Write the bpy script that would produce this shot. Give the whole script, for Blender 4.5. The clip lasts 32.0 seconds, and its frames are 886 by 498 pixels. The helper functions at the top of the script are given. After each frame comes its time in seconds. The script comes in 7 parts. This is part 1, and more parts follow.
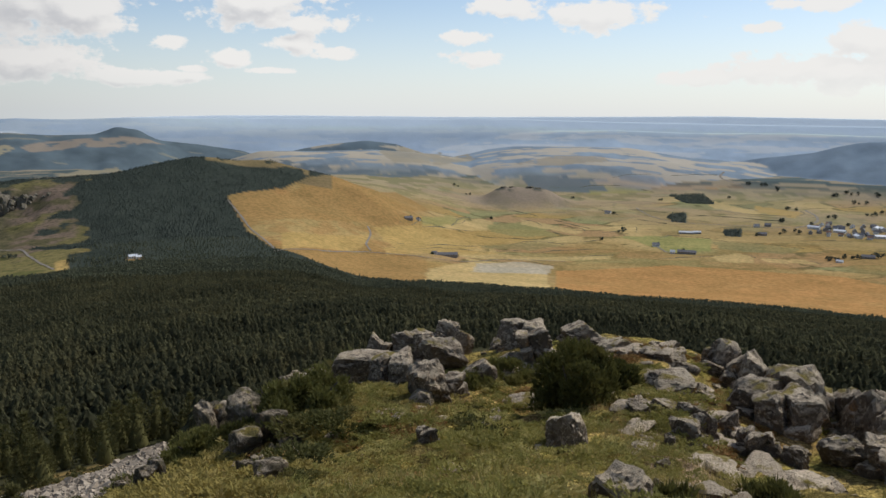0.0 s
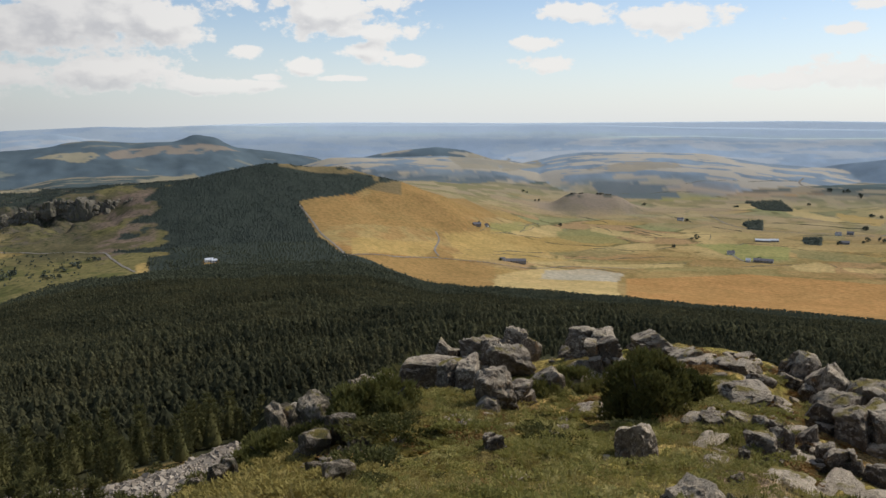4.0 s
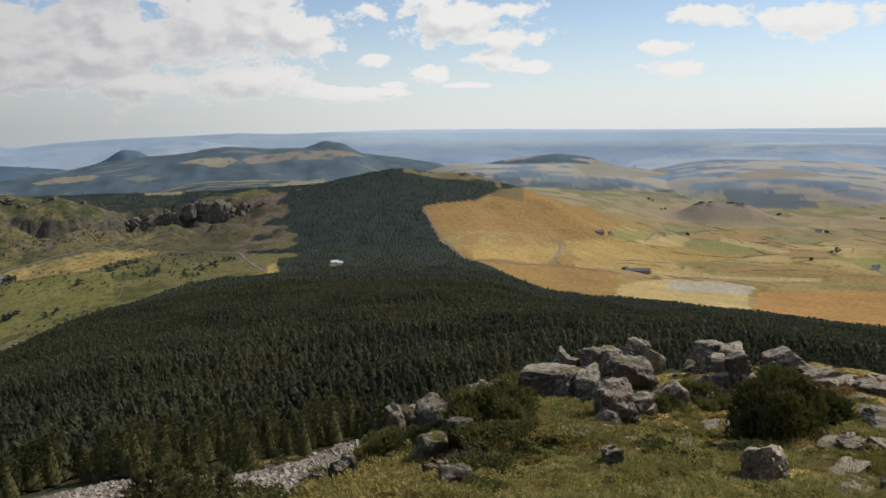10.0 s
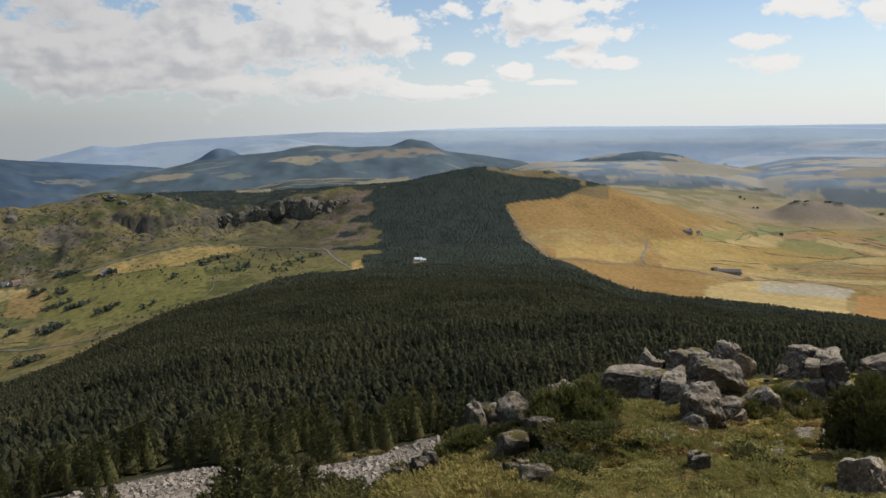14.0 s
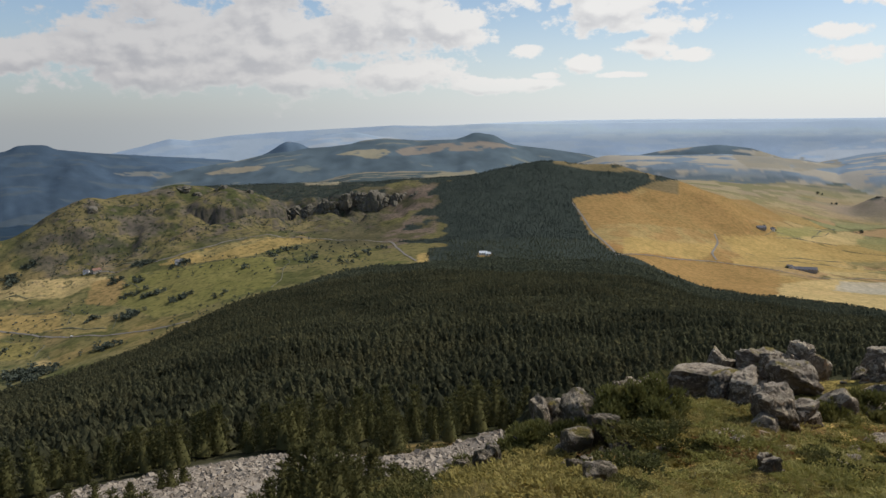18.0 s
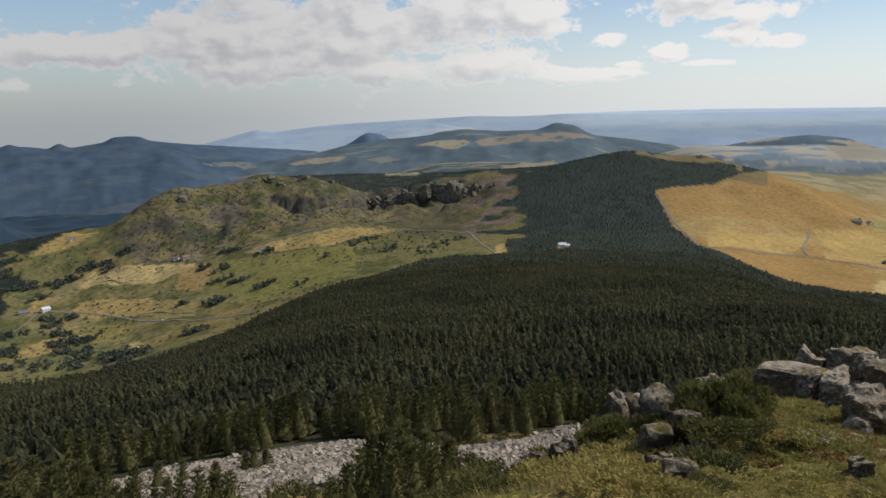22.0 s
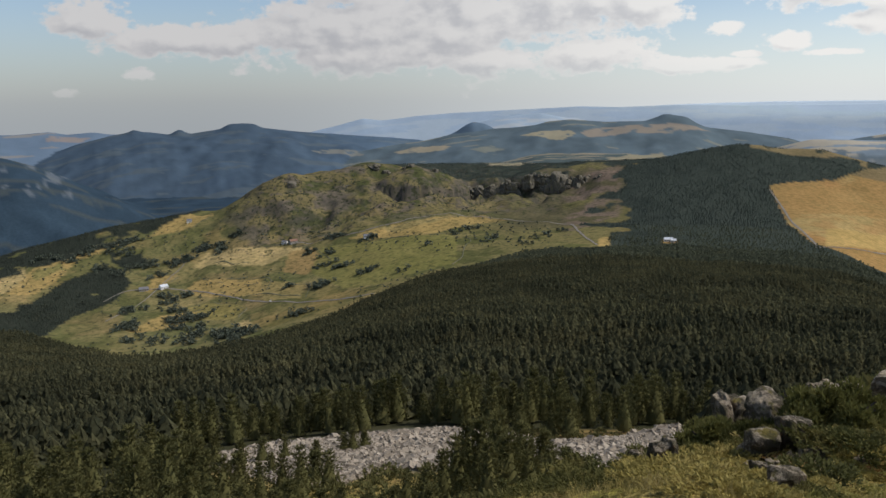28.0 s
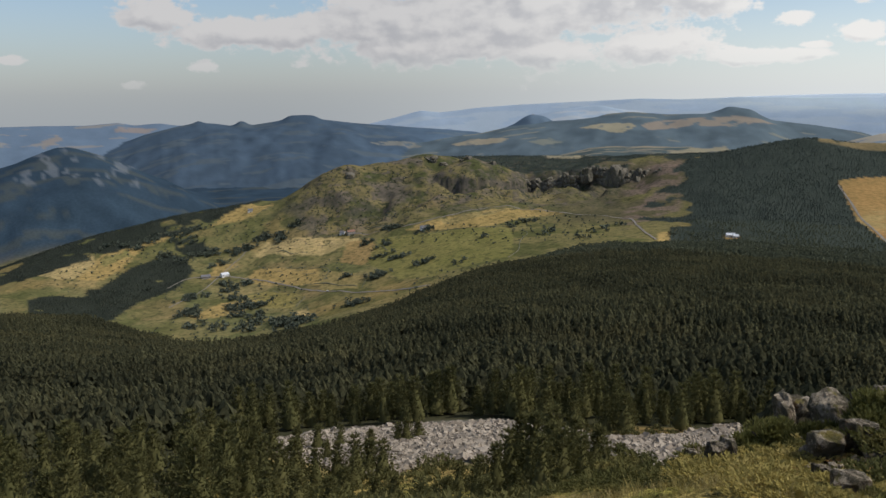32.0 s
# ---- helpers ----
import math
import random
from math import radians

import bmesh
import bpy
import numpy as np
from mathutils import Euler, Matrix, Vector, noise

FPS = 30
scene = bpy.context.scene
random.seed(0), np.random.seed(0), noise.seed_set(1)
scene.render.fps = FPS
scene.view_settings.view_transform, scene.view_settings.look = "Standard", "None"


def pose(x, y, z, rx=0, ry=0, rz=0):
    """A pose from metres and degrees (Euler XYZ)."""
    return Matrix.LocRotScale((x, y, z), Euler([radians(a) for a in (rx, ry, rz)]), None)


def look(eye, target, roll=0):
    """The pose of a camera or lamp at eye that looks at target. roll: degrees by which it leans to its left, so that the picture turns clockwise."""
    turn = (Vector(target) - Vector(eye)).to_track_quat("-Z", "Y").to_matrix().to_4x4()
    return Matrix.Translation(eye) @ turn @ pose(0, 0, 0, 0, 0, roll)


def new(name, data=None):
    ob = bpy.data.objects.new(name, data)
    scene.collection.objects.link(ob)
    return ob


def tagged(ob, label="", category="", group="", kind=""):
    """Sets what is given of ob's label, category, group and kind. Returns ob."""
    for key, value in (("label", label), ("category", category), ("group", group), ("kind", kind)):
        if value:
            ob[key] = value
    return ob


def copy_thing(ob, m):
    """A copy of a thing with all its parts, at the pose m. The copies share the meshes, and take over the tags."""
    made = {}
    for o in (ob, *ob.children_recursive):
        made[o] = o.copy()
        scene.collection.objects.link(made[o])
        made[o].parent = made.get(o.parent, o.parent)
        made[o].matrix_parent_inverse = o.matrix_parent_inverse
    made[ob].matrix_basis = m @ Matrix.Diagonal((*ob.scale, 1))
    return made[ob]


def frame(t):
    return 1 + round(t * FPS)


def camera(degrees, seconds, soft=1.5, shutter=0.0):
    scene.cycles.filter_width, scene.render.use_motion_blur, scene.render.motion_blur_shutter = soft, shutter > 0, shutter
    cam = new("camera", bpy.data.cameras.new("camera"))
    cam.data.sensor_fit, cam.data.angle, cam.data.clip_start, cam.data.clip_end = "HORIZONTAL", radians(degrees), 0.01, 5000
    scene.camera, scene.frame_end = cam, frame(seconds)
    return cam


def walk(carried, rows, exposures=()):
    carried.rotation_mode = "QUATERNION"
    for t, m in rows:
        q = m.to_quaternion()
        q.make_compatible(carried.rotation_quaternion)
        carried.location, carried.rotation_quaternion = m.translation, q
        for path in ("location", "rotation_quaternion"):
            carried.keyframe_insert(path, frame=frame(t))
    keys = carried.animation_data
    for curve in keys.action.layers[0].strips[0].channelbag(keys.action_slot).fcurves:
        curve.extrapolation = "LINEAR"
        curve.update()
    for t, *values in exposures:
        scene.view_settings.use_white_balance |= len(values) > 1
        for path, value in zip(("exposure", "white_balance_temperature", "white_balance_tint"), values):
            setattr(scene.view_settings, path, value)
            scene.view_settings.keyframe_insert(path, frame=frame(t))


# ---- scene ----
cam = camera(58.1, 32.0)
EYE = 1.7

# seconds, turn, tilt, roll of the camera on its stand
PATH = [
    (0.0, -0.00, -9.72, -0.37),
    (0.5, 0.42, -9.47, -0.57),
    (1.0, 0.83, -9.42, -0.54),
    (1.5, 1.31, -9.32, -0.38),
    (2.0, 1.79, -9.34, -0.32),
    (2.5, 2.24, -9.44, -0.15),
    (3.0, 3.11, -9.35, -0.18),
    (3.5, 4.04, -9.33, -0.09),
    (5.5, 7.40, -9.12, -0.18),
    (6.0, 8.30, -9.07, -0.38),
    (6.5, 9.18, -9.00, -0.66),
    (7.0, 10.07, -8.93, -0.59),
    (7.5, 10.68, -8.89, -0.57),
    (8.0, 11.40, -8.86, -0.55),
    (8.5, 12.20, -8.84, -0.57),
    (9.0, 12.86, -8.83, -0.28),
    (9.5, 13.15, -8.86, -0.13),
    (10.0, 13.65, -8.84, 0.11),
    (10.5, 14.45, -8.87, 0.10),
    (11.0, 15.62, -9.00, 0.28),
    (11.5, 16.27, -9.01, 0.18),
    (12.0, 16.91, -8.97, 0.11),
    (12.5, 17.82, -8.97, 0.07),
    (13.0, 18.38, -8.96, 0.34),
    (13.5, 18.93, -8.97, 0.28),
    (14.0, 19.60, -8.96, 0.47),
    (14.5, 20.22, -9.01, 0.45),
    (16.5, 23.01, -9.23, 0.18),
    (17.0, 23.17, -9.30, 0.20),
    (17.5, 23.72, -9.35, 0.47),
    (18.0, 24.32, -9.38, 0.58),
    (18.5, 24.94, -9.43, 0.77),
    (19.0, 25.70, -9.49, 0.77),
    (19.5, 26.27, -9.52, 0.87),
    (20.0, 26.83, -9.58, 0.90),
    (20.5, 27.48, -9.68, 0.79),
    (21.0, 28.19, -9.77, 0.70),
    (21.5, 29.22, -9.89, 0.89),
    (22.0, 29.97, -9.97, 0.89),
    (22.5, 30.74, -10.06, 0.87),
    (23.0, 31.84, -10.12, 1.04),
    (23.5, 32.40, -10.14, 1.04),
    (24.0, 32.98, -10.15, 0.79),
    (24.5, 33.48, -10.15, 0.84),
    (25.0, 34.06, -10.17, 0.82),
    (25.5, 34.76, -10.21, 0.77),
    (27.5, 37.03, -10.55, 0.37),
    (28.0, 37.41, -10.60, 0.52),
    (28.5, 37.90, -10.67, 0.60),
    (29.0, 38.37, -10.75, 0.74),
    (29.5, 38.77, -10.84, 0.60),
    (30.0, 39.26, -10.89, 0.59),
    (30.5, 39.71, -10.93, 0.49),
    (31.0, 40.25, -11.03, 0.58),
    (31.5, 40.96, -11.11, 0.52),
    (32.0, 41.52, -11.12, 0.48),
]
walk(cam, [(t, pose(0, 0, EYE, 90 + p, r, y)) for t, y, p, r in PATH])

# ---- sky and sun ----
SUN_AZ, SUN_EL = -50.0, 46.0   # degrees, positive to the left of the first view


def toward(az, el=0.0):
    a, e = radians(az), radians(el)
    return Vector((-math.sin(a) * math.cos(e), math.cos(a) * math.cos(e), math.sin(e)))


sun = new("sun", bpy.data.lights.new("sun", "SUN"))
sun.data.energy, sun.data.angle, sun.data.color = 3.0, radians(0.6), (1.0, 0.97, 0.925)
sun.matrix_world = look((0, 0, 0), -toward(SUN_AZ, SUN_EL))
scene.view_settings.exposure = 0.0


class Nodes:
    """Short hand for building a node tree."""

    def __init__(self, tree):
        self.tree = tree
        tree.nodes.clear()

    def add(self, kind, *ins, out=0, operation=None, clamp=False, smooth=False, layer=None):
        n = self.tree.nodes.new(kind)
        if operation:
            n.operation = operation
        if clamp:
            n.use_clamp = True
        if smooth:
            n.interpolation_type = "SMOOTHSTEP"
        if layer:
            n.layer_name = layer
        for i, v in enumerate(ins):
            self.put(n, i, v)
        return n.outputs[out] if n.outputs else None

    def put(self, n, key, v):
        if v is None:
            return
        if isinstance(v, bpy.types.NodeSocket):
            self.tree.links.new(v, n.inputs[key])
        else:
            n.inputs[key].default_value = v

    def math(self, op, a, b=None, c=None, clamp=False):
        return self.add("ShaderNodeMath", a, b, c, operation=op, clamp=clamp)

    def vec(self, op, a, b=None, out=0):
        return self.add("ShaderNodeVectorMath", a, b, operation=op, out=out)

    def ramp(self, x, lo, hi, a=0.0, b=1.0):
        return self.add("ShaderNodeMapRange", x, lo, hi, a, b, smooth=True)

    def mix(self, f, a, b, blend="MIX"):
        n = self.tree.nodes.new("ShaderNodeMix")
        n.data_type, n.blend_type = "RGBA", blend
        self.put(n, 0, f), self.put(n, 6, a), self.put(n, 7, b)
        return n.outputs[2]

    def noise(self, v, scale, detail=4.0, rough=0.55, out=0):
        n = self.tree.nodes.new("ShaderNodeTexNoise")
        self.put(n, "Vector", v), self.put(n, "Scale", scale), self.put(n, "Detail", detail), self.put(n, "Roughness", rough)
        return n.outputs[out]


def make_sky():
    w = bpy.data.worlds.new("sky")
    scene.world = w
    w.use_nodes = True
    n = Nodes(w.node_tree)
    sky = n.tree.nodes.new("ShaderNodeTexSky")
    sky.sky_type, sky.sun_disc = "NISHITA", False
    sky.sun_elevation, sky.sun_rotation = radians(SUN_EL), radians(-SUN_AZ)
    sky.air_density, sky.dust_density, sky.altitude = 1.0, 2.0, 1700
    way = n.vec("NORMALIZE", n.add("ShaderNodeTexCoord"))
    xyz = n.tree.nodes.new("ShaderNodeSeparateXYZ")
    n.put(xyz, 0, way)
    x, y, z = xyz.outputs
    az = n.math("MULTIPLY", n.math("ARCTAN2", n.math("MULTIPLY", x, -1.0), y), 57.2958)
    el = n.math("MULTIPLY", n.math("ARCSINE", z), 57.2958)
    place = n.add("ShaderNodeCombineXYZ", az, n.math("MULTIPLY", el, 1.5), 0.0)
    # cloud field: banks at their bearings, broken up by noise; read twice, the second time a little towards the sun
    rows = []

    def banks(weight, *more):
        rows.extend((weight, *m) for m in more)

    banks(1.2, (43.6, 5.71, 7.7, 3.4), (36.8, 5.94, 6.1, 3.9), (30.5, 6.08, 5.3, 3.5), (25.9, 6.89, 3.7, 2.8), (23.6, 6.15, 2.8, 1.5),
          (42.1, 2.96, 7.7, 1.4), (34.0, 2.68, 6.1, 1.1), (27.2, 3.10, 4.5, 1.3), (20.1, 2.19, 4.1, 0.55), (47.1, 4.39, 3.7, 2.0))
    banks(1.1, (13.0, 7.21, 6.1, 1.70), (9.9, 5.96, 3.7, 0.73), (18.9, 4.43, 1.4, 0.53), (10.5, 4.65, 2.0, 0.81), (14.8, 3.55, 2.2, 0.61),
          (17.1, 2.80, 1.2, 0.28), (12.0, 2.75, 1.6, 0.24), (7.0, 3.90, 1.8, 0.45), (-1.6, 5.09, 1.8, 0.61), (-2.8, 3.76, 2.9, 0.69))
    banks(1.1, (-10.3, 6.66, 5.3, 1.06), (-3.7, 7.20, 2.4, 0.73), (-24.1, 6.92, 3.7, 0.57), (-21.0, 5.59, 1.8, 0.37), (-23.1, 2.92, 4.9, 1.06),
          (-27.4, 4.62, 2.4, 1.38), (-17.9, 2.40, 3.2, 0.57), (-27.0, 2.58, 4.5, 1.22))
    banks(1.1, (60.8, 5.06, 3.2, 1.22), (55.5, 3.99, 4.9, 1.22), (51.0, 4.20, 2.8, 1.14), (57.8, 1.76, 1.5, 0.53), (69.3, 2.13, 1.1, 0.32),
          (62.4, 0.67, 1.2, 0.37))
    # scattered clouds go on over the rest of the sky
    rest = n.math("MULTIPLY", n.ramp(el, 8.5, 15.0), n.math("SUBTRACT", n.noise(place, 0.045, 4.0, 0.5), 0.56))

    def cloudiness(at):
        bank = n.math("SUBTRACT", n.math("MULTIPLY", rest, 3.0), n.ramp(el, 9.0, 15.0, 0.7, 0.0))
        for weight, a, e, wa, we in rows:
            d = n.vec("MULTIPLY", n.vec("SUBTRACT", at, (a, e * 1.5, 0.0)), (1 / wa, 1 / (we * 1.5), 0.0))
            bank = n.math("SMOOTH_MAX", bank, n.math("SUBTRACT", weight, n.vec("LENGTH", d, out=1)), 0.2)
        puff, fine, curl = n.noise(at, 0.24, 2.0, 0.5), n.noise(at, 0.8, 3.0, 0.5), n.noise(at, 2.6, 5.0, 0.6)
        soft = n.math("ADD", n.math("MINIMUM", bank, 0.9), n.math("MULTIPLY", n.math("SUBTRACT", puff, 0.5), 2.1))
        mid = n.math("ADD", soft, n.math("MULTIPLY", n.math("SUBTRACT", fine, 0.5), 1.5))
        return n.math("ADD", soft, n.math("MULTIPLY", n.math("SUBTRACT", fine, 0.5), 1.25)), n.math("ADD", mid, n.math("MULTIPLY", n.math("SUBTRACT", curl, 0.5), 0.55))

    dens, edge = cloudiness(place)
    sunward, _ = cloudiness(n.vec("ADD", place, (-0.7, 1.2, 0.0)))
    cover = n.ramp(edge, 0.08, 0.46)
    # tops catch the sun, thick undersides turn grey
    lit = n.ramp(n.math("SUBTRACT", dens, sunward), -0.62, 0.5)
    belly = n.ramp(dens, 0.15, 0.7)
    shade = n.math("SUBTRACT", 1.0, n.math("MULTIPLY", belly, n.math("MULTIPLY", n.math("SUBTRACT", 1.0, lit), 0.85)))
    shade = n.math("MAXIMUM", shade, 0.0)
    # clouds beside the sun are lit right through
    shade = n.math("SUBTRACT", 1.0, n.math("MULTIPLY", n.math("SUBTRACT", 1.0, shade), n.ramp(az, -16.0, 14.0, 0.3, 1.0)))
    cloud = n.mix(shade, (0.57, 0.575, 0.60, 1), (0.86, 0.845, 0.825, 1))
    cloud = n.mix(1.0, cloud, n.mix(n.ramp(az, 14.0, 48.0), (1, 1, 1, 1), (0.70, 0.70, 0.72, 1)), "MULTIPLY")
    # paler low down
    clear = n.mix(1.0, sky.outputs[0], (SKY, SKY, SKY, 1), "MULTIPLY")
    veil = n.ramp(el, -3.0, 9.0, 0.92, 0.03)
    pale = n.mix(n.ramp(az, 8.0, 56.0), (0.74, 0.785, 0.825, 1), (0.34, 0.37, 0.405, 1))
    base = n.mix(veil, clear, pale)
    both = n.mix(n.math("MULTIPLY", cover, n.ramp(el, 0.0, 3.0, 0.35, 0.95)), base, cloud)
    bg = n.add("ShaderNodeBackground", both, 1.0)
    n.add("ShaderNodeOutputWorld", bg)
    w.cycles.sampling_method = "MANUAL"
    w.cycles.sample_map_resolution = 512


SKY = 0.115
make_sky()


# ---- materials ----
def material(name, build, rough=0.9, gloss=0.25, through_light=0.0):
    m = bpy.data.materials.new(name)
    m.use_nodes = True
    n = Nodes(m.node_tree)
    bsdf = n.tree.nodes.new("ShaderNodeBsdfPrincipled")
    bsdf.inputs["Roughness"].default_value = rough
    bsdf.inputs["Specular IOR Level"].default_value = gloss
    colour, height, depth = build(n)
    n.put(bsdf, "Base Color", colour)
    if height is not None:
        b = n.tree.nodes.new("ShaderNodeBump")
        n.put(b, "Height", height), n.put(b, "Distance", depth), n.put(b, "Strength", 0.8)
        n.put(bsdf, "Normal", b.outputs[0])
    out = bsdf.outputs[0]
    if through_light:
        # thin needles and leaves let part of the light through
        out = n.add("ShaderNodeMixShader", through_light, out, n.add("ShaderNodeBsdfTranslucent", colour))
    n.add("ShaderNodeOutputMaterial", out)
    return m


def where(n):
    return n.add("ShaderNodeTexCoord", out=3)


def world_place(n):
    return n.add("ShaderNodeNewGeometry")


def chance(n):
    return n.add("ShaderNodeObjectInfo", out=5)


def island(n):
    return n.add("ShaderNodeNewGeometry", out=8)


def two_tone(a, b, scale, bump=0.02, third=None, per=None, detail=5.0):
    """Two colours broken up at two scales, with a fine relief."""

    def build(n):
        p = where(n)
        big, small = n.noise(p, scale, detail), n.noise(p, scale * 7.0, 3.0)
        c = n.mix(n.ramp(big, 0.35, 0.65), (*a, 1), (*b, 1))
        if third:
            c = n.mix(n.ramp(n.noise(p, scale * 2.3, 4.0), 0.56, 0.66), c, (*third, 1))
        c = n.mix(1.0, c, n.mix(small, (0.6, 0.6, 0.6, 1), (1.35, 1.35, 1.35, 1)), "MULTIPLY")
        if per:
            v = per(n)
            c = n.mix(1.0, c, n.mix(v, (0.72, 0.74, 0.72, 1), (1.28, 1.25, 1.2, 1)), "MULTIPLY")
        return c, small, bump

    return build


def build_ground(n):
    p = world_place(n)
    base = n.add("ShaderNodeVertexColor", layer="cover")
    mask = n.tree.nodes.new("ShaderNodeSeparateColor")
    n.put(mask, 0, n.add("ShaderNodeVertexColor", layer="zone"))
    fields, near = mask.outputs[0], mask.outputs[1]
    # parcels of hay, pasture and ploughed land
    q = n.add("ShaderNodeMapping", n.vec("ADD", p, n.vec("MULTIPLY", n.noise(p, 0.006, 2.0, out=1), (90.0, 90.0, 0.0))), (0, 0, 0), (0, 0, -0.10), (0.0046, 0.0088, 0.0))
    cell = n.tree.nodes.new("ShaderNodeTexVoronoi")
    n.put(cell, "Vector", q), n.put(cell, "Scale", 1.0), n.put(cell, "Randomness", 0.9)
    pick = n.tree.nodes.new("ShaderNodeSeparateColor")
    n.put(pick, 0, cell.outputs["Color"])
    hay = n.mix(n.ramp(pick.outputs[0], 0.35, 0.42), (0.36, 0.25, 0.095, 1), (0.46, 0.345, 0.16, 1))
    crop = n.mix(n.ramp(pick.outputs[1], 0.64, 0.68), hay, (0.245, 0.24, 0.115, 1))
    crop = n.mix(n.ramp(pick.outputs[2], 0.68, 0.72), crop, (0.355, 0.235, 0.12, 1))
    wall = n.tree.nodes.new("ShaderNodeTexVoronoi")
    wall.feature = "DISTANCE_TO_EDGE"
    n.put(wall, "Vector", q), n.put(wall, "Scale", 1.0), n.put(wall, "Randomness", 0.9)
    hedge = n.math("MULTIPLY", n.ramp(wall.outputs["Distance"], 0.025, 0.07, 1.0, 0.0), n.ramp(n.noise(p, 0.02, 3.0), 0.42, 0.55))
    crop = n.mix(n.math("MULTIPLY", hedge, 0.8), crop, (0.095, 0.095, 0.045, 1))
    heaths = n.ramp(n.noise(p, 0.030, 6.0, 0.7), 0.60, 0.66)
    crop = n.mix(n.math("MULTIPLY", heaths, 0.75), crop, (0.115, 0.115, 0.062, 1))
    land = n.mix(fields, base, crop)
    wide, mid, fine = n.noise(p, 0.012, 5.0), n.noise(p, 0.11, 5.0), n.noise(p, 9.0, 5.0, 0.65)
    reach = n.tree.nodes.new("ShaderNodeSeparateColor")
    n.put(reach, 0, n.add("ShaderNodeVertexColor", layer="distance"))
    air = n.math("SUBTRACT", 1.0, n.math("MULTIPLY", reach.outputs[0], 0.85))
    # crags and scrub of the cirque
    crag, scrub = n.noise(p, 0.045, 6.0, 0.7), n.noise(p, 0.075, 5.0, 0.65)
    land = n.mix(n.math("MULTIPLY", n.ramp(crag, 0.54, 0.62), reach.outputs[1]), land, (0.125, 0.105, 0.080, 1))
    land = n.mix(n.math("MULTIPLY", n.ramp(scrub, 0.53, 0.60), n.math("MULTIPLY", n.math("ADD", reach.outputs[1], n.math("MULTIPLY", reach.outputs[2], 0.55)), 0.9)), land, (0.052, 0.056, 0.030, 1))
    land = n.mix(air, land, n.mix(wide, (0.68, 0.72, 0.68, 1), (1.32, 1.26, 1.24, 1)), "MULTIPLY")
    land = n.mix(air, land, n.mix(n.ramp(mid, 0.3, 0.7), (0.78, 0.82, 0.8, 1), (1.2, 1.16, 1.14, 1)), "MULTIPLY")
    heath = n.mix(n.ramp(n.noise(p, 0.8, 6.0, 0.6), 0.44, 0.56), (0.44, 0.335, 0.115, 1), (0.31, 0.275, 0.075, 1))
    heath = n.mix(n.ramp(n.noise(p, 0.55, 5.0, 0.7), 0.56, 0.66), heath, (0.29, 0.16, 0.058, 1))
    heath = n.mix(n.ramp(n.noise(p, 2.6, 4.0, 0.7), 0.60, 0.68), heath, (0.26, 0.22, 0.10, 1))
    heath = n.mix(n.math("MULTIPLY", n.ramp(n.noise(p, 1.1, 5.0, 0.65), 0.50, 0.60), 0.8), heath, (0.135, 0.105, 0.042, 1))
    heath = n.mix(n.math("MULTIPLY", mask.outputs[2], 0.75), heath, (0.42, 0.25, 0.11, 1))
    heath = n.mix(n.math("MULTIPLY", n.add("ShaderNodeVertexColor", layer="zone", out=1), 0.9), heath, (0.46, 0.33, 0.235, 1))
    tiny = n.noise(p, 34.0, 3.0, 0.7)
    heath = n.mix(1.0, heath, n.mix(n.ramp(fine, 0.3, 0.7), (0.36, 0.37, 0.34, 1), (1.4, 1.34, 1.24, 1)), "MULTIPLY")
    heath = n.mix(1.0, heath, n.mix(n.ramp(tiny, 0.3, 0.7), (0.45, 0.45, 0.45, 1), (1.4, 1.4, 1.4, 1)), "MULTIPLY")
    land = n.mix(near, land, heath)
    return land, n.math("MULTIPLY", n.math("ADD", fine, n.math("MULTIPLY", tiny, 0.4)), near), 0.09


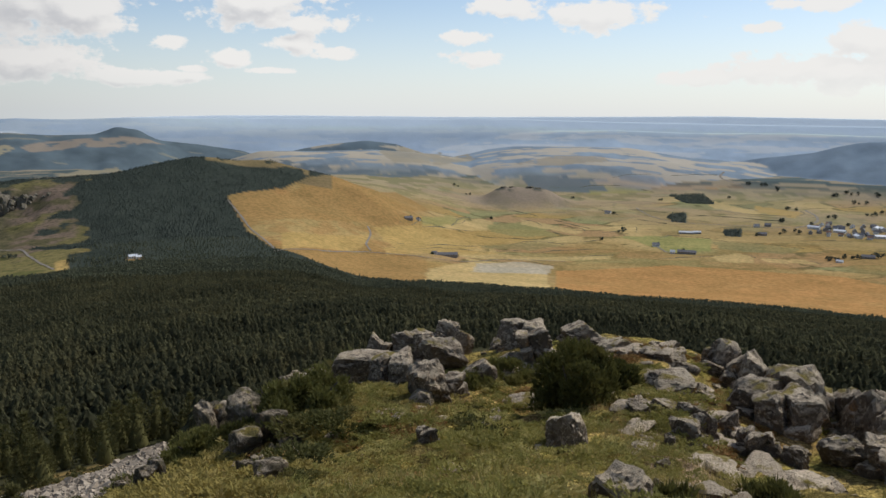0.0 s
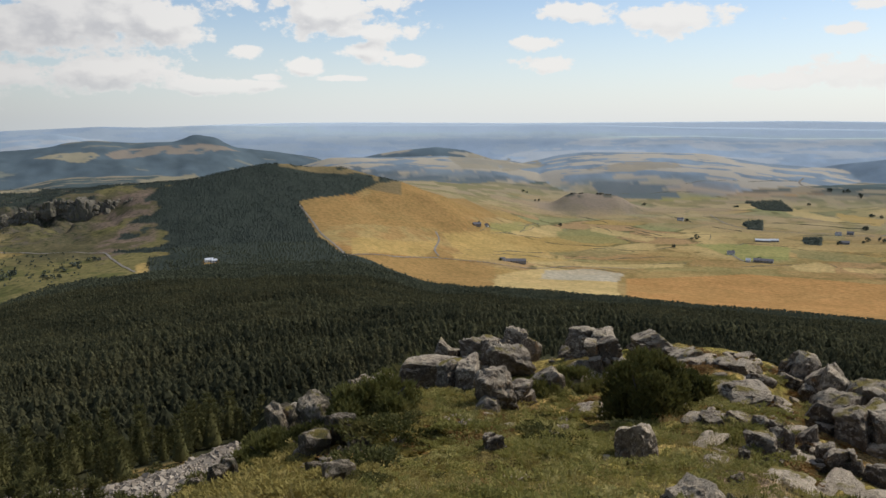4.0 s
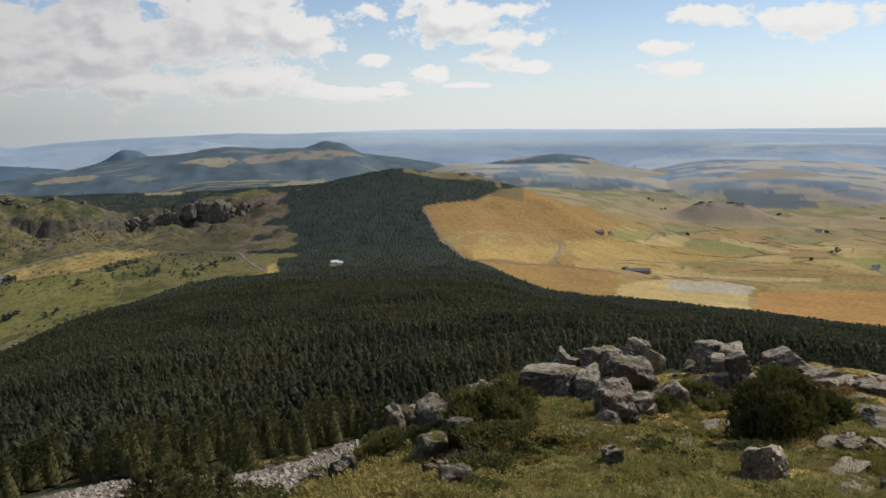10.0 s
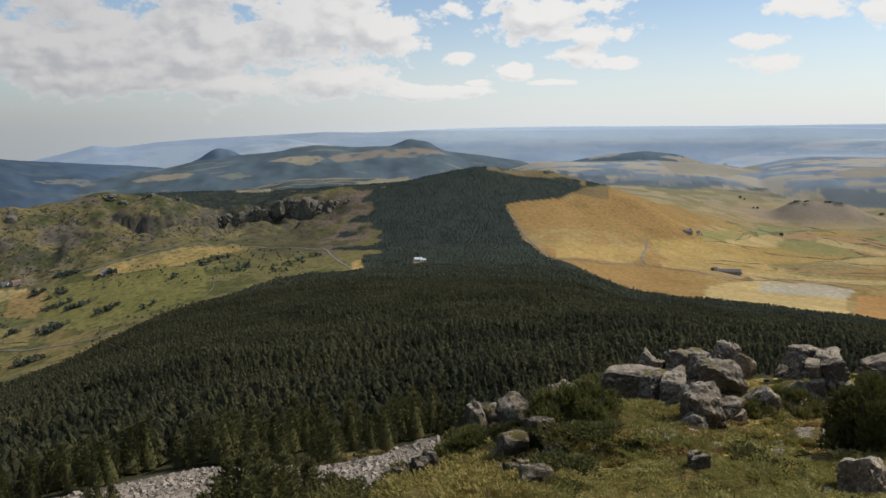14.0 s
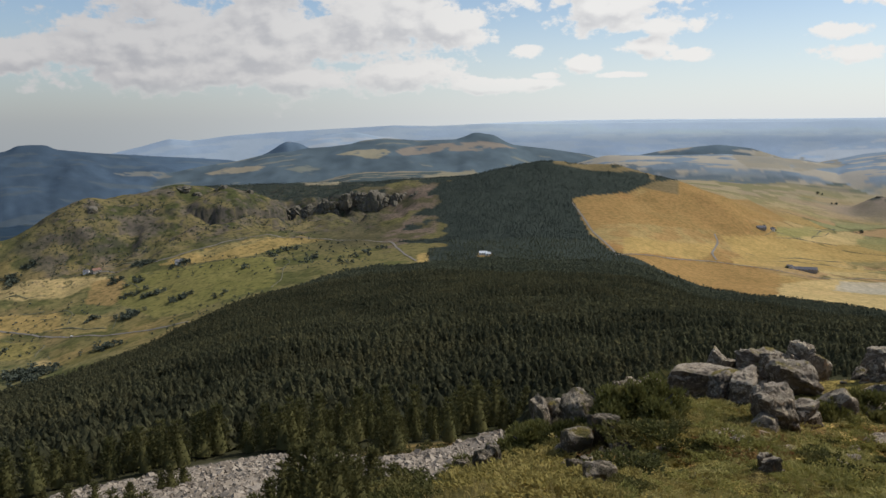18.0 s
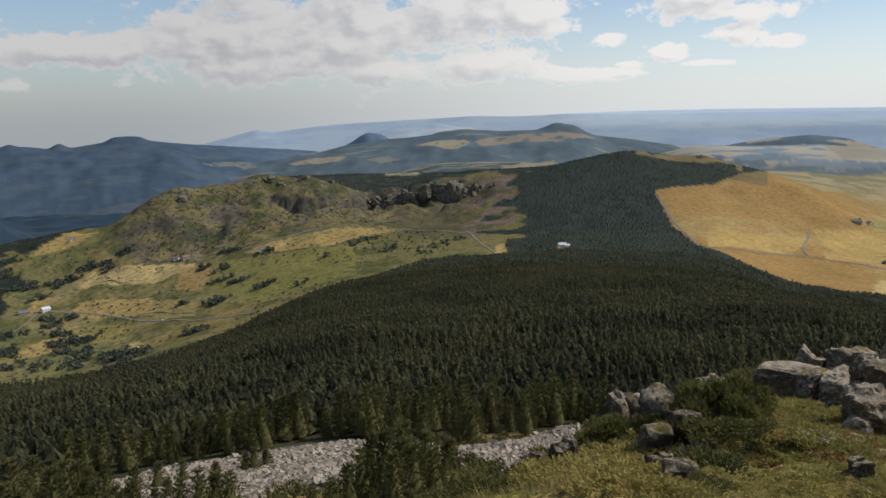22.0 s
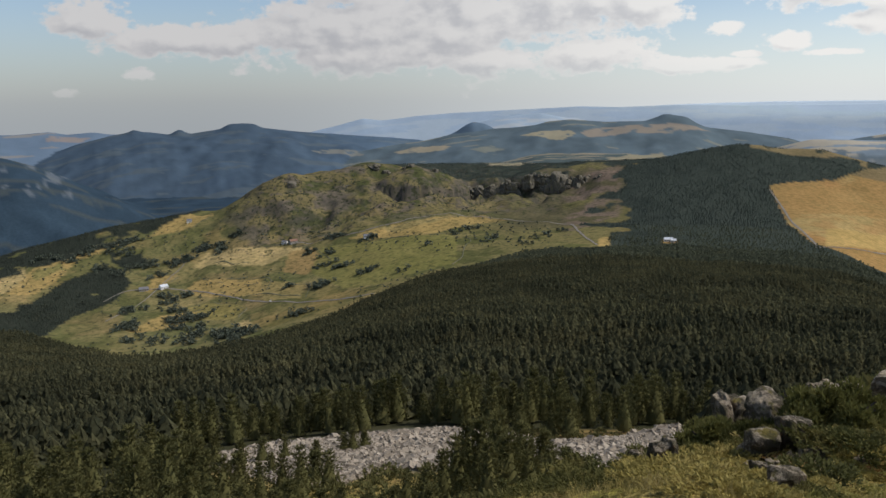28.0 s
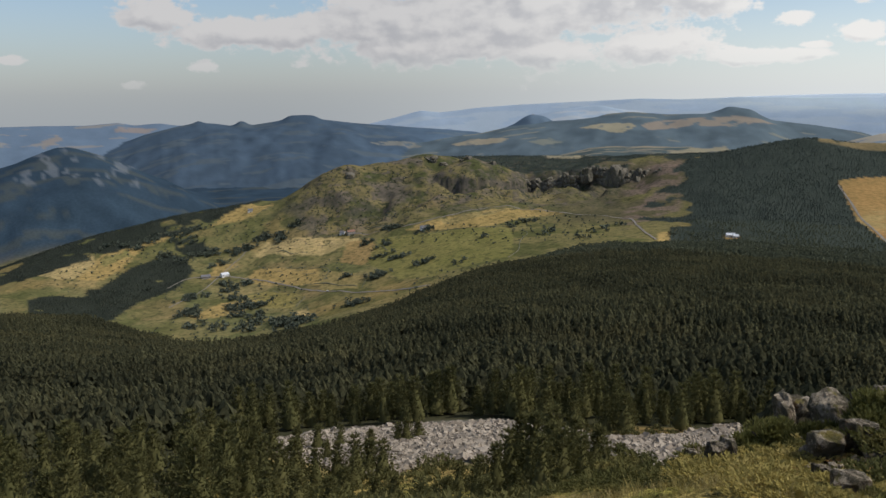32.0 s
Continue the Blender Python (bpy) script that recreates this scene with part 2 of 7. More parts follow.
def build_rock(n, mossy=False, pale=False):
    p, v = where(n), chance(n)
    p = n.vec("ADD", p, n.add("ShaderNodeCombineXYZ", n.math("MULTIPLY", v, 40.0), v, 0.0))
    big, small, grit = n.noise(p, 1.6, 5.0), n.noise(p, 9.0, 6.0, 0.65), n.noise(p, 40.0, 4.0, 0.7)
    c = n.mix(n.ramp(big, 0.35, 0.65), (0.100, 0.082, 0.064, 1), (0.175, 0.142, 0.108, 1))
    c = n.mix(n.ramp(small, 0.56, 0.70), c, (0.30, 0.255, 0.20, 1))
    c = n.mix(n.ramp(n.noise(p, 3.6, 5.0, 0.7), 0.58, 0.66), c, (0.085, 0.068, 0.052, 1))
    c = n.mix(n.ramp(n.noise(p, 2.2, 4.0, 0.6), 0.60, 0.70), c, (0.27, 0.165, 0.085, 1))
    seam = n.math("ABSOLUTE", n.math("SUBTRACT", n.noise(p, 2.2, 5.0, 0.6), 0.5))
    seam = n.ramp(seam, 0.0, 0.012, 1.0, 0.0)
    c = n.mix(n.math("MULTIPLY", seam, 0.7), c, (0.045, 0.036, 0.028, 1))
    up = n.add("ShaderNodeSeparateXYZ", n.add("ShaderNodeNewGeometry", out=1), out=2)
    moss = n.math("MULTIPLY", n.ramp(up, 0.55, 0.85), n.ramp(n.noise(p, 1.7, 5.0, 0.6), 0.55, 0.64))
    # upward faces paler: lichen, with the sunlight on the tops painted in
    sunlit_crust = n.math("MULTIPLY", n.ramp(up, 0.15, 0.8), n.ramp(n.noise(p, 3.0, 6.0, 0.7), 0.22 if pale else 0.36, 0.42 if pale else 0.54))
    c = n.mix(n.math("MULTIPLY", sunlit_crust, 0.85), c, (0.55, 0.475, 0.375, 1) if pale else (0.47, 0.41, 0.325, 1))
    spots = n.math("MULTIPLY", n.ramp(n.noise(p, 15.0, 5.0, 0.7), 0.52, 0.60), n.ramp(n.noise(p, 2.4, 3.0), 0.40, 0.60))
    c = n.mix(n.math("MULTIPLY", spots, 0.75), c, (0.46, 0.40, 0.32, 1))
    c = n.mix(n.math("MULTIPLY", n.ramp(n.noise(p, 11.0, 5.0, 0.7), 0.55, 0.63), 0.75), c, (0.075, 0.060, 0.046, 1))
    c = n.mix(moss, c, (0.20, 0.165, 0.045, 1))
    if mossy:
        # lichen and green moss on the sides too, darkened to paint in their shade
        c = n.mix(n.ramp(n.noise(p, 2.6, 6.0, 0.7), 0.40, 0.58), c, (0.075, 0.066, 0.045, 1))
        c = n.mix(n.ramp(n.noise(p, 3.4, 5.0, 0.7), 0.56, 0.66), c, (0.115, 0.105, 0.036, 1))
    c = n.mix(1.0, c, n.mix(grit, (0.72, 0.72, 0.72, 1), (1.28, 1.28, 1.28, 1)), "MULTIPLY")
    c = n.mix(1.0, c, n.mix(v, (0.92, 0.86, 0.77, 1), (1.38, 1.27, 1.10, 1)), "MULTIPLY")
    return c, n.math("SUBTRACT", n.math("ADD", n.math("MULTIPLY", small, 1.4), n.math("MULTIPLY", grit, 0.7)), n.math("MULTIPLY", seam, 0.7)), 0.06


def build_scree(n):
    v = island(n)
    p = world_place(n)
    c = n.mix(v, (0.22, 0.178, 0.130, 1), (0.45, 0.372, 0.280, 1))
    c = n.mix(n.ramp(n.noise(p, 3.0, 4.0), 0.5, 0.7), c, (0.15, 0.13, 0.10, 1))
    g = n.noise(p, 12.0, 4.0)
    return n.mix(1.0, c, n.mix(g, (0.75, 0.75, 0.75, 1), (1.25, 1.25, 1.25, 1)), "MULTIPLY"), g, 0.03


def build_needles(a, b, tip):
    def build(n):
        p = where(n)
        v = n.math("ADD", n.math("MULTIPLY", chance(n), 0.5), n.math("MULTIPLY", island(n), 0.5))
        c = n.mix(v, (*a, 1), (*b, 1))
        c = n.mix(n.ramp(n.noise(p, 3.0, 3.0), 0.5, 0.75), c, (*tip, 1))
        return c, None, 0

    return build


def build_woods(dark, pale, spread):
    def build(n):
        p, v = world_place(n), island(n)
        c = n.mix(v, (*dark, 1), (*pale, 1))
        c = n.mix(n.math("MULTIPLY", n.ramp(n.noise(p, 0.03, 4.0), 0.5, 0.75), 0.6), c, (pale[0] * 1.2, pale[1] * 1.1, pale[2], 1))
        stand = n.mix(n.ramp(n.noise(p, 0.022, 5.0), 0.35, 0.65), (1 - spread, 1 - 0.9 * spread, 1 - 0.8 * spread, 1), (1 + spread, 1 + 0.9 * spread, 1 + 0.7 * spread, 1))
        tuft = n.mix(n.ramp(n.noise(p, 2.2, 3.0), 0.35, 0.65), (1 - spread, 1 - spread, 1 - spread, 1), (1 + spread, 1 + spread, 1 + 0.8 * spread, 1))
        return n.mix(1.0, n.mix(1.0, c, stand, "MULTIPLY"), tuft, "MULTIPLY"), None, 0

    return build


GROUND = material("ground_cover", build_ground, 0.97, 0.0)
ROCK = material("grey_rock", build_rock, 0.88)
PALE_ROCK = material("pale_sunlit_lichen_rock", lambda n: build_rock(n, pale=True), 0.9)
SHADED_MOSSY_ROCK = material("shaded_mossy_rock", lambda n: build_rock(n, True), 0.92)
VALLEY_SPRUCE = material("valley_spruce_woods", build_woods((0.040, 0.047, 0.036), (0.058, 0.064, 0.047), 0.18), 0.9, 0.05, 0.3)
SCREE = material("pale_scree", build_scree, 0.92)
# distant and lower woods: the same spruce, distance haze put into the colour
HAZED_FAR_WOODS = material("hazed_distant_spruce_woods", build_woods((0.056, 0.068, 0.058), (0.070, 0.083, 0.070), 0.10), 0.9, 0.05, 0.3)
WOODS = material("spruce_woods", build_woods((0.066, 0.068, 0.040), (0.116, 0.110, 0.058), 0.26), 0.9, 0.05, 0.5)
HAZED_LOW_WOODS = material("hazed_lower_spruce_woods", build_woods((0.072, 0.080, 0.052), (0.098, 0.105, 0.066), 0.16), 0.9, 0.05, 0.38)
NEEDLES = material("pine_needles", build_needles((0.088, 0.088, 0.032), (0.162, 0.148, 0.056), (0.225, 0.195, 0.08)), 0.9, 0.1, 0.3)
BARK = material("grey_bark", two_tone((0.10, 0.08, 0.06), (0.17, 0.14, 0.11), 4.0), 0.95)

# ---- the lie of the land ----


def glide(xs, ys, q):
    """Smooth curve with no overshoot through the rows ys at xs, read at q."""
    xs, ys = np.asarray(xs, float), np.asarray(ys, float)
    h = np.diff(xs).reshape((-1,) + (1,) * (ys.ndim - 1))
    d = np.diff(ys, axis=0) / h
    m = np.zeros_like(ys)
    a, b = d[:-1], d[1:]
    ok = a * b > 0
    w1, w2 = 2 * h[1:] + h[:-1], h[1:] + 2 * h[:-1]
    m[1:-1] = np.where(ok, (w1 + w2) / (w1 / np.where(ok, a, 1) + w2 / np.where(ok, b, 1)), 0)
    m[0], m[-1] = d[0], d[-1]
    q = np.clip(q, xs[0], xs[-1])
    i = np.clip(np.searchsorted(xs, q) - 1, 0, len(xs) - 2)
    s = (-1,) + (1,) * (ys.ndim - 1)
    hh = (xs[i + 1] - xs[i]).reshape(s)
    t = ((q - xs[i])).reshape(s) / hh
    return ((1 + 2 * t) * (1 - t) ** 2 * ys[i] + t * (1 - t) ** 2 * hh * m[i] + t * t * (3 - 2 * t) * ys[i + 1] + t * t * (t - 1) * hh * m[i + 1])


# depth below the eye along bearings (left positive), summit dome
NEAR_R = (4, 8, 12, 16, 22, 40)
NEAR = {
    -45: (-2.5, -3.7, -4.7, -5.9, -8.2, -15.0),
    -26: (-2.4, -3.65, -4.55, -5.5, -7.4, -13.5),
    -15: (-2.35, -3.55, -4.1, -4.5, -6.4, -12.0),
    -5: (-2.3, -3.6, -4.55, -4.9, -7.2, -13.0),
    5: (-2.3, -3.6, -4.5, -5.3, -8.4, -15.5),
    12: (-2.3, -3.75, -4.75, -6.3, -10.0, -17.5),
    20: (-2.35, -3.9, -5.65, -7.9, -11.1, -18.6),
    28: (-2.5, -4.2, -6.4, -8.8, -12.0, -19.6),
    40: (-2.6, -4.6, -6.9, -9.3, -12.6, -20.6),
    80: (-2.6, -4.6, -6.9, -9.3, -12.6, -20.0),
}
# wooded flanks down to the plateau and the valley
MID_R = (62, 100, 180, 300, 500, 700, 900, 1200, 1450, 1700)
MID = {
    -45: (-21, -31, -51, -80, -122, -163, -205, -268, -312, -340),
    -15: (-18.5, -28.5, -48, -76, -121, -165, -208, -272, -318, -345),
    -5: (-19, -29, -48, -75, -120, -163, -205, -265, -308, -338),
    5: (-22, -31, -49, -76, -118, -158, -198, -258, -296, -308),
    12: (-24.5, -34, -51, -75, -108, -141, -174, -219, -252, -247),
    20: (-26, -36, -52, -74, -108, -140, -171, -219, -248, -243),
    28: (-26.7, -36.5, -53, -76, -111, -142, -168, -228, -262, -266),
    38: (-27.2, -37, -56, -82, -121, -156, -203, -287, -300, -288),
    48: (-27.5, -38, -61, -93, -145, -203, -280, -348, -366, -358),
    57: (-27.5, -39, -63, -98, -156, -250, -335, -405, -420, -415),
    66: (-26.8, -38, -61, -91, -139, -184, -262, -390, -430, -425),
    80: (-26, -36, -56, -80, -117, -153, -210, -330, -400, -420),
}
# plateau, cirque, wooded hills and the far country
FAR_R = (2000, 2235, 2310, 2650, 3100, 3600, 4200, 4990)
FAR = {
    -45: (-352, -348, -347, -338, -318, -262, -262, -230),
    -15: (-355, -350, -348, -338, -318, -264, -262, -230),
    -4: (-352, -347, -346, -336, -314, -262, -262, -230),
    2: (-318, -299, -294, -282, -270, -255, -262, -230),
    8: (-250, -218, -212, -226, -245, -255, -262, -230),
    15: (-206, -172, -165, -200, -250, -255, -262, -230),
    23: (-215, -180, -172, -205, -240, -255, -262, -230),
    27: (-240, -196, -183, -206, -245, -255, -262, -230),
    30: (-262, -202, -200, -210, -250, -255, -262, -230),
    35: (-262, -230, -228, -211, -270, -340, -330, -290),
    38: (-260, -219, -221, -211, -290, -430, -400, -330),
    41: (-262, -206, -196, -212, -300, -430, -400, -330),
    47: (-318, -216, -206, -265, -360, -430, -400, -330),
    52: (-345, -290, -297, -340, -410, -430, -400, -330),
    57: (-385, -328, -315, -400, -450, -430, -400, -330),
    64: (-405, -370, -362, -440, -480, -430, -400, -330),
    72: (-430, -447, -450, -490, -490, -430, -400, -330),
}
AZ_GRID = np.arange(-45.0, 81.0, 1.0)
R_ALL = np.array((0.0,) + NEAR_R + MID_R + FAR_R)


def station(table):
    return glide(list(table), list(table.values()), AZ_GRID)


Z_AZ = np.concatenate([np.full((len(AZ_GRID), 1), -1.7), station(NEAR), station(MID), station(FAR)], axis=1)
LR_ALL = np.log(R_ALL + 3.0)
LR_GRID = np.linspace(LR_ALL[0], LR_ALL[-1], 900)
Z_GRID = glide(LR_ALL, Z_AZ.T, LR_GRID)   # radius, bearing


def lattice(ix, iy, seed):
    h = (ix.astype(np.int64) * 374761393 + iy.astype(np.int64) * 668265263 + seed * 974711) & 0x7FFFFFFF
    h = ((h ^ (h >> 13)) * 1274126177) & 0x7FFFFFFF
    return ((h ^ (h >> 16)) & 0xFFFF) / 65535.0


def value_noise(x, y, seed):
    ix, iy = np.floor(x), np.floor(y)
    fx, fy = x - ix, y - iy
    fx, fy = fx * fx * (3 - 2 * fx), fy * fy * (3 - 2 * fy)
    a, b = lattice(ix, iy, seed), lattice(ix + 1, iy, seed)
    c, d = lattice(ix, iy + 1, seed), lattice(ix + 1, iy + 1, seed)
    return (a * (1 - fx) + b * fx) * (1 - fy) + (c * (1 - fx) + d * fx) * fy


def fbm(x, y, size, octaves=4, seed=1):
    """Noise from 0 to 1 with features of that size in metres."""
    s, amp, total = 0.0, 1.0, 0.0
    for k in range(octaves):
        s = s + amp * value_noise(x / size * 2**k + 17.3 * k, y / size * 2**k - 9.1 * k, seed + k)
        total, amp = total + amp, amp * 0.5
    return s / total


def step(lo, hi, v):
    t = np.clip((v - lo) / (hi - lo), 0, 1)
    return t * t * (3 - 2 * t)


def polar(x, y):
    return np.degrees(np.arctan2(-x, y)), np.hypot(x, y)


def spot(az, r):
    a = np.radians(az)
    return -np.sin(a) * r, np.cos(a) * r


# single hills: bearing, distance, elevation seen, half width across and along in metres, sharpness
HILLS = (
    (16.8, 2300, -3.15, 330, 260, 1.0), (12.8, 2330, -3.40, 260, 200, 1.0), (19.0, 2280, -3.7, 260, 230, 1.0),
    (-4.4, 3000, -5.22, 34, 45, 1.4), (-5.3, 2990, -5.20, 40, 45, 1.6), (-6.4, 2985, -5.22, 34, 45, 1.6), (-7.2, 2970, -5.36, 40, 60, 1.4), (-5.6, 2960, -5.50, 190, 150, 1.6), (66.9, 3350, -3.30, 260, 330, 0.7),
    (48.3, 2280, -4.98, 60, 70, 1.0), (44.6, 2290, -4.85, 90, 80, 1.2), (42.7, 2310, -4.32, 95, 70, 1.1), (41.2, 2320, -4.55, 60, 60, 1.2), (39.7, 2200, -4.50, 26, 30, 0.8), (38.05, 2210, -4.92, 24, 30, 0.9),
)

# long ridges of the far country, the most distant last: distance, fall in front and behind, spurs, crest as bearing and elevation
RIDGES = (
    (3720, 0.15, 0.3, 9, ((17, -4.6), (15, -3.3), (12.9, -2.72), (9.7, -2.72), (5.0, -2.62), (0.0, -2.95), (-3.0, -3.5), (-5, -4.6), (-7, -8))),
    (3860, 0.14, 0.3, 9, ((5, -5), (1.5, -3.6), (-1.5, -2.95), (-3.3, -2.52), (-5.0, -2.32), (-10.5, -2.30), (-13.1, -2.34), (-17.2, -2.95), (-22, -3.2), (-26, -4.4))),
    (3900, 0.36, 0.5, 16, ((-15, -4.6), (-17.2, -3.52), (-19.5, -3.26), (-21.2, -2.90), (-24.8, -2.40), (-26.2, -1.98), (-27.4, -1.70), (-28.9, -1.58), (-32, -1.6), (-40, -2.6))),
    (3950, 0.40, 0.5, 12, ((14, -4.2), (11.5, -2.9), (9.7, -2.50), (8.4, -2.28), (5.4, -1.97), (3.4, -2.2), (1.0, -2.95), (-1, -4.0))),
    (4290, 0.22, 0.5, 20, ((47, -4.6), (44, -3.7), (42, -3.28), (40.4, -3.03), (38.8, -2.83), (36.8, -2.39), (34.8, -2.18), (34.0, -2.03), (32.4, -1.95), (30.8, -1.76), (30.3, -1.60), (29.9, -1.52), (28.4, -1.40), (26.0, -1.57), (23.4, -1.53), (22.9, -1.36),
                          (22.5, -1.22), (22.3, -1.08), (21.7, -1.05), (21.5, -1.13), (20.8, -1.22), (20.5, -1.33), (20.1, -1.62), (19.4, -1.95), (16.7, -2.26), (14.0, -2.68), (12.9, -3.05), (11, -3.8), (8, -5))),
    (4400, 0.35, 0.5, 8, ((40, -4.0), (37.4, -2.6), (36.5, -2.22), (35.8, -1.75), (35.3, -1.53), (34.4, -1.68), (33.7, -2.08), (32, -3.0))),
    (4560, 0.24, 0.5, 34, ((85, -4.6), (68.3, -4.1), (65.7, -3.7), (63.6, -3.25), (62.0, -2.65), (59.9, -2.15), (58.8, -1.95), (58.4, -1.74), (58.0, -1.92), (57.2, -1.98), (56.2, -2.15), (55.95, -2.0), (55.55, -1.76), (55.15, -2.0), (54.9, -2.12),
                          (53.5, -1.92), (52.9, -1.84), (52.3, -1.50), (51.4, -1.47), (50.6, -1.51), (50.1, -1.80), (47.6, -2.1), (43.1, -2.45), (39.3, -2.75), (36, -3.4), (30, -4.5))),
    (4740, 0.35, 0.5, 12, ((40, -2.6), (37, -2.0), (33.7, -1.3), (31.5, -1.05), (30.5, -0.98), (28.9, -1.3), (20, -2.1), (10.6, -2.0), (8.4, -1.9), (5.0, -1.74), (2.4, -1.86), (0, -1.5), (-5, -1.3), (-12.4, -1.14), (-17, -1.28), (-23.7, -1.2), (-28.8, -1.32), (-45, -1.4))),
    (4800, 0.35, 0.5, 14, ((90, -2.0), (68.1, -1.9), (65.4, -1.94), (63.5, -1.80), (62.5, -2.0), (60.9, -1.88), (59.9, -2.05), (54, -2.2), (46, -2.3), (42, -2.0), (39.3, -1.78), (37, -2.0), (34.6, -2.7))),
    (4880, 0.45, 0.5, 6, ((90, -2.4), (48, -2.4), (44.9, -1.7), (43.1, -1.23), (41.7, -1.38), (39.3, -1.1), (36.7, -0.9), (32.3, -0.72), (27.8, -0.52), (25.1, -0.58), (21.3, -0.45), (17.2, -0.5), (10.6, -0.45), (0, -0.46), (-2.5, -0.38), (-7.5, -0.47), (-12.3, -0.58), (-20.6, -0.68), (-28.7, -0.71), (-45, -0.7))),
    (4975, 0.55, 0.8, 3, ((90, -2.5), (44, -2.6), (38, -1.8), (33, -1.1), (22, -0.46), (18.0, -0.33), (15.2, -0.28), (10.7, -0.25), (0, -0.29), (-9.9, -0.22), (-19.3, -0.12), (-28.7, -0.24), (-45, -0.3))),
)


def ridge_rise(k, az, r):
    """Height under the eye of one far ridge, with spurs and gullies on its flanks."""
    at, front, back, spurs, crest = RIDGES[k]
    away = r - at
    el, broad = 0, 0
    for k9 in range(9):
        el = el + np.interp(az + (k9 - 4) * 0.05, [c[0] for c in crest][::-1], [c[1] for c in crest][::-1], -25.0, -25.0) / 9
        broad = broad + np.interp(az + (k9 - 4) * 0.6, [c[0] for c in crest][::-1], [c[1] for c in crest][::-1], -9.0, -9.0) / 9
    # knobs of the crest fade out down the flanks
    down = step(0, 130, np.abs(away))
    el = el * (1 - down) + np.minimum(el + 0.4, np.maximum(broad, el - 0.4)) * down
    fall = np.where(away < 0, -away * front + 0.00014 * away * away, away * back)
    spur = fbm(az * 78.0 + away * 0.15, away * 0.8, 170, 4, 201 + k) - 0.5
    return at * np.tan(np.radians(el)) - fall + spur * 1.5 * np.minimum(np.abs(away) * 0.16 + 1.0, spurs)


def height(x, y):
    """Height of the land over the summit's foot."""
    x, y = np.asarray(x, float), np.asarray(y, float)
    az, r = polar(x, y)
    fa = np.where(az > 80, 125 * (1 - (az - 80) / 235.0), np.where(az < -45, 125 * (-45 - az) / 235.0, az + 45))
    fa = np.clip(fa, 0, 124.999)
    fr = np.clip((np.log(r + 3.0) - LR_GRID[0]) / (LR_GRID[1] - LR_GRID[0]), 0, 898.999)
    ia, ir = fa.astype(int), fr.astype(int)
    ta, tr = fa - ia, fr - ir
    z = ((Z_GRID[ir, ia] * (1 - ta) + Z_GRID[ir, ia + 1] * ta) * (1 - tr) + (Z_GRID[ir + 1, ia] * (1 - ta) + Z_GRID[ir + 1, ia + 1] * ta) * tr)
    # knolls and hollows, finer near by
    hum = step(2.5, 5, r) * (1 - step(30, 70, r))
    z = z + (fbm(x, y, 1.7, 3, 3) - 0.5) * 0.42 * hum
    z = z + (0.5 - np.abs(fbm(x, y, 0.62, 2, 5) - 0.5) * 3.0) * 0.12 * hum * step(0.38, 0.55, fbm(x, y, 2.3, 2, 7))
    z = z + (0.5 - np.abs(value_noise(x / 0.17, y / 0.17, 9) - 0.5) * 2.0) * 0.035 * hum
    z = z + (fbm(x, y, 60, 4, 11) - 0.5) * 9.0 * step(60, 220, r) * (1 - 0.75 * step(1250, 1500, r) * (az < 20))
    z = z + (fbm(az * 75.0, r * 1.6, 380, 4, 21) - 0.5) * 22 * step(3400, 3800, r)
    # gullies and buttresses of the cirque
    wall = step(26, 31, az) * (1 - step(44, 50, az)) * step(1930, 2080, r) * (1 - step(2230, 2300, r))
    wall = wall * (1 - 0.55 * step(39, 43, az))
    gully = np.abs(fbm(az * 40.0 + r * 0.30, r * 0.45, 95, 5, 31) - 0.5) * 2
    z = z - wall * (gully * 70 - 12)
    scarp = step(2030, 2150, r) * (1 - step(2180, 2224, r)) * step(26, 28.5, az) * (1 - step(40.5, 42, az))
    z = z - 34 * scarp
    rough = step(22, 30, az) * (1 - step(52, 60, az)) * step(1750, 1900, r) * (1 - step(2500, 2700, r))
    z = z + rough * (fbm(x, y, 48, 5, 37) - 0.5) * 20
    distant = np.where(np.isfinite(r) & (r > 3000))[0] if r.ndim else np.array([], int)
    if len(distant):
        zd = z[distant]
        for k in range(len(RIDGES)):
            zd = np.maximum(zd, ridge_rise(k, az[distant], r[distant]))
        z[distant] = zd
    for a, d, e, wide, deep, sharp in HILLS:
        hx, hy = spot(a, d)
        ca, sa = math.cos(radians(a)), math.sin(radians(a))
        u = ((x - hx) * ca + (y - hy) * sa) / wide
        v = (-(x - hx) * sa + (y - hy) * ca) / deep
        q = np.sqrt(u * u + v * v)
        top = d * math.tan(radians(e))
        rise = np.maximum(top - 0.33 * (wide + deep) / 2 * np.maximum(q ** (1 + 0.35 * sharp) - 0.05, 0), -600) + (fbm(x, y, 45, 3, 51) - 0.5) * 10 * np.clip(q, 0.15, 1)
        rise = rise + (fbm(x, y, 0.8 * wide, 3, 53) - 0.5) * 0.22 * wide * np.clip(q - 0.1, 0, 1.5)
        k = 10.0 + 0.08 * deep
        z = np.where(q < 4, np.maximum(z, rise) + np.clip(k - np.abs(z - rise), 0, k) ** 2 / (4 * k), z)
    return z + EYE


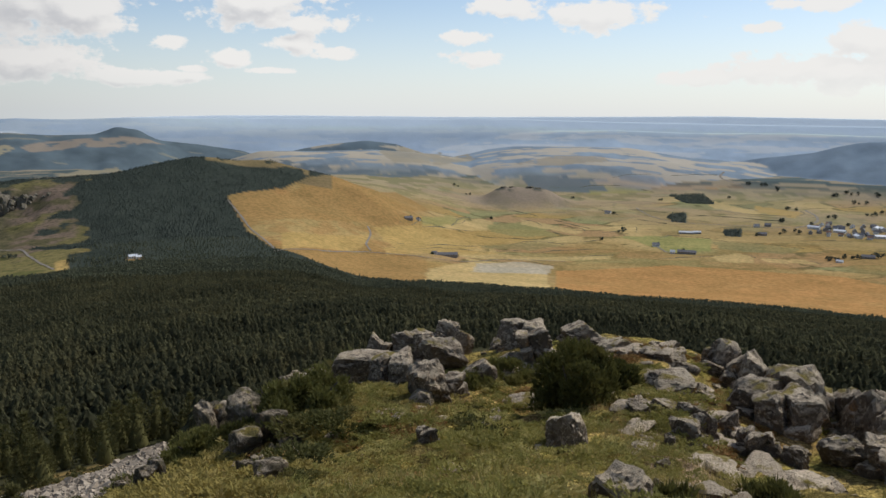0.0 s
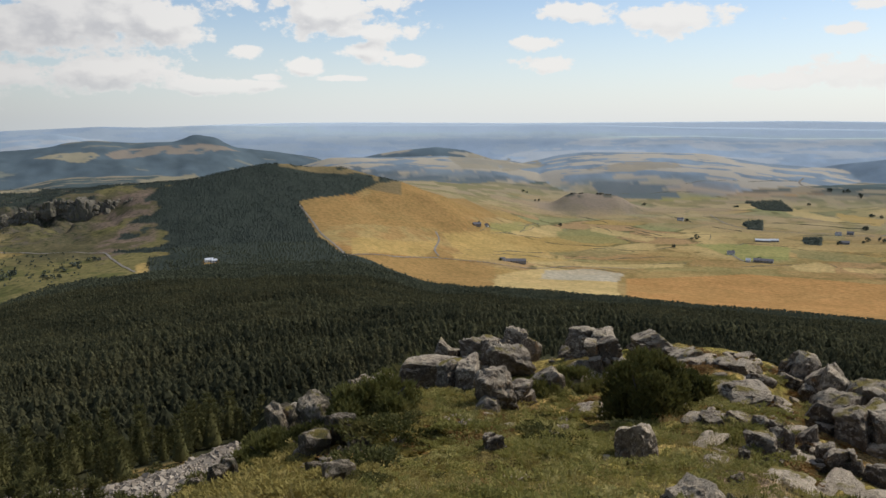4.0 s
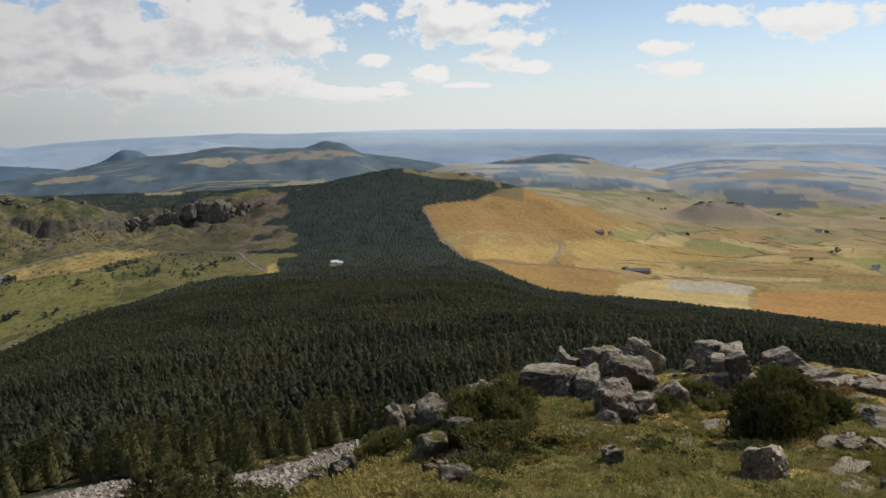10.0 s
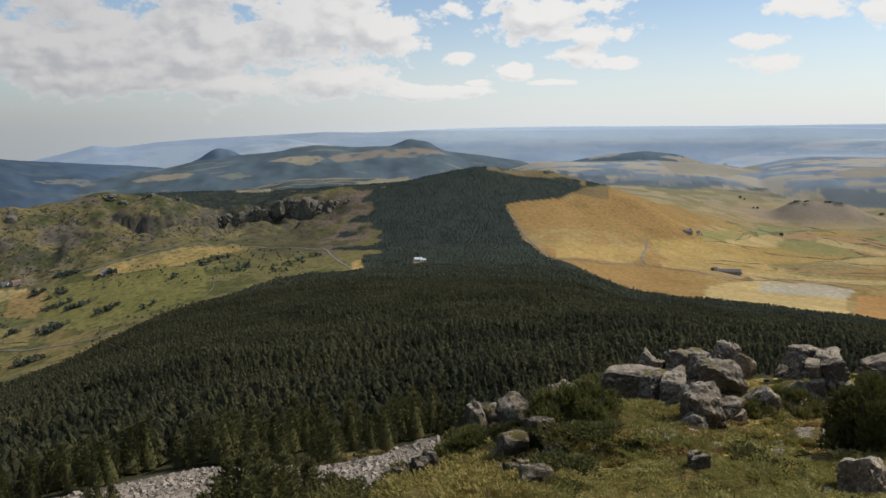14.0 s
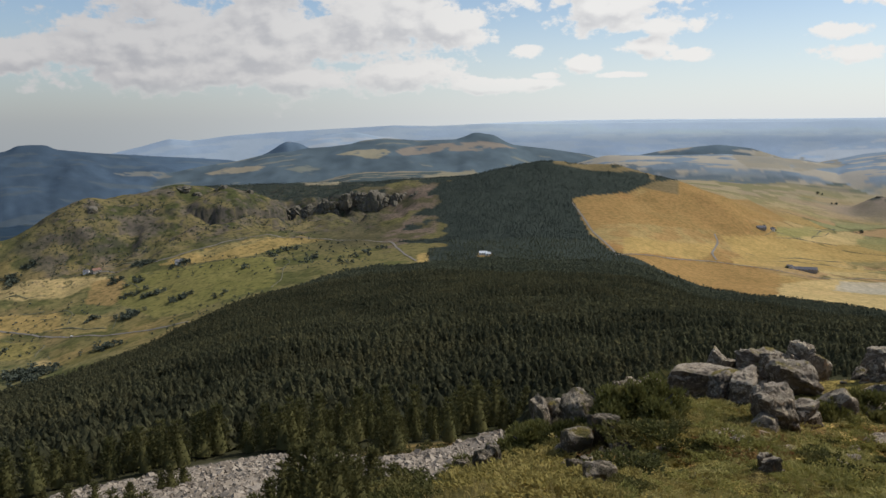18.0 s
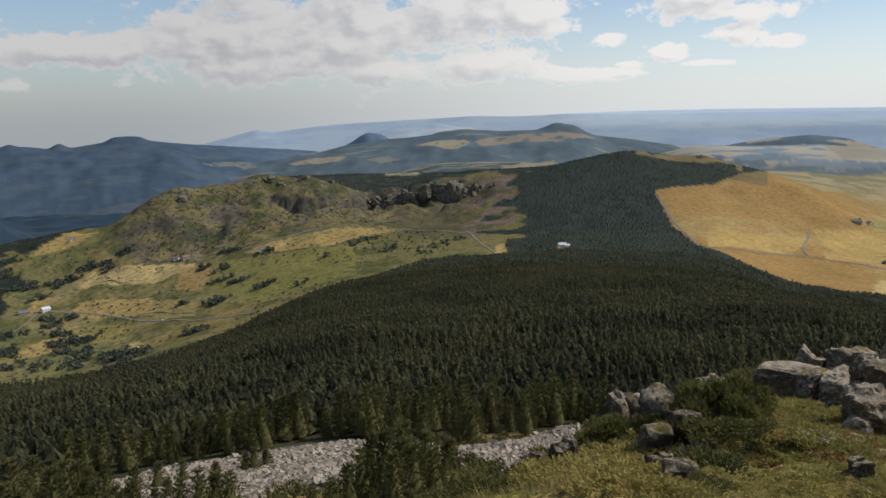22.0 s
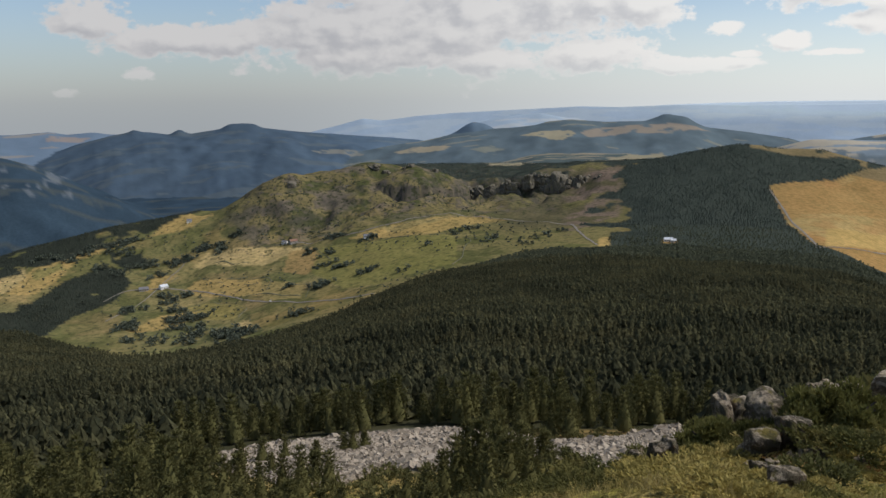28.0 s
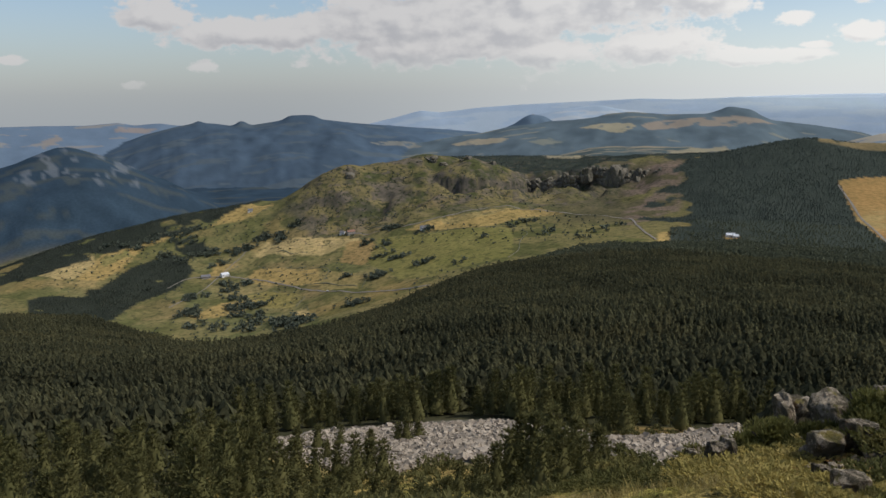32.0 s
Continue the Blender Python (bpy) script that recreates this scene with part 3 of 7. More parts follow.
# ---- what grows where ----
EDGE = ((-60, 1300), (-30, 1290), (-24, 1270), (-16, 1255), (-8, 1285), (0, 1330), (5, 1380), (9, 1430), (12.2, 1500), (13.8, 1680), (15.2, 2010), (15.6, 2450),
        (24.0, 2450), (24.3, 2100), (25.6, 1600), (24.4, 1545), (24.2, 1400), (26.5, 1340), (27.5, 1000), (34.4, 900), (38, 830), (43.5, 690), (48, 590), (53, 500), (57, 480), (61, 560), (66, 690), (73, 730), (90, 760))


def parcel(az, r, corners):
    """1 inside a field whose corners are given as bearing and distance."""
    inside = np.zeros(np.shape(az), bool)
    pts = [(a, 1e5 / d) for a, d in corners]
    q = 1e5 / np.maximum(r, 1.0)
    for (a0, q0), (a1, q1) in zip(pts, pts[1:] + pts[:1]):
        if q0 != q1:
            inside ^= ((q0 > q) != (q1 > q)) & (az < (a1 - a0) * (q - q0) / (q1 - q0) + a0)
    return inside.astype(float)


VALLEY_WOODS = (
    ((65.4, 1876), (63.6, 1994), (60.8, 2066), (59.9, 2003), (59.3, 1914), (60.6, 1787), (63.1, 1733), (64.9, 1618), (70, 1672), (69.8, 1852)),
    ((60.7, 2146), (58.6, 2096), (58.1, 2031), (59.4, 1993), (60.4, 2079)),
    ((74, 2500), (74, 2060), (70, 2070), (67, 2110), (63.5, 2140), (60, 2180), (57.6, 2225), (55.8, 2300), (54.5, 2330), (54.5, 2460), (60, 2500)),
)


def wooded(x, y):
    """1 where the spruce woods stand."""
    az, r = polar(x, y)
    wob = (fbm(x, y, 90, 3, 61) - 0.5) * 2
    outer = np.interp(az, [e[0] for e in EDGE], [e[1] for e in EDGE]) * (1 + 0.012 * wob)
    inner = np.interp(az, (-60, -30, -10, 5, 12, 18, 21, 57, 62, 90), (26, 24, 24, 27, 36, 50, 63, 63, 34, 30)) * (1 + 0.1 * wob)
    m = ((r > inner) & (r < outer)).astype(float)
    # the wooded hill behind the pass, above the pasture's upper fence
    fence = np.interp(az, (7.6, 8.2, 11.4, 15.3), (2420, 2330, 2120, 2010))
    hill = (az > 7.6) & (az < 24.0) & (r > fence) & (r < 2420)
    # a bare brown crown on that hill
    bare = (fbm(x, y, 60, 4, 67) > 0.47) & (az > 9.5) & (az < 16.5) & (r > 2250)
    m = np.where(hill, 1.0, m)
    m = np.where(bare & hill, 0.0, m)
    # meadow and car park by the pass
    m = np.where((az > 21.0) & (az < 21.85) & (r > 1400) & (r < 1455), 0.0, m)
    crest = (az > 22) & (az < 41.5) & (r > np.interp(az, (22, 30, 36, 41.5), (2330, 2300, 2262, 2420))) & (r < 2720)
    m = np.where(crest, 1.0, m)
    m = np.where((az > 23.0) & (az < 28.5) & (r > 1560) & (r < 2330), (fbm(x, y, 75, 3, 73) > np.interp(az, (23, 24.2, 25, 28.5), (0.1, 0.3, 0.62, 0.75))).astype(float), m)
    m = np.where((az > 28.5) & (az < 37) & (r > 2050) & (r < 2300) & (fbm(x, y, 70, 3, 74) > 0.62), 1.0, m)
    glade = (np.abs(az - 23.6) < 2.6) & (np.abs(r - 2560) < 90)
    m = np.where(glade | ((np.abs(az - 33.0) < 1.2) & (np.abs(r - 2650) < 60)), 0.0, m)
    for corners in VALLEY_WOODS:
        m = np.where((parcel(az, r, corners) > 0.5) & (fbm(x, y, 55, 3, 75) > 0.27), 1.0, m)
    return m


HAY, STRAW, LEA, RUST, MOOR = (0.42, 0.29, 0.11), (0.50, 0.37, 0.17), (0.29, 0.26, 0.105), (0.41, 0.225, 0.088), (0.315, 0.197, 0.078)
PLATEAU_FIELDS = (
    (MOOR, ((15.1, 1961), (11.4, 2077), (8.2, 2260), (3.4, 2710), (0.9, 2462), (5.8, 1994), (13.8, 1767))),
    (RUST, ((-8.3, 1748), (-16.0, 1931), (-27.4, 1943), (-33, 1800), (-33, 1300), (-24.2, 1250), (-8.4, 1250))),
    (MOOR, ((11, 1490), (5.8, 1720), (1.0, 1740), (1.5, 1300), (9, 1300))),
    (HAY, ((11.5, 1678), (5.2, 1904), (5.8, 1757), (11.5, 1490))),
    (HAY, ((5.0, 1993), (0.9, 2139), (-2.4, 2040), (3.4, 1829))),
    (STRAW, ((1.5, 1300), (0.9, 1628), (-2.4, 1845), (-7.6, 1687), (-8.0, 1300))),
    ((0.40, 0.36, 0.28), ((-2.4, 1730), (-7.2, 1790), (-7.8, 1690), (-3.0, 1650))),
    (LEA, ((1.8, 2237), (-0.7, 2499), (-1.4, 2416), (-0.7, 2261), (0.7, 2180))),
    (RUST, ((-12.6, 3561), (-19.7, 3692), (-21.2, 3371), (-15.7, 3263))),
)
STRIP_FIELDS = (
    (LEA, ((1.5, 2295), (-1.9, 2518), (-0.6, 2280), (1.4, 2186))),
    (STRAW, ((0.4, 2223), (-2.7, 2560), (-3.9, 2493), (-3.5, 2353), (0.4, 2184))),
    ((0.24, 0.225, 0.095), ((-3.2, 2445), (-6, 2543), (-8.5, 2281), (-5.5, 2251), (-3.5, 2324))),
    (STRAW, ((-5.6, 2574), (-10.2, 2387), (-9.7, 2321), (-5.7, 2475))),
    (STRAW, ((-9.7, 2478), (-13.8, 2486), (-13.7, 2393), (-10, 2418))),
    (HAY, ((4.2, 2034), (0.6, 2233), (-6.8, 2207), (-3.5, 2077), (1.6, 1945), (4.2, 1884))),
    ((0.26, 0.27, 0.10), ((-12.2, 2318), (-15.8, 2360), (-18.8, 2343), (-19, 2161), (-16.1, 2112), (-13.4, 2276))),
    (STRAW, ((-18.3, 3145), (-22, 2897), (-22, 2828), (-18.7, 2955))),
    (HAY, ((-21.5, 3043), (-24.5, 2949), (-23.9, 2808), (-21.6, 2912))),
)
UPPER_FIELDS = (
    ((0.35, 0.255, 0.17), ((-10.3, 3324), (-14.6, 3458), (-19, 3581), (-20.1, 3404), (-17.2, 3282), (-11.8, 3266))),
    (STRAW, ((-18.9, 2086), (-20.7, 2161), (-21.8, 2107), (-21.6, 2036), (-19.6, 2026))),
    (STRAW, ((-22, 2110), (-24.8, 2128), (-25.8, 2082), (-22.7, 2063))),
    ((0.42, 0.37, 0.28), ((-2.5, 1798), (-5.5, 1887), (-8.1, 1828), (-7.8, 1708), (-2.2, 1623))),
    (STRAW, ((-5, 1941), (-12.3, 2034), (-12, 1983), (-8.1, 1913), (-5, 1900))),
    (LEA, ((-7.4, 3237), (-13.2, 3287), (-14.7, 3231), (-10.8, 3165), (-7.9, 3203))),
    ((0.23, 0.21, 0.10), ((-18.8, 2316), (-22.1, 2310), (-24.7, 2277), (-23.7, 2183), (-19.5, 2194))),
    (HAY, ((4.2, 1811), (-0.9, 1976), (-5.5, 2046), (-2.5, 1942), (4.2, 1741))),
    ((0.27, 0.225, 0.105), ((-2.2, 2073), (-6.5, 2180), (-9, 2149), (-6.5, 2056))),
)
VALLEY_FIELDS = (
    (HAY, ((55.7, 2330), (53.6, 2239), (55.3, 2178), (58, 2188), (57, 2256))),
    (STRAW, ((54.2, 1998), (48.6, 1916), (47.1, 1851), (50.2, 1815), (55.4, 1939))),
    ((0.36, 0.235, 0.10), ((48.6, 1858), (47, 1864), (45.9, 1711), (47.6, 1658), (49.1, 1739))),
    ((0.215, 0.195, 0.066), ((46.3, 1838), (36.6, 1677), (36.6, 1432), (42.4, 1410), (44.8, 1460), (47.2, 1669))),
    (HAY, ((55.1, 1846), (50.6, 1722), (50.7, 1600), (56.2, 1775))),
    ((0.30, 0.24, 0.085), ((54.5, 1669), (51.9, 1561), (52.7, 1492), (56.4, 1598), (55.8, 1666))),
    (STRAW, ((57.3, 1404), (51.1, 1299), (51.4, 1270), (54.7, 1345))),
    (STRAW, ((52.7, 1466), (51.8, 1472), (51.3, 1395), (52.8, 1426))),
)
VALLEY_MEADOWS = (
    (HAY, ((57.8, 1950), (56.5, 1904), (58, 1823), (58.6, 1827))),
    ((0.32, 0.245, 0.10), ((50.7, 1702), (47.6, 1591), (48, 1484), (50.7, 1567))),
    (STRAW, ((69.5, 2109), (67.1, 2124), (65.7, 2146), (65.4, 2037), (67.2, 1975))),
    (HAY, ((65.3, 2130), (62.8, 2198), (60.2, 2204), (59.9, 2171), (62.5, 2124), (63.8, 2032), (65.3, 1928), (66.9, 1968))),
    ((0.22, 0.2, 0.075), ((65.4, 2103), (63.6, 2128), (63.4, 2083), (65.1, 2037))),
    (HAY, ((44.7, 1841), (39.8, 1861), (34.9, 1887), (32.9, 1817), (39, 1716))),
    ((0.30, 0.235, 0.10), ((42.2, 1848), (38.6, 1862), (36.5, 1853), (40.6, 1792))),
    (HAY, ((26.3, 1517), (24.6, 1543), (24.3, 1425), (26.2, 1403))),
    (HAY, ((60.1, 1560), (57.5, 1640), (55.0, 1620), (56.5, 1540))),
)
# cover of each far ridge, haze mixed into the colours: woods, open land and how rare the open land is
HAZED_RIDGE_COVER = (
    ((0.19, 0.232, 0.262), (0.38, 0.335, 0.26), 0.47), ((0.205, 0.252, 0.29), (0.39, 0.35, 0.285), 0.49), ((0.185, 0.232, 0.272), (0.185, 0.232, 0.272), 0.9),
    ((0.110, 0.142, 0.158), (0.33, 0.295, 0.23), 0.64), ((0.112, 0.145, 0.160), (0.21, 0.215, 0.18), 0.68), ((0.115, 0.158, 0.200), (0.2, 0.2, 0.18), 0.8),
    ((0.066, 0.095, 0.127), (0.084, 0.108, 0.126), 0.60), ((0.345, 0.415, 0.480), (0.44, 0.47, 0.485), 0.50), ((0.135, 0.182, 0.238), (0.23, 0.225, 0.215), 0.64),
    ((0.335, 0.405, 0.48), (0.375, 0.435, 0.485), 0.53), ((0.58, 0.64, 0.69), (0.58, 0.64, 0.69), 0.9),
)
# far fields and wood strips, their tints muted by painted haze
FAR_FIELDS = (
    ((0.27, 0.235, 0.15), ((26.2, 2480), (23.0, 2640), (20.9, 2640), (21.0, 2480))),
    ((0.36, 0.30, 0.19), ((34.2, 2590), (31.8, 2590), (31.8, 2710), (34.2, 2710))),
    ((0.26, 0.215, 0.185), ((63.8, 4680), (63.5, 4760), (61.1, 4745), (61.8, 4680))),
    ((0.24, 0.21, 0.18), ((68.2, 4595), (67.1, 4670), (66.9, 4620), (68.1, 4511))),
    ((0.125, 0.158, 0.175), ((-5.6, 3376), (-7.6, 3385), (-11.0, 3325), (-11.8, 3209), (-6.4, 3184))),
    ((0.120, 0.150, 0.165), ((11.6, 3571), (9.8, 3466), (6.1, 3386), (3.6, 3350), (0.0, 3475), (0.0, 3418), (3.6, 3225), (9.7, 3200))),
)
RIDGE_FIELDS = (
    ((0.36, 0.31, 0.20), ((32, 4092), (30.2, 4131), (28.6, 4110), (28.1, 4057), (29, 3973))),
    ((0.30, 0.245, 0.185), ((27.8, 4077), (26.2, 4193), (23.2, 4183), (22.1, 4193), (20.1, 4203), (19, 4167), (22, 4042), (24.4, 4059), (27.2, 4007))),
    ((0.36, 0.30, 0.20), ((41, 4175), (39.2, 4184), (36.8, 4085), (37.5, 4040), (40.4, 4129))),
    ((0.22, 0.215, 0.18), ((47.1, 4260), (45.5, 4299), (43.6, 4291), (43, 4211), (45.1, 4253))),
    ((0.30, 0.26, 0.17), ((25.9, 3437), (24.4, 3746), (22, 3795), (21.8, 2350), (25.6, 3352))),
    ((0.22, 0.225, 0.18), ((35.6, 3992), (34, 4021), (32.8, 3961), (34.4, 3928))),
    ((0.34, 0.30, 0.22), ((4.6, 3687), (3, 3932), (0.2, 4520), (-2.3, 3712), (0.1, 3537), (3.4, 3499))),
    ((0.36, 0.31, 0.23), ((-5.1, 3528), (-7.9, 3652), (-11.4, 3650), (-11.8, 3570), (-7.9, 3498))),
)


def cover_colours(x, y, z):
    az, r = polar(x, y)
    el = np.degrees(np.arctan2(z - EYE, np.maximum(r, 1.0)))
    n1, n2, n3 = fbm(x, y, 160, 4, 101), fbm(x, y, 45, 4, 103), fbm(x, y, 480, 3, 107)

    def c(*v):
        return np.array(v)[None, :]

    def blend(base, colour, m):
        return base * (1 - m[:, None]) + colour * m[:, None]

    moor, rust, straw, pasture = c(0.30, 0.19, 0.076), c(0.34, 0.185, 0.075), c(0.38, 0.285, 0.125), c(0.22, 0.20, 0.075)
    col = np.repeat(moor, len(x), 0)
    col = blend(col, straw, step(0.45, 0.62, n1) * 0.7)
    col = blend(col, rust, step(0.50, 0.65, n2) * 0.45)
    col = blend(col, pasture, step(0.54, 0.66, n3) * 0.3)
    # plateau turns greyer tan with distance: haze painted into its fields
    upland_haze = step(2200, 3000, r)
    uc = np.repeat(c(0.325, 0.265, 0.18), len(x), 0)
    uc = blend(uc, c(0.215, 0.205, 0.115), step(0.48, 0.54, fbm(az * 60.0, r * 1.2, 120, 4, 111)))
    uc = blend(uc, c(0.36, 0.30, 0.185), step(0.55, 0.60, fbm(az * 60.0, r * 1.5, 90, 4, 112)))
    col = blend(col, uc, upland_haze * 0.85)
    # valley pastures
    valley = step(22, 26, az) * step(800, 1100, r) * (1 - step(2500, 2700, r))
    vc = np.repeat(c(0.190, 0.163, 0.070), len(x), 0)
    vc = blend(vc, c(0.245, 0.185, 0.078), step(0.42, 0.54, n1) * step(40, 47, az))
    vc = blend(vc, c(0.135, 0.135, 0.055), step(0.50, 0.60, fbm(x, y, 85, 4, 104)) * step(44, 50, az) * 0.8)
    vc = blend(vc, c(0.105, 0.108, 0.042), step(0.50, 0.62, n2) * 0.85)
    col = blend(col, vc, valley)
    rocky = step(27, 31, az) * (1 - step(50, 55, az)) * step(1830, 1960, r) * (1 - step(2600, 2700, r))
    rc = np.repeat(c(0.190, 0.155, 0.072), len(x), 0)
    rc = blend(rc, c(0.155, 0.128, 0.095), step(0.50, 0.62, n2))
    rc = blend(rc, c(0.07, 0.078, 0.032), step(0.55, 0.62, fbm(x, y, 70, 4, 109)) * 0.9)
    col = blend(col, rc, rocky)
    # the bare hill on the plateau
    hx, hy = spot(-5.7, 2960)
    knoll = np.hypot((x - hx) * 0.75, y - hy) + 110 * (fbm(x, y, 60, 4, 105) - 0.5)
    col = blend(col, c(0.285, 0.225, 0.17), 0.85 * (1 - step(40, 260, knoll)))
    tops = (el > -5.42) & (np.abs(az + 5.5) < 2.4) & (r > 2850) & (r < 3050)
    col = blend(col, c(0.105, 0.105, 0.085), tops * step(0.40, 0.52, fbm(x, y, 35, 3, 106)))
    owned = np.zeros(len(x))
    for table, strength in ((PLATEAU_FIELDS, 0.9), (STRIP_FIELDS, 0.85), (UPPER_FIELDS, 0.85), (VALLEY_FIELDS, 0.85), (VALLEY_MEADOWS, 0.85)):
        for tint, corners in table:
            inside = parcel(az + 0.25 * (n2 - 0.5), r, corners)
            owned = np.maximum(owned, inside)
            col = blend(col, c(*tint), inside * np.clip(strength * (0.72 + 0.5 * n2), 0, 1))
    # dark slopes and reddish rubble below the pass
    slope = step(23.8, 24.6, az) * (1 - step(31, 36, az)) * step(1600, 1760, r) * (1 - step(2280, 2330, r))
    col = blend(col, c(0.098, 0.086, 0.052), slope * 0.85)
    col = blend(col, c(0.165, 0.145, 0.062), slope * step(0.52, 0.6, fbm(az * 40.0 + r * 0.35, r * 0.5, 90, 4, 119)) * 0.8)
    rub = step(0.46, 0.58, n2) * step(24.5, 25.2, az) * (1 - step(28.2, 29.2, az)) * step(1480, 1540, r) * (1 - step(2200, 2350, r))
    col = blend(col, c(0.20, 0.145, 0.115), rub * 0.8)
    crown = (az > 8) & (az < 22) & (r > 2180) & (r < 2480)
    col = blend(col, c(0.185, 0.145, 0.080), crown * 0.9)
    # forest floor, its far parts tinted by the same painted haze as the woods
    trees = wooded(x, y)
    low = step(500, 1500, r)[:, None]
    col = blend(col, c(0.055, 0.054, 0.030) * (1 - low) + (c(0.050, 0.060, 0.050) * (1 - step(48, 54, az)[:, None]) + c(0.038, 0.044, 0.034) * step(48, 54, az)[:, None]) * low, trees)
    # the far country: woods and open land, haze painted in, bluer ridge by ridge
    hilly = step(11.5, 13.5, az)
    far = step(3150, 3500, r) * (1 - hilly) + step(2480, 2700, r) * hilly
    # left range: cloud shadow painted in as darker woods and open land
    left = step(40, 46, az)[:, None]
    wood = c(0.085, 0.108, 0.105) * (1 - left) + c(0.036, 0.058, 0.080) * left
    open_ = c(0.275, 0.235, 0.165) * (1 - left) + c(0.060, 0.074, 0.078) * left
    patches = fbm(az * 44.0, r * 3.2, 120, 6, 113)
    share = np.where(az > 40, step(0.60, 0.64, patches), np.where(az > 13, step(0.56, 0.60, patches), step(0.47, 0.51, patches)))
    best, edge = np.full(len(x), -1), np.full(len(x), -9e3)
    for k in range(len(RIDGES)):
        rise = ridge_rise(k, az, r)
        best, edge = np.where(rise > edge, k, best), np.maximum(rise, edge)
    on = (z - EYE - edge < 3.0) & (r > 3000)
    for k, (w, o, lim) in enumerate(HAZED_RIDGE_COVER):
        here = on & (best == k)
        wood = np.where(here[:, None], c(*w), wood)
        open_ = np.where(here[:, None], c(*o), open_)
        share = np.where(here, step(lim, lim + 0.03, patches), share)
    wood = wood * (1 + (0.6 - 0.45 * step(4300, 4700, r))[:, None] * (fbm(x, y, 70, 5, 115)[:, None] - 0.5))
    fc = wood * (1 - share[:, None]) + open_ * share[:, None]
    # painted haze lightens the left ranges towards the middle
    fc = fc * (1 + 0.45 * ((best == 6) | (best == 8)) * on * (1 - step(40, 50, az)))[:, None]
    # the farthest ridges on the right get paler painted haze, capped
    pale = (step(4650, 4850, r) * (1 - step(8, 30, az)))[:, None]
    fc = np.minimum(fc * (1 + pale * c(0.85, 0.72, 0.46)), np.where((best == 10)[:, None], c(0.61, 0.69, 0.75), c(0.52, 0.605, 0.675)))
    # nearer ridges on the right are lifted by painted haze too
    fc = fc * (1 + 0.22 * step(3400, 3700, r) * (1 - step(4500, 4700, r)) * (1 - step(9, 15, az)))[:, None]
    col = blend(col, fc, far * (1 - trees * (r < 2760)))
    for tint, corners in FAR_FIELDS + RIDGE_FIELDS:
        col = blend(col, c(*tint), parcel(az + 0.2 * (n2 - 0.5), r, corners) * 0.85 * step(0.22, 0.36, n2))
    # grey wall of the rock mountain
    rock = step(0.56, 0.62, fbm(az * 58.0, r * 0.35, 40, 4, 117)) * ((el > -6.0) & (el < -3.42) & (az > 62.6) & (az < 70) & (r > 2900) & (r < 3450))
    col = blend(col, c(0.20, 0.215, 0.23), rock * 0.45)
    screes = scree_mask(x, y)
    col = blend(col, c(0.20, 0.19, 0.165), screes)
    fields = step(1400, 1600, r) * (1 - step(3050, 3300, r)) * (1 - step(-1.5, 3.5, az)) * np.clip(1.1 - 1.1 * step(0.45, 0.66, n3), 0.3, 0.9)
    fields = fields * (1 - 0.7 * parcel(az, r, PLATEAU_FIELDS[1][1])) * (1 - 0.8 * parcel(az, r, PLATEAU_FIELDS[0][1]))
    fields = np.maximum(fields, 0.25 * step(39, 44, az) * step(1050, 1200, r) * (1 - step(1960, 2060, r)) * step(0.34, 0.46, n1))
    fields = fields * (1 - trees) * step(90, 190, knoll) * (1 - 0.8 * owned)
    near = (1 - step(34, 50, r)) * (1 - screes)
    ax, ay = spot(-16.5, 12.0)
    rusty = (1 - step(1.5, 4.2, np.hypot(x - ax, y - ay))) * step(0.38, 0.55, fbm(x, y, 0.9, 4, 125))
    path = 1 - step(0.22, 0.5, np.abs((az + 19.0) * r * 0.01745 - 0.25 * np.sin(r * 0.9)) + 0.3 * (fbm(x, y, 0.6, 3, 127) - 0.5))
    path = path * step(3.0, 4.0, r) * (1 - step(10, 13, r))
    return col, fields, near, rusty, path, rocky, valley * (1 - wooded(x, y))


def scree_mask(x, y):
    az, r = polar(x, y)
    wob = (fbm(x, y, 9, 3, 121) - 0.5) * 7
    lo = np.interp(az, (19, 20.5, 23, 24, 26.5, 28, 30, 37, 42, 46, 50, 56), (57, 54, 47, 42, 39, 41, 46, 49, 47, 42, 43, 55)) + wob
    hi = np.interp(az, (19, 20.5, 22.6, 24.7, 27.3, 29.5, 33, 38, 50, 56), (64, 67, 62, 58, 56.5, 56, 61, 65, 64, 60)) + wob * 0.4
    return ((r > lo) & (r < hi) & (az > 19.5) & (az < 56)).astype(float)


def sheet_mesh(name, verts, faces, flat=False):
    me = bpy.data.meshes.new(name)
    me.vertices.add(len(verts))
    me.vertices.foreach_set("co", np.asarray(verts, np.float32).ravel())
    k = faces.shape[1]
    me.loops.add(faces.size)
    me.loops.foreach_set("vertex_index", faces.astype(np.int32).ravel())
    me.polygons.add(len(faces))
    me.polygons.foreach_set("loop_start", np.arange(0, faces.size, k, dtype=np.int32))
    me.polygons.foreach_set("loop_total", np.full(len(faces), k, np.int32))
    me.update(calc_edges=True)
    if flat:
        me.shade_flat()
    return me


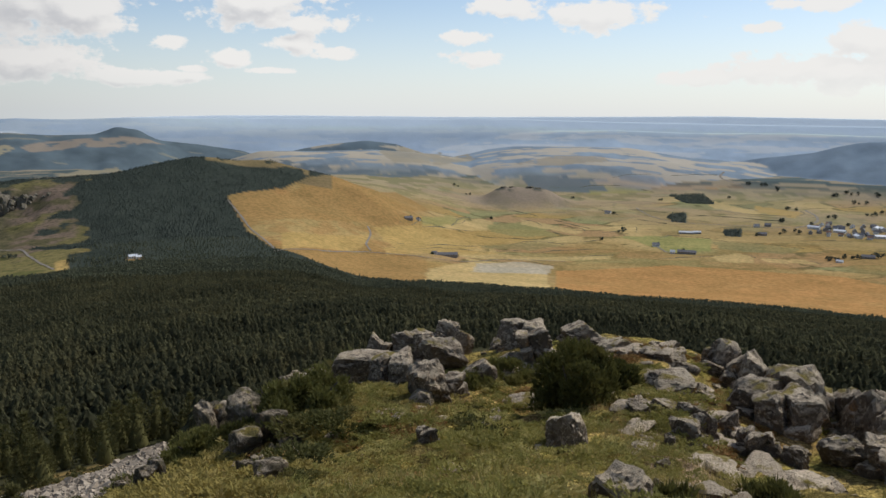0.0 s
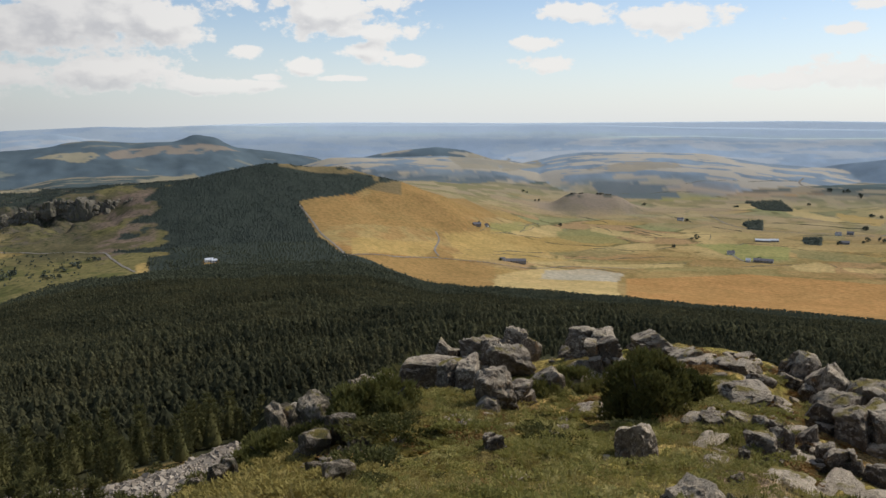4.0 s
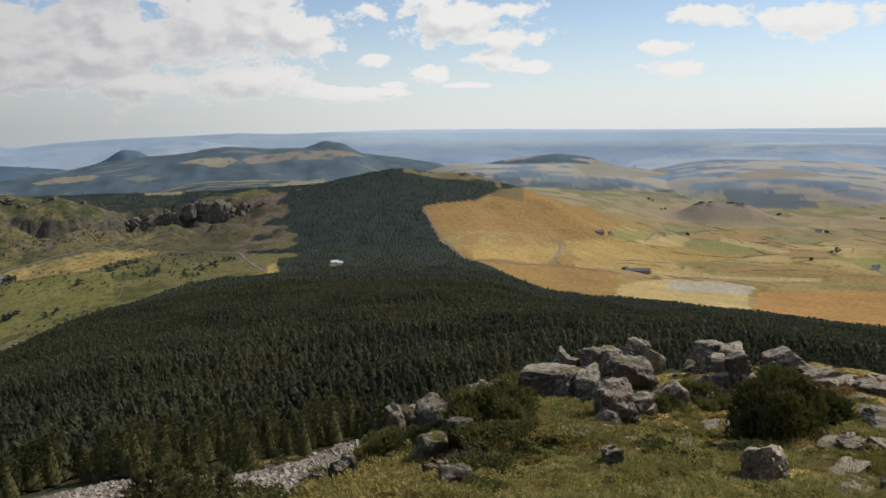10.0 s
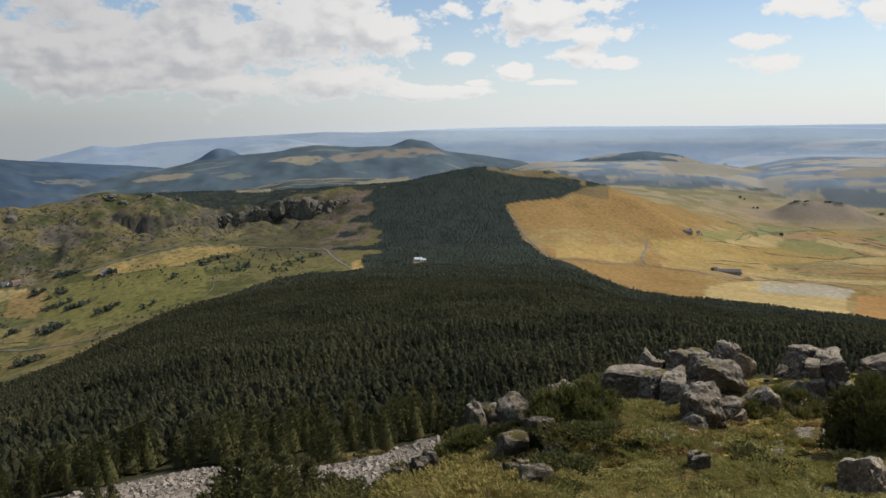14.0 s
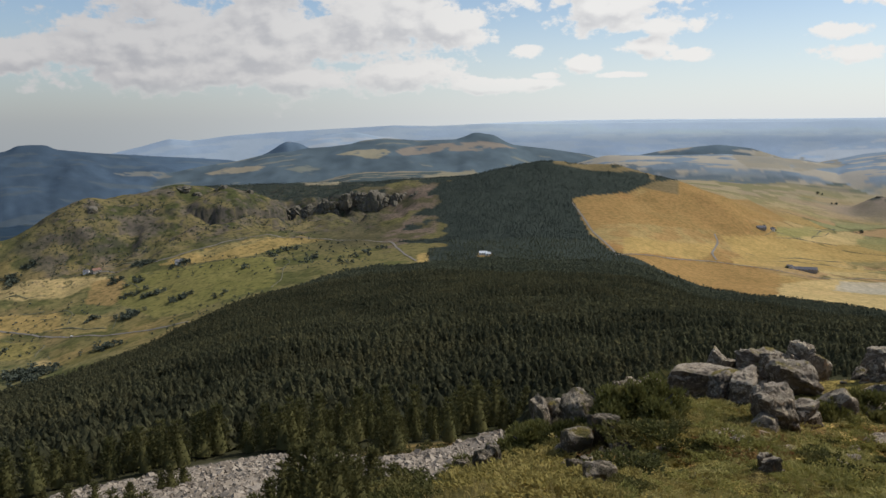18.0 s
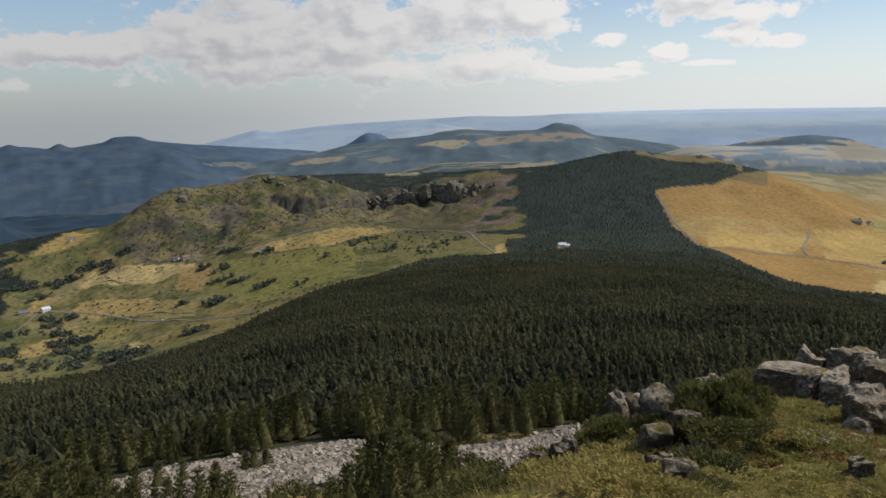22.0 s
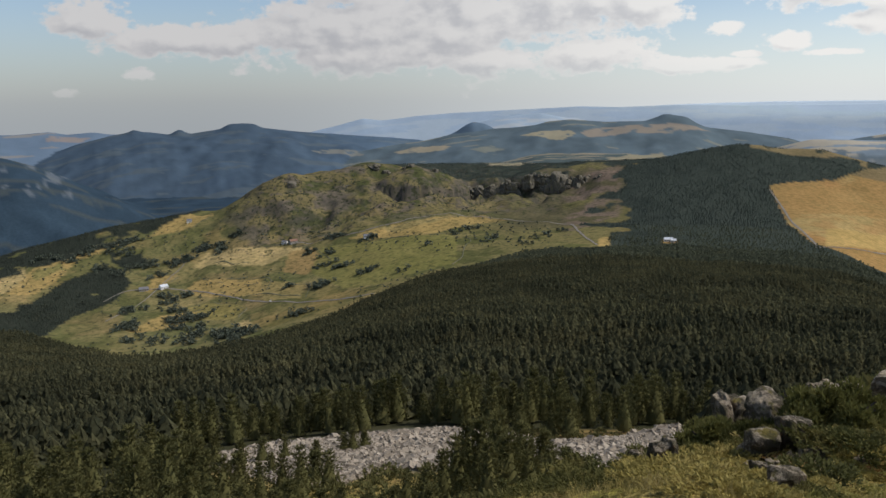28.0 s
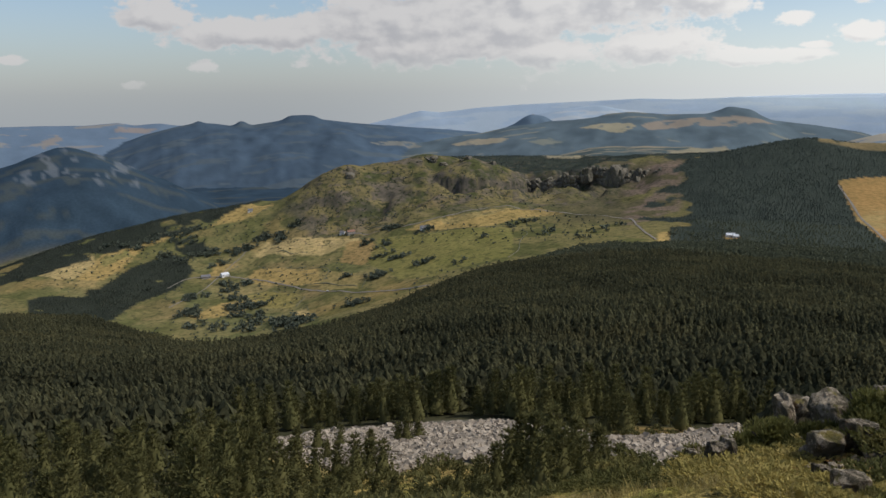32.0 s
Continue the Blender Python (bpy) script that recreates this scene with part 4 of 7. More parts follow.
def make_ground():
    az = np.concatenate([np.arange(-33, 74, 0.2), np.arange(77, 325, 3.0)])
    inv = 1 / np.linspace(1 / 1230.0, 1 / 3500.0, 180)
    r = np.concatenate([[0.0], np.geomspace(0.5, 3.4, 16), np.geomspace(3.45, 17, 180), np.geomspace(17.5, 62, 36), np.geomspace(64, 1220, 60), inv, np.linspace(3512, 4990, 118)])
    ra, aa = np.meshgrid(r, az, indexing="ij")
    x, y = spot(aa.ravel(), ra.ravel())
    z = height(x, y)
    nr, na = len(r), len(az)
    i = np.arange(nr * na).reshape(nr, na)
    j = np.roll(i, -1, axis=1)
    quads = np.stack([i[:-1], i[1:], j[1:], j[:-1]], -1).reshape(-1, 4)
    me = sheet_mesh("ground", np.stack([x, y, z], 1), quads)
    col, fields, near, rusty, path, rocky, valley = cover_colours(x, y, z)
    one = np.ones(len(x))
    # steep ground of the cirque: bare rock, the cliffs' shade painted in as dark colour
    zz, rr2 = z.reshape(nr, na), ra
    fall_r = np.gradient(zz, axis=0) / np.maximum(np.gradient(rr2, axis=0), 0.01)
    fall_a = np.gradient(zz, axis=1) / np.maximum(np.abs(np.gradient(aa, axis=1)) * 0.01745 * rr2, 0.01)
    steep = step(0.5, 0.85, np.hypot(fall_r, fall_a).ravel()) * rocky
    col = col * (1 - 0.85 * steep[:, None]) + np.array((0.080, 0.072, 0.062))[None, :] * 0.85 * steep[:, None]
    # this layer holds land colours plus the painted far haze and cliff shade
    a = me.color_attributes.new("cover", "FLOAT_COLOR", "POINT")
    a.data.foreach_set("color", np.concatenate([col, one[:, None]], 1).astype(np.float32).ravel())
    a = me.color_attributes.new("zone", "FLOAT_COLOR", "POINT")
    a.data.foreach_set("color", np.stack([fields, near, rusty, path], 1).astype(np.float32).ravel())
    a = me.color_attributes.new("distance", "FLOAT_COLOR", "POINT")
    rr = np.hypot(x, y)
    d = step(1900, 3400, rr)
    a.data.foreach_set("color", np.stack([d, rocky, valley * (1 - rocky), one], 1).astype(np.float32).ravel())
    me.shade_smooth()
    me.materials.append(GROUND)
    ob = tagged(new("ground", me), "mountain heath, woods, hay fields and far haze-tinted hills", "ground", kind="structure")
    return ob


make_ground()


# ---- woods ----
def part(name, bm, mat, parent=None, label="", smooth=False):
    """One mesh object from a bmesh, under a thing or a part."""
    if isinstance(bm, bpy.types.Mesh):
        me = bm
    else:
        me = bpy.data.meshes.new(name)
        bm.to_mesh(me)
        bm.free()
    if mat and not me.materials:
        me.materials.append(mat)
    if smooth:
        me.shade_smooth()
    ob = new(name, me)
    if parent is not None:
        ob.parent = parent
    return tagged(ob, label) if label else ob


def conifer_template(rng, tiers, boughs, full=0.26, core=4):
    """Triangles of a small conifer of height 1: whorls of separate drooping boughs round a slim heart."""
    v, f = [(0.0, 0.0, 0.96)], []
    full = full * rng.uniform(0.85, 1.2)
    blunt = rng.uniform(0.6, 0.9)
    for k in range(core):
        a = 6.283 * k / core
        v.append((full * 0.55 * math.cos(a), full * 0.55 * math.sin(a), 0.10))
        f.append((0, k + 1, (k + 1) % core + 1))
    for k in range(tiers):
        t = 0.90 - 0.80 * (k + rng.uniform(-0.15, 0.15)) / max(tiers - 1, 1)
        turn = rng.uniform(0, 6.283)
        for j in range(boughs):
            a = turn + 6.283 * (j + rng.uniform(-0.3, 0.3)) / boughs
            reach = (full * (1 - t) ** blunt + 0.035) * rng.uniform(0.75, 1.3)
            wide = reach * rng.uniform(0.50, 0.80) * 4.6 / boughs
            ca, sa = math.cos(a), math.sin(a)
            n0, tip = len(v), t - rng.uniform(-0.03, 0.10)
            v.append((ca * reach * 0.1, sa * reach * 0.1, min(t + rng.uniform(0.10, 0.2), 1.0)))
            v.append((ca * reach - sa * wide, sa * reach + ca * wide, tip + rng.uniform(-0.03, 0.03)))
            v.append((ca * reach + sa * wide, sa * reach - ca * wide, tip + rng.uniform(-0.03, 0.03)))
            f.append((n0, n0 + 1, n0 + 2))
    return np.array(v), np.array(f)


def plant_stuff(name, label, pts, sizes, templates, mat, rng, wide=1.0):
    vs, fs, base = [], [], 0
    pick = rng.integers(0, len(templates), len(pts))
    for k, (tv, tf) in enumerate(templates):
        idx = np.where(pick == k)[0]
        if not len(idx):
            continue
        a = rng.uniform(0, 6.283, len(idx))
        ca, sa = np.cos(a)[:, None], np.sin(a)[:, None]
        h = sizes[idx][:, None]
        w = h * wide * rng.uniform(0.8, 1.25, (len(idx), 1))
        lean = rng.normal(0, 0.03, (len(idx), 2))
        X = (tv[None, :, 0] * ca - tv[None, :, 1] * sa) * w + lean[:, :1] * tv[None, :, 2] * h + pts[idx, 0:1]
        Y = (tv[None, :, 0] * sa + tv[None, :, 1] * ca) * w + lean[:, 1:] * tv[None, :, 2] * h + pts[idx, 1:2]
        Z = tv[None, :, 2] * h + pts[idx, 2:3]
        vs.append(np.stack([X, Y, Z], -1).reshape(-1, 3))
        fs.append((tf[None] + (np.arange(len(idx)) * len(tv))[:, None, None] + base).reshape(-1, 3))
        base += len(idx) * len(tv)
    me = sheet_mesh(name, np.concatenate(vs), np.concatenate(fs))
    me.materials.append(mat)
    return tagged(new(name, me), label, "trees", kind="stuff")


def scatter(r0, r1, az0, az1, spacing, rng):
    """Jittered rings of points; spacing is a function of the distance."""
    xs, ys, r = [], [], r0
    while r < r1:
        s = spacing(r)
        a = np.arange(az0, az1, math.degrees(s / r))
        rr = r + rng.uniform(-0.48, 0.48, len(a)) * s
        a = a + rng.uniform(-0.48, 0.48, len(a)) * math.degrees(s / r)
        x, y = spot(a, rr)
        xs.append(x), ys.append(y)
        r += s
    return np.concatenate(xs), np.concatenate(ys)


def near_stand(x, y):
    """Where the pines by the scree stand as trees of their own."""
    az, r = polar(x, y)
    return (az > 18) & (r < np.interp(az, (18, 57, 58, 77), (72, 72, 62, 62)))


def make_woods():
    rng = np.random.default_rng(5)
    pr = random.Random(5)
    close_t = [conifer_template(pr, 9, 6, 0.26) for _ in range(14)]
    near_t = [conifer_template(pr, 6, 5, 0.27) for _ in range(14)]
    mid_t = [conifer_template(pr, 3, 4, 0.29) for _ in range(12)]
    far_t = [conifer_template(pr, 1, 3, 0.36, 3) for _ in range(12)]

    def stand(name, label, r0, r1, spacing, templates, az0=-34, az1=74, mat=WOODS):
        x, y = scatter(r0, r1, az0, az1, spacing, rng)
        bearing, far = polar(x, y)
        keep = (wooded(x, y) > 0.5) & ~near_stand(x, y) & ((bearing > 9) | (far > 76) | ((bearing < -14) & (far > 48)))
        x, y = x[keep], y[keep]
        r = np.hypot(x, y)
        h = (3.0 + 1.0 * step(70, 300, r)) * rng.uniform(0.6, 1.3, len(x)) * (0.35 + 1.3 * fbm(x, y, 20, 4, 131))
        h = h * np.where(polar(x, y)[0] < 9, 0.6 + 0.4 * step(80, 160, r), 1.0)
        h = h * 1.15
        pts = np.stack([x, y, height(x, y) - 0.32 * h], 1)
        return plant_stuff(name, label, pts, h, templates, mat, rng, 1.0 + 0.5 * (r0 > 700))

    stand("spruce_wood", "dense dark green spruce wood just below the summit", 44, 130, lambda r: 1.40 + r * 0.0030, close_t)
    stand("spruce_wood", "dense dark green spruce wood on the upper slope", 130, 250, lambda r: 1.45 + r * 0.0034, near_t)
    stand("spruce_wood", "dense dark green spruce wood lower on the mountain", 250, 760, lambda r: 1.55 + r * 0.0031, mid_t)
    stand("spruce_wood", "dark spruce plantation reaching the edge of the hay fields", 760, 1620, lambda r: 2.2 + r * 0.0030, far_t, mat=HAZED_LOW_WOODS)
    stand("spruce_wood", "dark spruce plantation on the hill behind the pass", 1620, 2750, lambda r: 2.2 + r * 0.0022, far_t, 6, 50, HAZED_FAR_WOODS)
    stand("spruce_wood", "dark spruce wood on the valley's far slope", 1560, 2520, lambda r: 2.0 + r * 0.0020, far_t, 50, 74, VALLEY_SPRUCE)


make_woods()


# ---- rocks ----
def block_points(dirs, rng, chips):
    """A chipped box about 1 across as points along the given directions."""
    planes = []
    for k in range(3):
        for sign in (-1, 1):
            d = Vector((0, 0, 0))
            d[k] = sign
            d = (d + Vector((rng.gauss(0, 0.14), rng.gauss(0, 0.14), rng.gauss(0, 0.14)))).normalized()
            planes.append((d, rng.uniform(0.42, 0.55)))
    for _ in range(chips):
        d = Vector((rng.gauss(0, 1), rng.gauss(0, 1), rng.gauss(0.2, 0.9))).normalized()
        planes.append((d, rng.uniform(0.46, 0.64)))
    sums = np.zeros(len(dirs))
    for d, h in planes:
        sums += np.clip(dirs @ np.array(d) / h, 0, None) ** 36
    return dirs * (sums ** (-1 / 36))[:, None]


def rock_mesh(seed, beds=3, detail=3, roughness=0.05, mat=ROCK):
    """The blocks of a weathered rock filling a unit box: jointed, chipped beds that have slipped a little against each other."""
    rng = random.Random(seed)
    bm = bmesh.new()
    bmesh.ops.create_icosphere(bm, subdivisions=detail, radius=1.0)
    bm.verts.ensure_lookup_table()
    dirs = np.array([tuple(v.co) for v in bm.verts])
    tris = np.array([[v.index for v in f.verts] for f in bm.faces])
    bm.free()
    dip = Euler((rng.gauss(0, 0.16), rng.gauss(0, 0.16), rng.uniform(0, 6.283))).to_matrix()
    off = Vector((rng.uniform(-50, 50), rng.uniform(-50, 50), rng.uniform(-50, 50)))
    cuts = [0.0]
    for _ in range(beds):
        cuts.append(cuts[-1] + rng.uniform(0.6, 1.5))
    cuts = [c / cuts[-1] - 0.5 for c in cuts]
    vs = []
    for k in range(beds):
        mid, thick = (cuts[k] + cuts[k + 1]) / 2, cuts[k + 1] - cuts[k]
        span = (1.0 - 0.45 * max(mid, 0.0)) * rng.uniform(0.8, 1.0)
        pieces = 1 if beds == 1 else rng.choice((1, 2, 2, 3))
        edge = -0.5
        widths = [rng.uniform(0.7, 1.4) for _ in range(pieces)]
        for w in widths:
            w = w / sum(widths)
            size = np.array((w * span * 1.16, span * rng.uniform(0.7, 1.05), thick * rng.uniform(1.15, 1.45)))
            at = np.array(((edge + w / 2) * span, rng.gauss(0, 0.07), mid + rng.gauss(0, 0.03)))
            edge += w
            turn = np.array(Euler((rng.gauss(0, 0.10), rng.gauss(0, 0.10), rng.gauss(0, 0.22))).to_matrix())
            pts = (block_points(dirs, rng, (7 if beds == 1 else 3) + rng.randrange(4)) * size) @ turn.T + at
            out = np.array([noise.fractal(Vector(p) * 3.2 + off, 0.6, 2.2, 6) * roughness + (abs(noise.noise(Vector(p) * 9.0 + off)) - 0.2) * roughness * 0.7 for p in pts])
            pts = pts + dirs * out[:, None]
            vs.append(pts @ np.array(dip).T)
    lo, hi = np.min([p.min(0) for p in vs], 0), np.max([p.max(0) for p in vs], 0)
    blocks = []
    for p in vs:
        me = sheet_mesh("block", (p - lo) / (hi - lo) - 0.5, tris)
        me.materials.append(mat)
        me.shade_smooth()
        me.set_sharp_from_angle(angle=radians(20))
        blocks.append(me)
    return blocks


def rock_thing(name, blocks):
    """A rock of one block, or of several block parts under one base."""
    if len(blocks) == 1:
        return new(name, blocks[0])
    base = new(name)
    for me in blocks:
        part("block", me, None, base)
    return base


ROCKS = [rock_mesh(100 + k, (1, 2, 1, 3)[k % 4], 4, 0.045 + 0.012 * (k % 3)) for k in range(12)]
BLOCKS = [rock_mesh(150 + k, 1 + k % 2, 4 if k % 2 == 0 else 3, 0.06 + 0.012 * (k % 3)) for k in range(10)]
EDGE_ROCKS = [rock_mesh(170 + k, 1 + k % 3, 4 if k % 3 == 0 else 3, 0.06 + 0.012 * (k % 3), SHADED_MOSSY_ROCK) for k in range(8)]
SLABS = [rock_mesh(190 + k, 1, 4, 0.075, PALE_ROCK) for k in range(8)]
STONES = [rock_mesh(200 + k, 1, 3, 0.07, PALE_ROCK) for k in range(6)]
rock_rng = random.Random(77)


def foot_at(x, y):
    return float(height(np.array([x]), np.array([y]))[0])


def put_rock(az, r, top, wide, label, name="rock", group=""):
    """A rock whose foot is sunk in the ground at a bearing and distance and whose top shows at an elevation."""
    x, y = spot(az, r)
    foot = foot_at(x, y)
    peak = EYE + r * math.tan(radians(top))
    tall = max(peak - foot, 0.14 * wide)
    wide = max(wide * (1.2 if group in ("crest outcrop rocks", "path outcrop rocks") else 1.08), 0.95 * tall)
    sunk = 0.25 * tall + 0.10
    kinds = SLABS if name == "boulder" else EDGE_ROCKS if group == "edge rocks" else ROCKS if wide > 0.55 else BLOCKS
    ob = rock_thing(name, rock_rng.choice(kinds))
    size = tall + sunk
    ob.scale = (wide * rock_rng.uniform(1.0, 1.1), wide * rock_rng.uniform(0.75, 1.15), size)
    ob.location = (x, y, peak - size * 0.485)
    ob.rotation_euler = (rock_rng.uniform(-0.16, 0.16), rock_rng.uniform(-0.16, 0.16), radians(az) + rock_rng.choice((0, math.pi)) + rock_rng.uniform(-0.35, 0.35))
    tagged(ob, label, "rock", group)
    return ob


def put_slab(az, r, top, wide, label):
    """A flat slab tilted to fit the camera's view: near edge in the ground, far edge up to an elevation."""
    deep = wide * rock_rng.uniform(1.3, 1.7)
    x0, y0 = spot(az, r)
    x1, y1 = spot(az, r + deep)
    z0, g1 = foot_at(x0, y0) + 0.03, foot_at(x1, y1)
    z1 = max(EYE + (r + deep) * math.tan(radians(top)), g1 + 0.02)
    tilt = math.atan2(z1 - z0, deep)
    thick = 0.22 * wide + 0.6 * max(z1 - g1, 0.0)
    ob = rock_thing("slab", rock_rng.choice(SLABS))
    ob.scale = (wide * 1.15, 1.08 * math.hypot(deep, z1 - z0), thick)
    ob.rotation_euler = (tilt, rock_rng.uniform(-0.10, 0.10), radians(az) + rock_rng.uniform(-0.3, 0.3))
    down = Euler((tilt, 0, radians(az))).to_matrix() @ Vector((0, 0, -0.46 * thick))
    ob.location = Vector(((x0 + x1) / 2, (y0 + y1) / 2, (z0 + z1) / 2)) + down
    tagged(ob, label, "rock", "path slabs")


centre_outcrop = (
    (6.3, 14.8, -16.9, 1.01), (5.0, 16.4, -15.9, 0.33), (2.6, 16.3, -15.5, 0.94), (3.6, 13.7, -17.1, 0.73), (1.1, 16.0, -15.6, 0.41), (-0.4, 16.4, -14.9, 0.48),
    (-0.2, 14.7, -16.0, 0.80), (0.9, 11.7, -17.5, 0.63), (-0.3, 12.5, -18.6, 0.60), (1.4, 11.2, -19.9, 0.34), (3.1, 9.5, -21.4, 0.21), (0.9, 8.1, -22.2, 0.24),
    (-1.4, 16.3, -15.4, 0.38), (-6.0, 15.7, -14.6, 0.81), (-4.2, 16.0, -15.9, 0.35),
)
crest_ledges = (
    (-7.1, 14.7, -15.2, 0.63), (-5.1, 14.6, -17.1, 0.47), (-2.9, 13.3, -17.6, 0.48), (-5.4, 14.3, -17.6, 0.81), (-10.2, 16.1, -14.6, 0.65), (-9.8, 16.0, -15.3, 0.59),
    (-12.5, 15.0, -15.7, 0.57), (-6.4, 12.0, -19.8, 0.49), (-3.6, 9.2, -22.1, 0.29), (-4.1, 11.1, -21.0, 0.21), (-14.4, 10.2, -19.8, 0.32), (0.7, 9.7, -21.6, 0.18),
    (6.7, 7.4, -24.7, 0.13), (5.6, 7.7, -24.0, 0.14),
)
right_outcrop = (
    (-20.0, 14.8, -15.1, 0.53), (-19.3, 14.8, -15.7, 0.33), (-22.0, 14.2, -15.6, 0.48), (-22.2, 13.4, -16.1, 0.60), (-25.0, 12.4, -16.2, 0.84), (-22.4, 11.9, -17.4, 0.67),
    (-24.5, 11.4, -18.0, 0.72), (-27.9, 12.7, -17.2, 0.56), (-29.6, 12.4, -17.2, 0.64), (-30.0, 12.7, -18.1, 0.58), (-18.3, 10.3, -19.5, 0.34), (-18.2, 9.3, -20.7, 0.39),
    (-19.4, 9.9, -20.1, 0.17), (-20.7, 10.4, -19.8, 0.28), (-22.2, 9.7, -20.8, 0.30), (-23.6, 9.7, -20.8, 0.26), (-25.3, 9.5, -21.4, 0.28), (-28.3, 9.9, -20.2, 0.47),
)
path_ledges = (
    (-30.4, 9.9, -20.0, 0.47), (-18.6, 12.1, -18.1, 0.19), (-16.5, 11.9, -17.7, 0.66), (-20.5, 14.0, -17.1, 0.31), (-14.5, 10.5, -19.6, 0.35), (-16.8, 8.9, -21.9, 0.17),
    (-16.2, 13.9, -16.2, 0.49), (-17.3, 13.1, -16.9, 0.23), (-12.2, 15.4, -15.7, 0.56), (-16.7, 16.7, -15.6, 0.27), (-19.4, 14.4, -16.7, 0.33), (-19.0, 11.9, -18.6, 0.29),
    (-16.4, 10.5, -19.3, 0.35), (-31.5, 11.8, -17.6, 0.70), (-32.0, 10.4, -19.0, 0.70), (-32.5, 9.4, -20.4, 0.60), (-33.5, 12.6, -17.4, 0.80),
)
path_slabs = (
    (-19.7, 8.0, -22.3, 0.49), (-23.1, 8.7, -22.0, 0.52), (-25.9, 8.1, -22.2, 0.51), (-24.4, 7.7, -23.4, 0.42), (-20.6, 9.6, -21.4, 0.34), (-20.3, 6.7, -24.6, 0.23), (-22.4, 7.0, -24.5, 0.22),
    (-29.4, 9.7, -21.6, 0.38), (-22.2, 10.1, -21.0, 0.22), (-18.3, 8.0, -23.0, 0.18), (-27.6, 8.4, -22.6, 0.34), (-17.6, 9.4, -21.6, 0.26), (-16.0, 11.2, -19.6, 0.34), (-15.0, 12.6, -18.0, 0.36),
    (-16.6, 12.9, -17.4, 0.40), (-13.6, 14.0, -16.9, 0.40), (-18.0, 6.9, -24.7, 0.16), (-21.6, 7.6, -23.9, 0.16),
)
heath_boulders = (
    (-13.6, 5.5, -24.2, 0.45), (-16.6, 7.4, -23.5, 0.12), (-16.1, 6.4, -24.8, 0.10), (-9.4, 8.4, -20.9, 0.46), (-4.1, 9.6, -21.5, 0.18), (6.8, 5.8, -26.0, 0.17),
)
left_outcrop = (
    (21.2, 8.9, -23.2, 0.23), (16.6, 12.6, -19.9, 0.23), (14.1, 11.8, -19.3, 0.45), (12.9, 12.6, -19.2, 0.33), (12.6, 9.8, -20.7, 0.34), (14.6, 9.5, -21.7, 0.44),
    (11.2, 9.3, -22.4, 0.30), (12.4, 9.1, -23.1, 0.19), (10.6, 9.2, -23.0, 0.14), (9.3, 9.2, -23.0, 0.27), (14.5, 8.3, -23.9, 0.20), (12.7, 6.1, -24.0, 0.32),
    (10.8, 15.0, -18.2, 0.41), (9.2, 14.9, -18.1, 0.38), (11.1, 11.7, -20.6, 0.26),
    (22.9, 12.4, -24.3, 0.36), (24.5, 11.8, -25.3, 0.36), (21.7, 9.4, -25.5, 0.20), (16.6, 8.0, -25.1, 0.20), (19.8, 9.6, -24.7, 0.19),
)

for row in centre_outcrop + crest_ledges:
    put_rock(*row, "weathered grey rock with pale lichen on the crest outcrop", group="crest outcrop rocks")
for row in right_outcrop + path_ledges:
    put_rock(*row, "big dark grey rock of the outcrop beside the footpath", group="path outcrop rocks")
for row in path_slabs:
    put_slab(*row, "flat pale grey slab bedded in the footpath")
for row in heath_boulders:
    put_rock(*row, "lichen-covered grey stone lying in the heath", "boulder", "stones in the heath")
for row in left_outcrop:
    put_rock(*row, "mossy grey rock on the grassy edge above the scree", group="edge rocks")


# crags standing out of the cirque's wall
CRAG = material("dark_crag_rock", two_tone((0.120, 0.105, 0.080), (0.205, 0.175, 0.125), 2.2, 0.3, (0.135, 0.125, 0.060)), 0.95)
CRAGS = [rock_mesh(230 + k, 2 + k % 3, 3, 0.09, CRAG) for k in range(8)]
crag_rng = random.Random(91)


def put_crag(az, r, top, wide, tall, label="dark weathered crag jutting from the cirque wall", group="cirque crags"):
    x, y = spot(az, r)
    ob = rock_thing("crag", crag_rng.choice(CRAGS))
    ob.scale = (wide, wide * crag_rng.uniform(0.6, 0.9), tall)
    ob.location = (x, y, EYE + r * math.tan(radians(top)) - tall * 0.47)
    ob.rotation_euler = (crag_rng.uniform(-0.15, 0.15), crag_rng.uniform(-0.2, 0.2), radians(az) + crag_rng.uniform(-0.5, 0.5))
    tagged(ob, label, "crag", group)


RIM = ((26.0, -4.78), (27.5, -4.85), (29.6, -5.05), (31.2, -5.15), (32.8, -5.55), (34.4, -5.92), (36.5, -5.95), (37.3, -5.55))
for k in range(34):
    az = 26.4 + 10.6 * (k + crag_rng.uniform(-0.4, 0.4)) / 33
    rim = float(np.interp(az, [q[0] for q in RIM], [q[1] for q in RIM]))
    put_crag(az, crag_rng.uniform(2175, 2212), rim - crag_rng.uniform(0.0, 0.6), crag_rng.uniform(24, 50), crag_rng.uniform(45, 75))
for az, r, top, wide, tall in ((39.6, 2190, -4.48, 40, 95), (40.1, 2185, -4.75, 26, 80), (39.1, 2180, -5.0, 26, 70), (38.1, 2195, -4.86, 34, 70), (37.6, 2180, -5.25, 26, 60), (42.4, 2260, -4.45, 46, 30),
                               (43.3, 2250, -4.75, 34, 26), (41.5, 2240, -4.9, 30, 24), (47.0, 2240, -5.6, 40, 26), (45.4, 2230, -5.5, 34, 24), (44.2, 2180, -5.9, 30, 24), (48.2, 2200, -5.6, 34, 24)):
    put_crag(az, r, top, wide, tall)
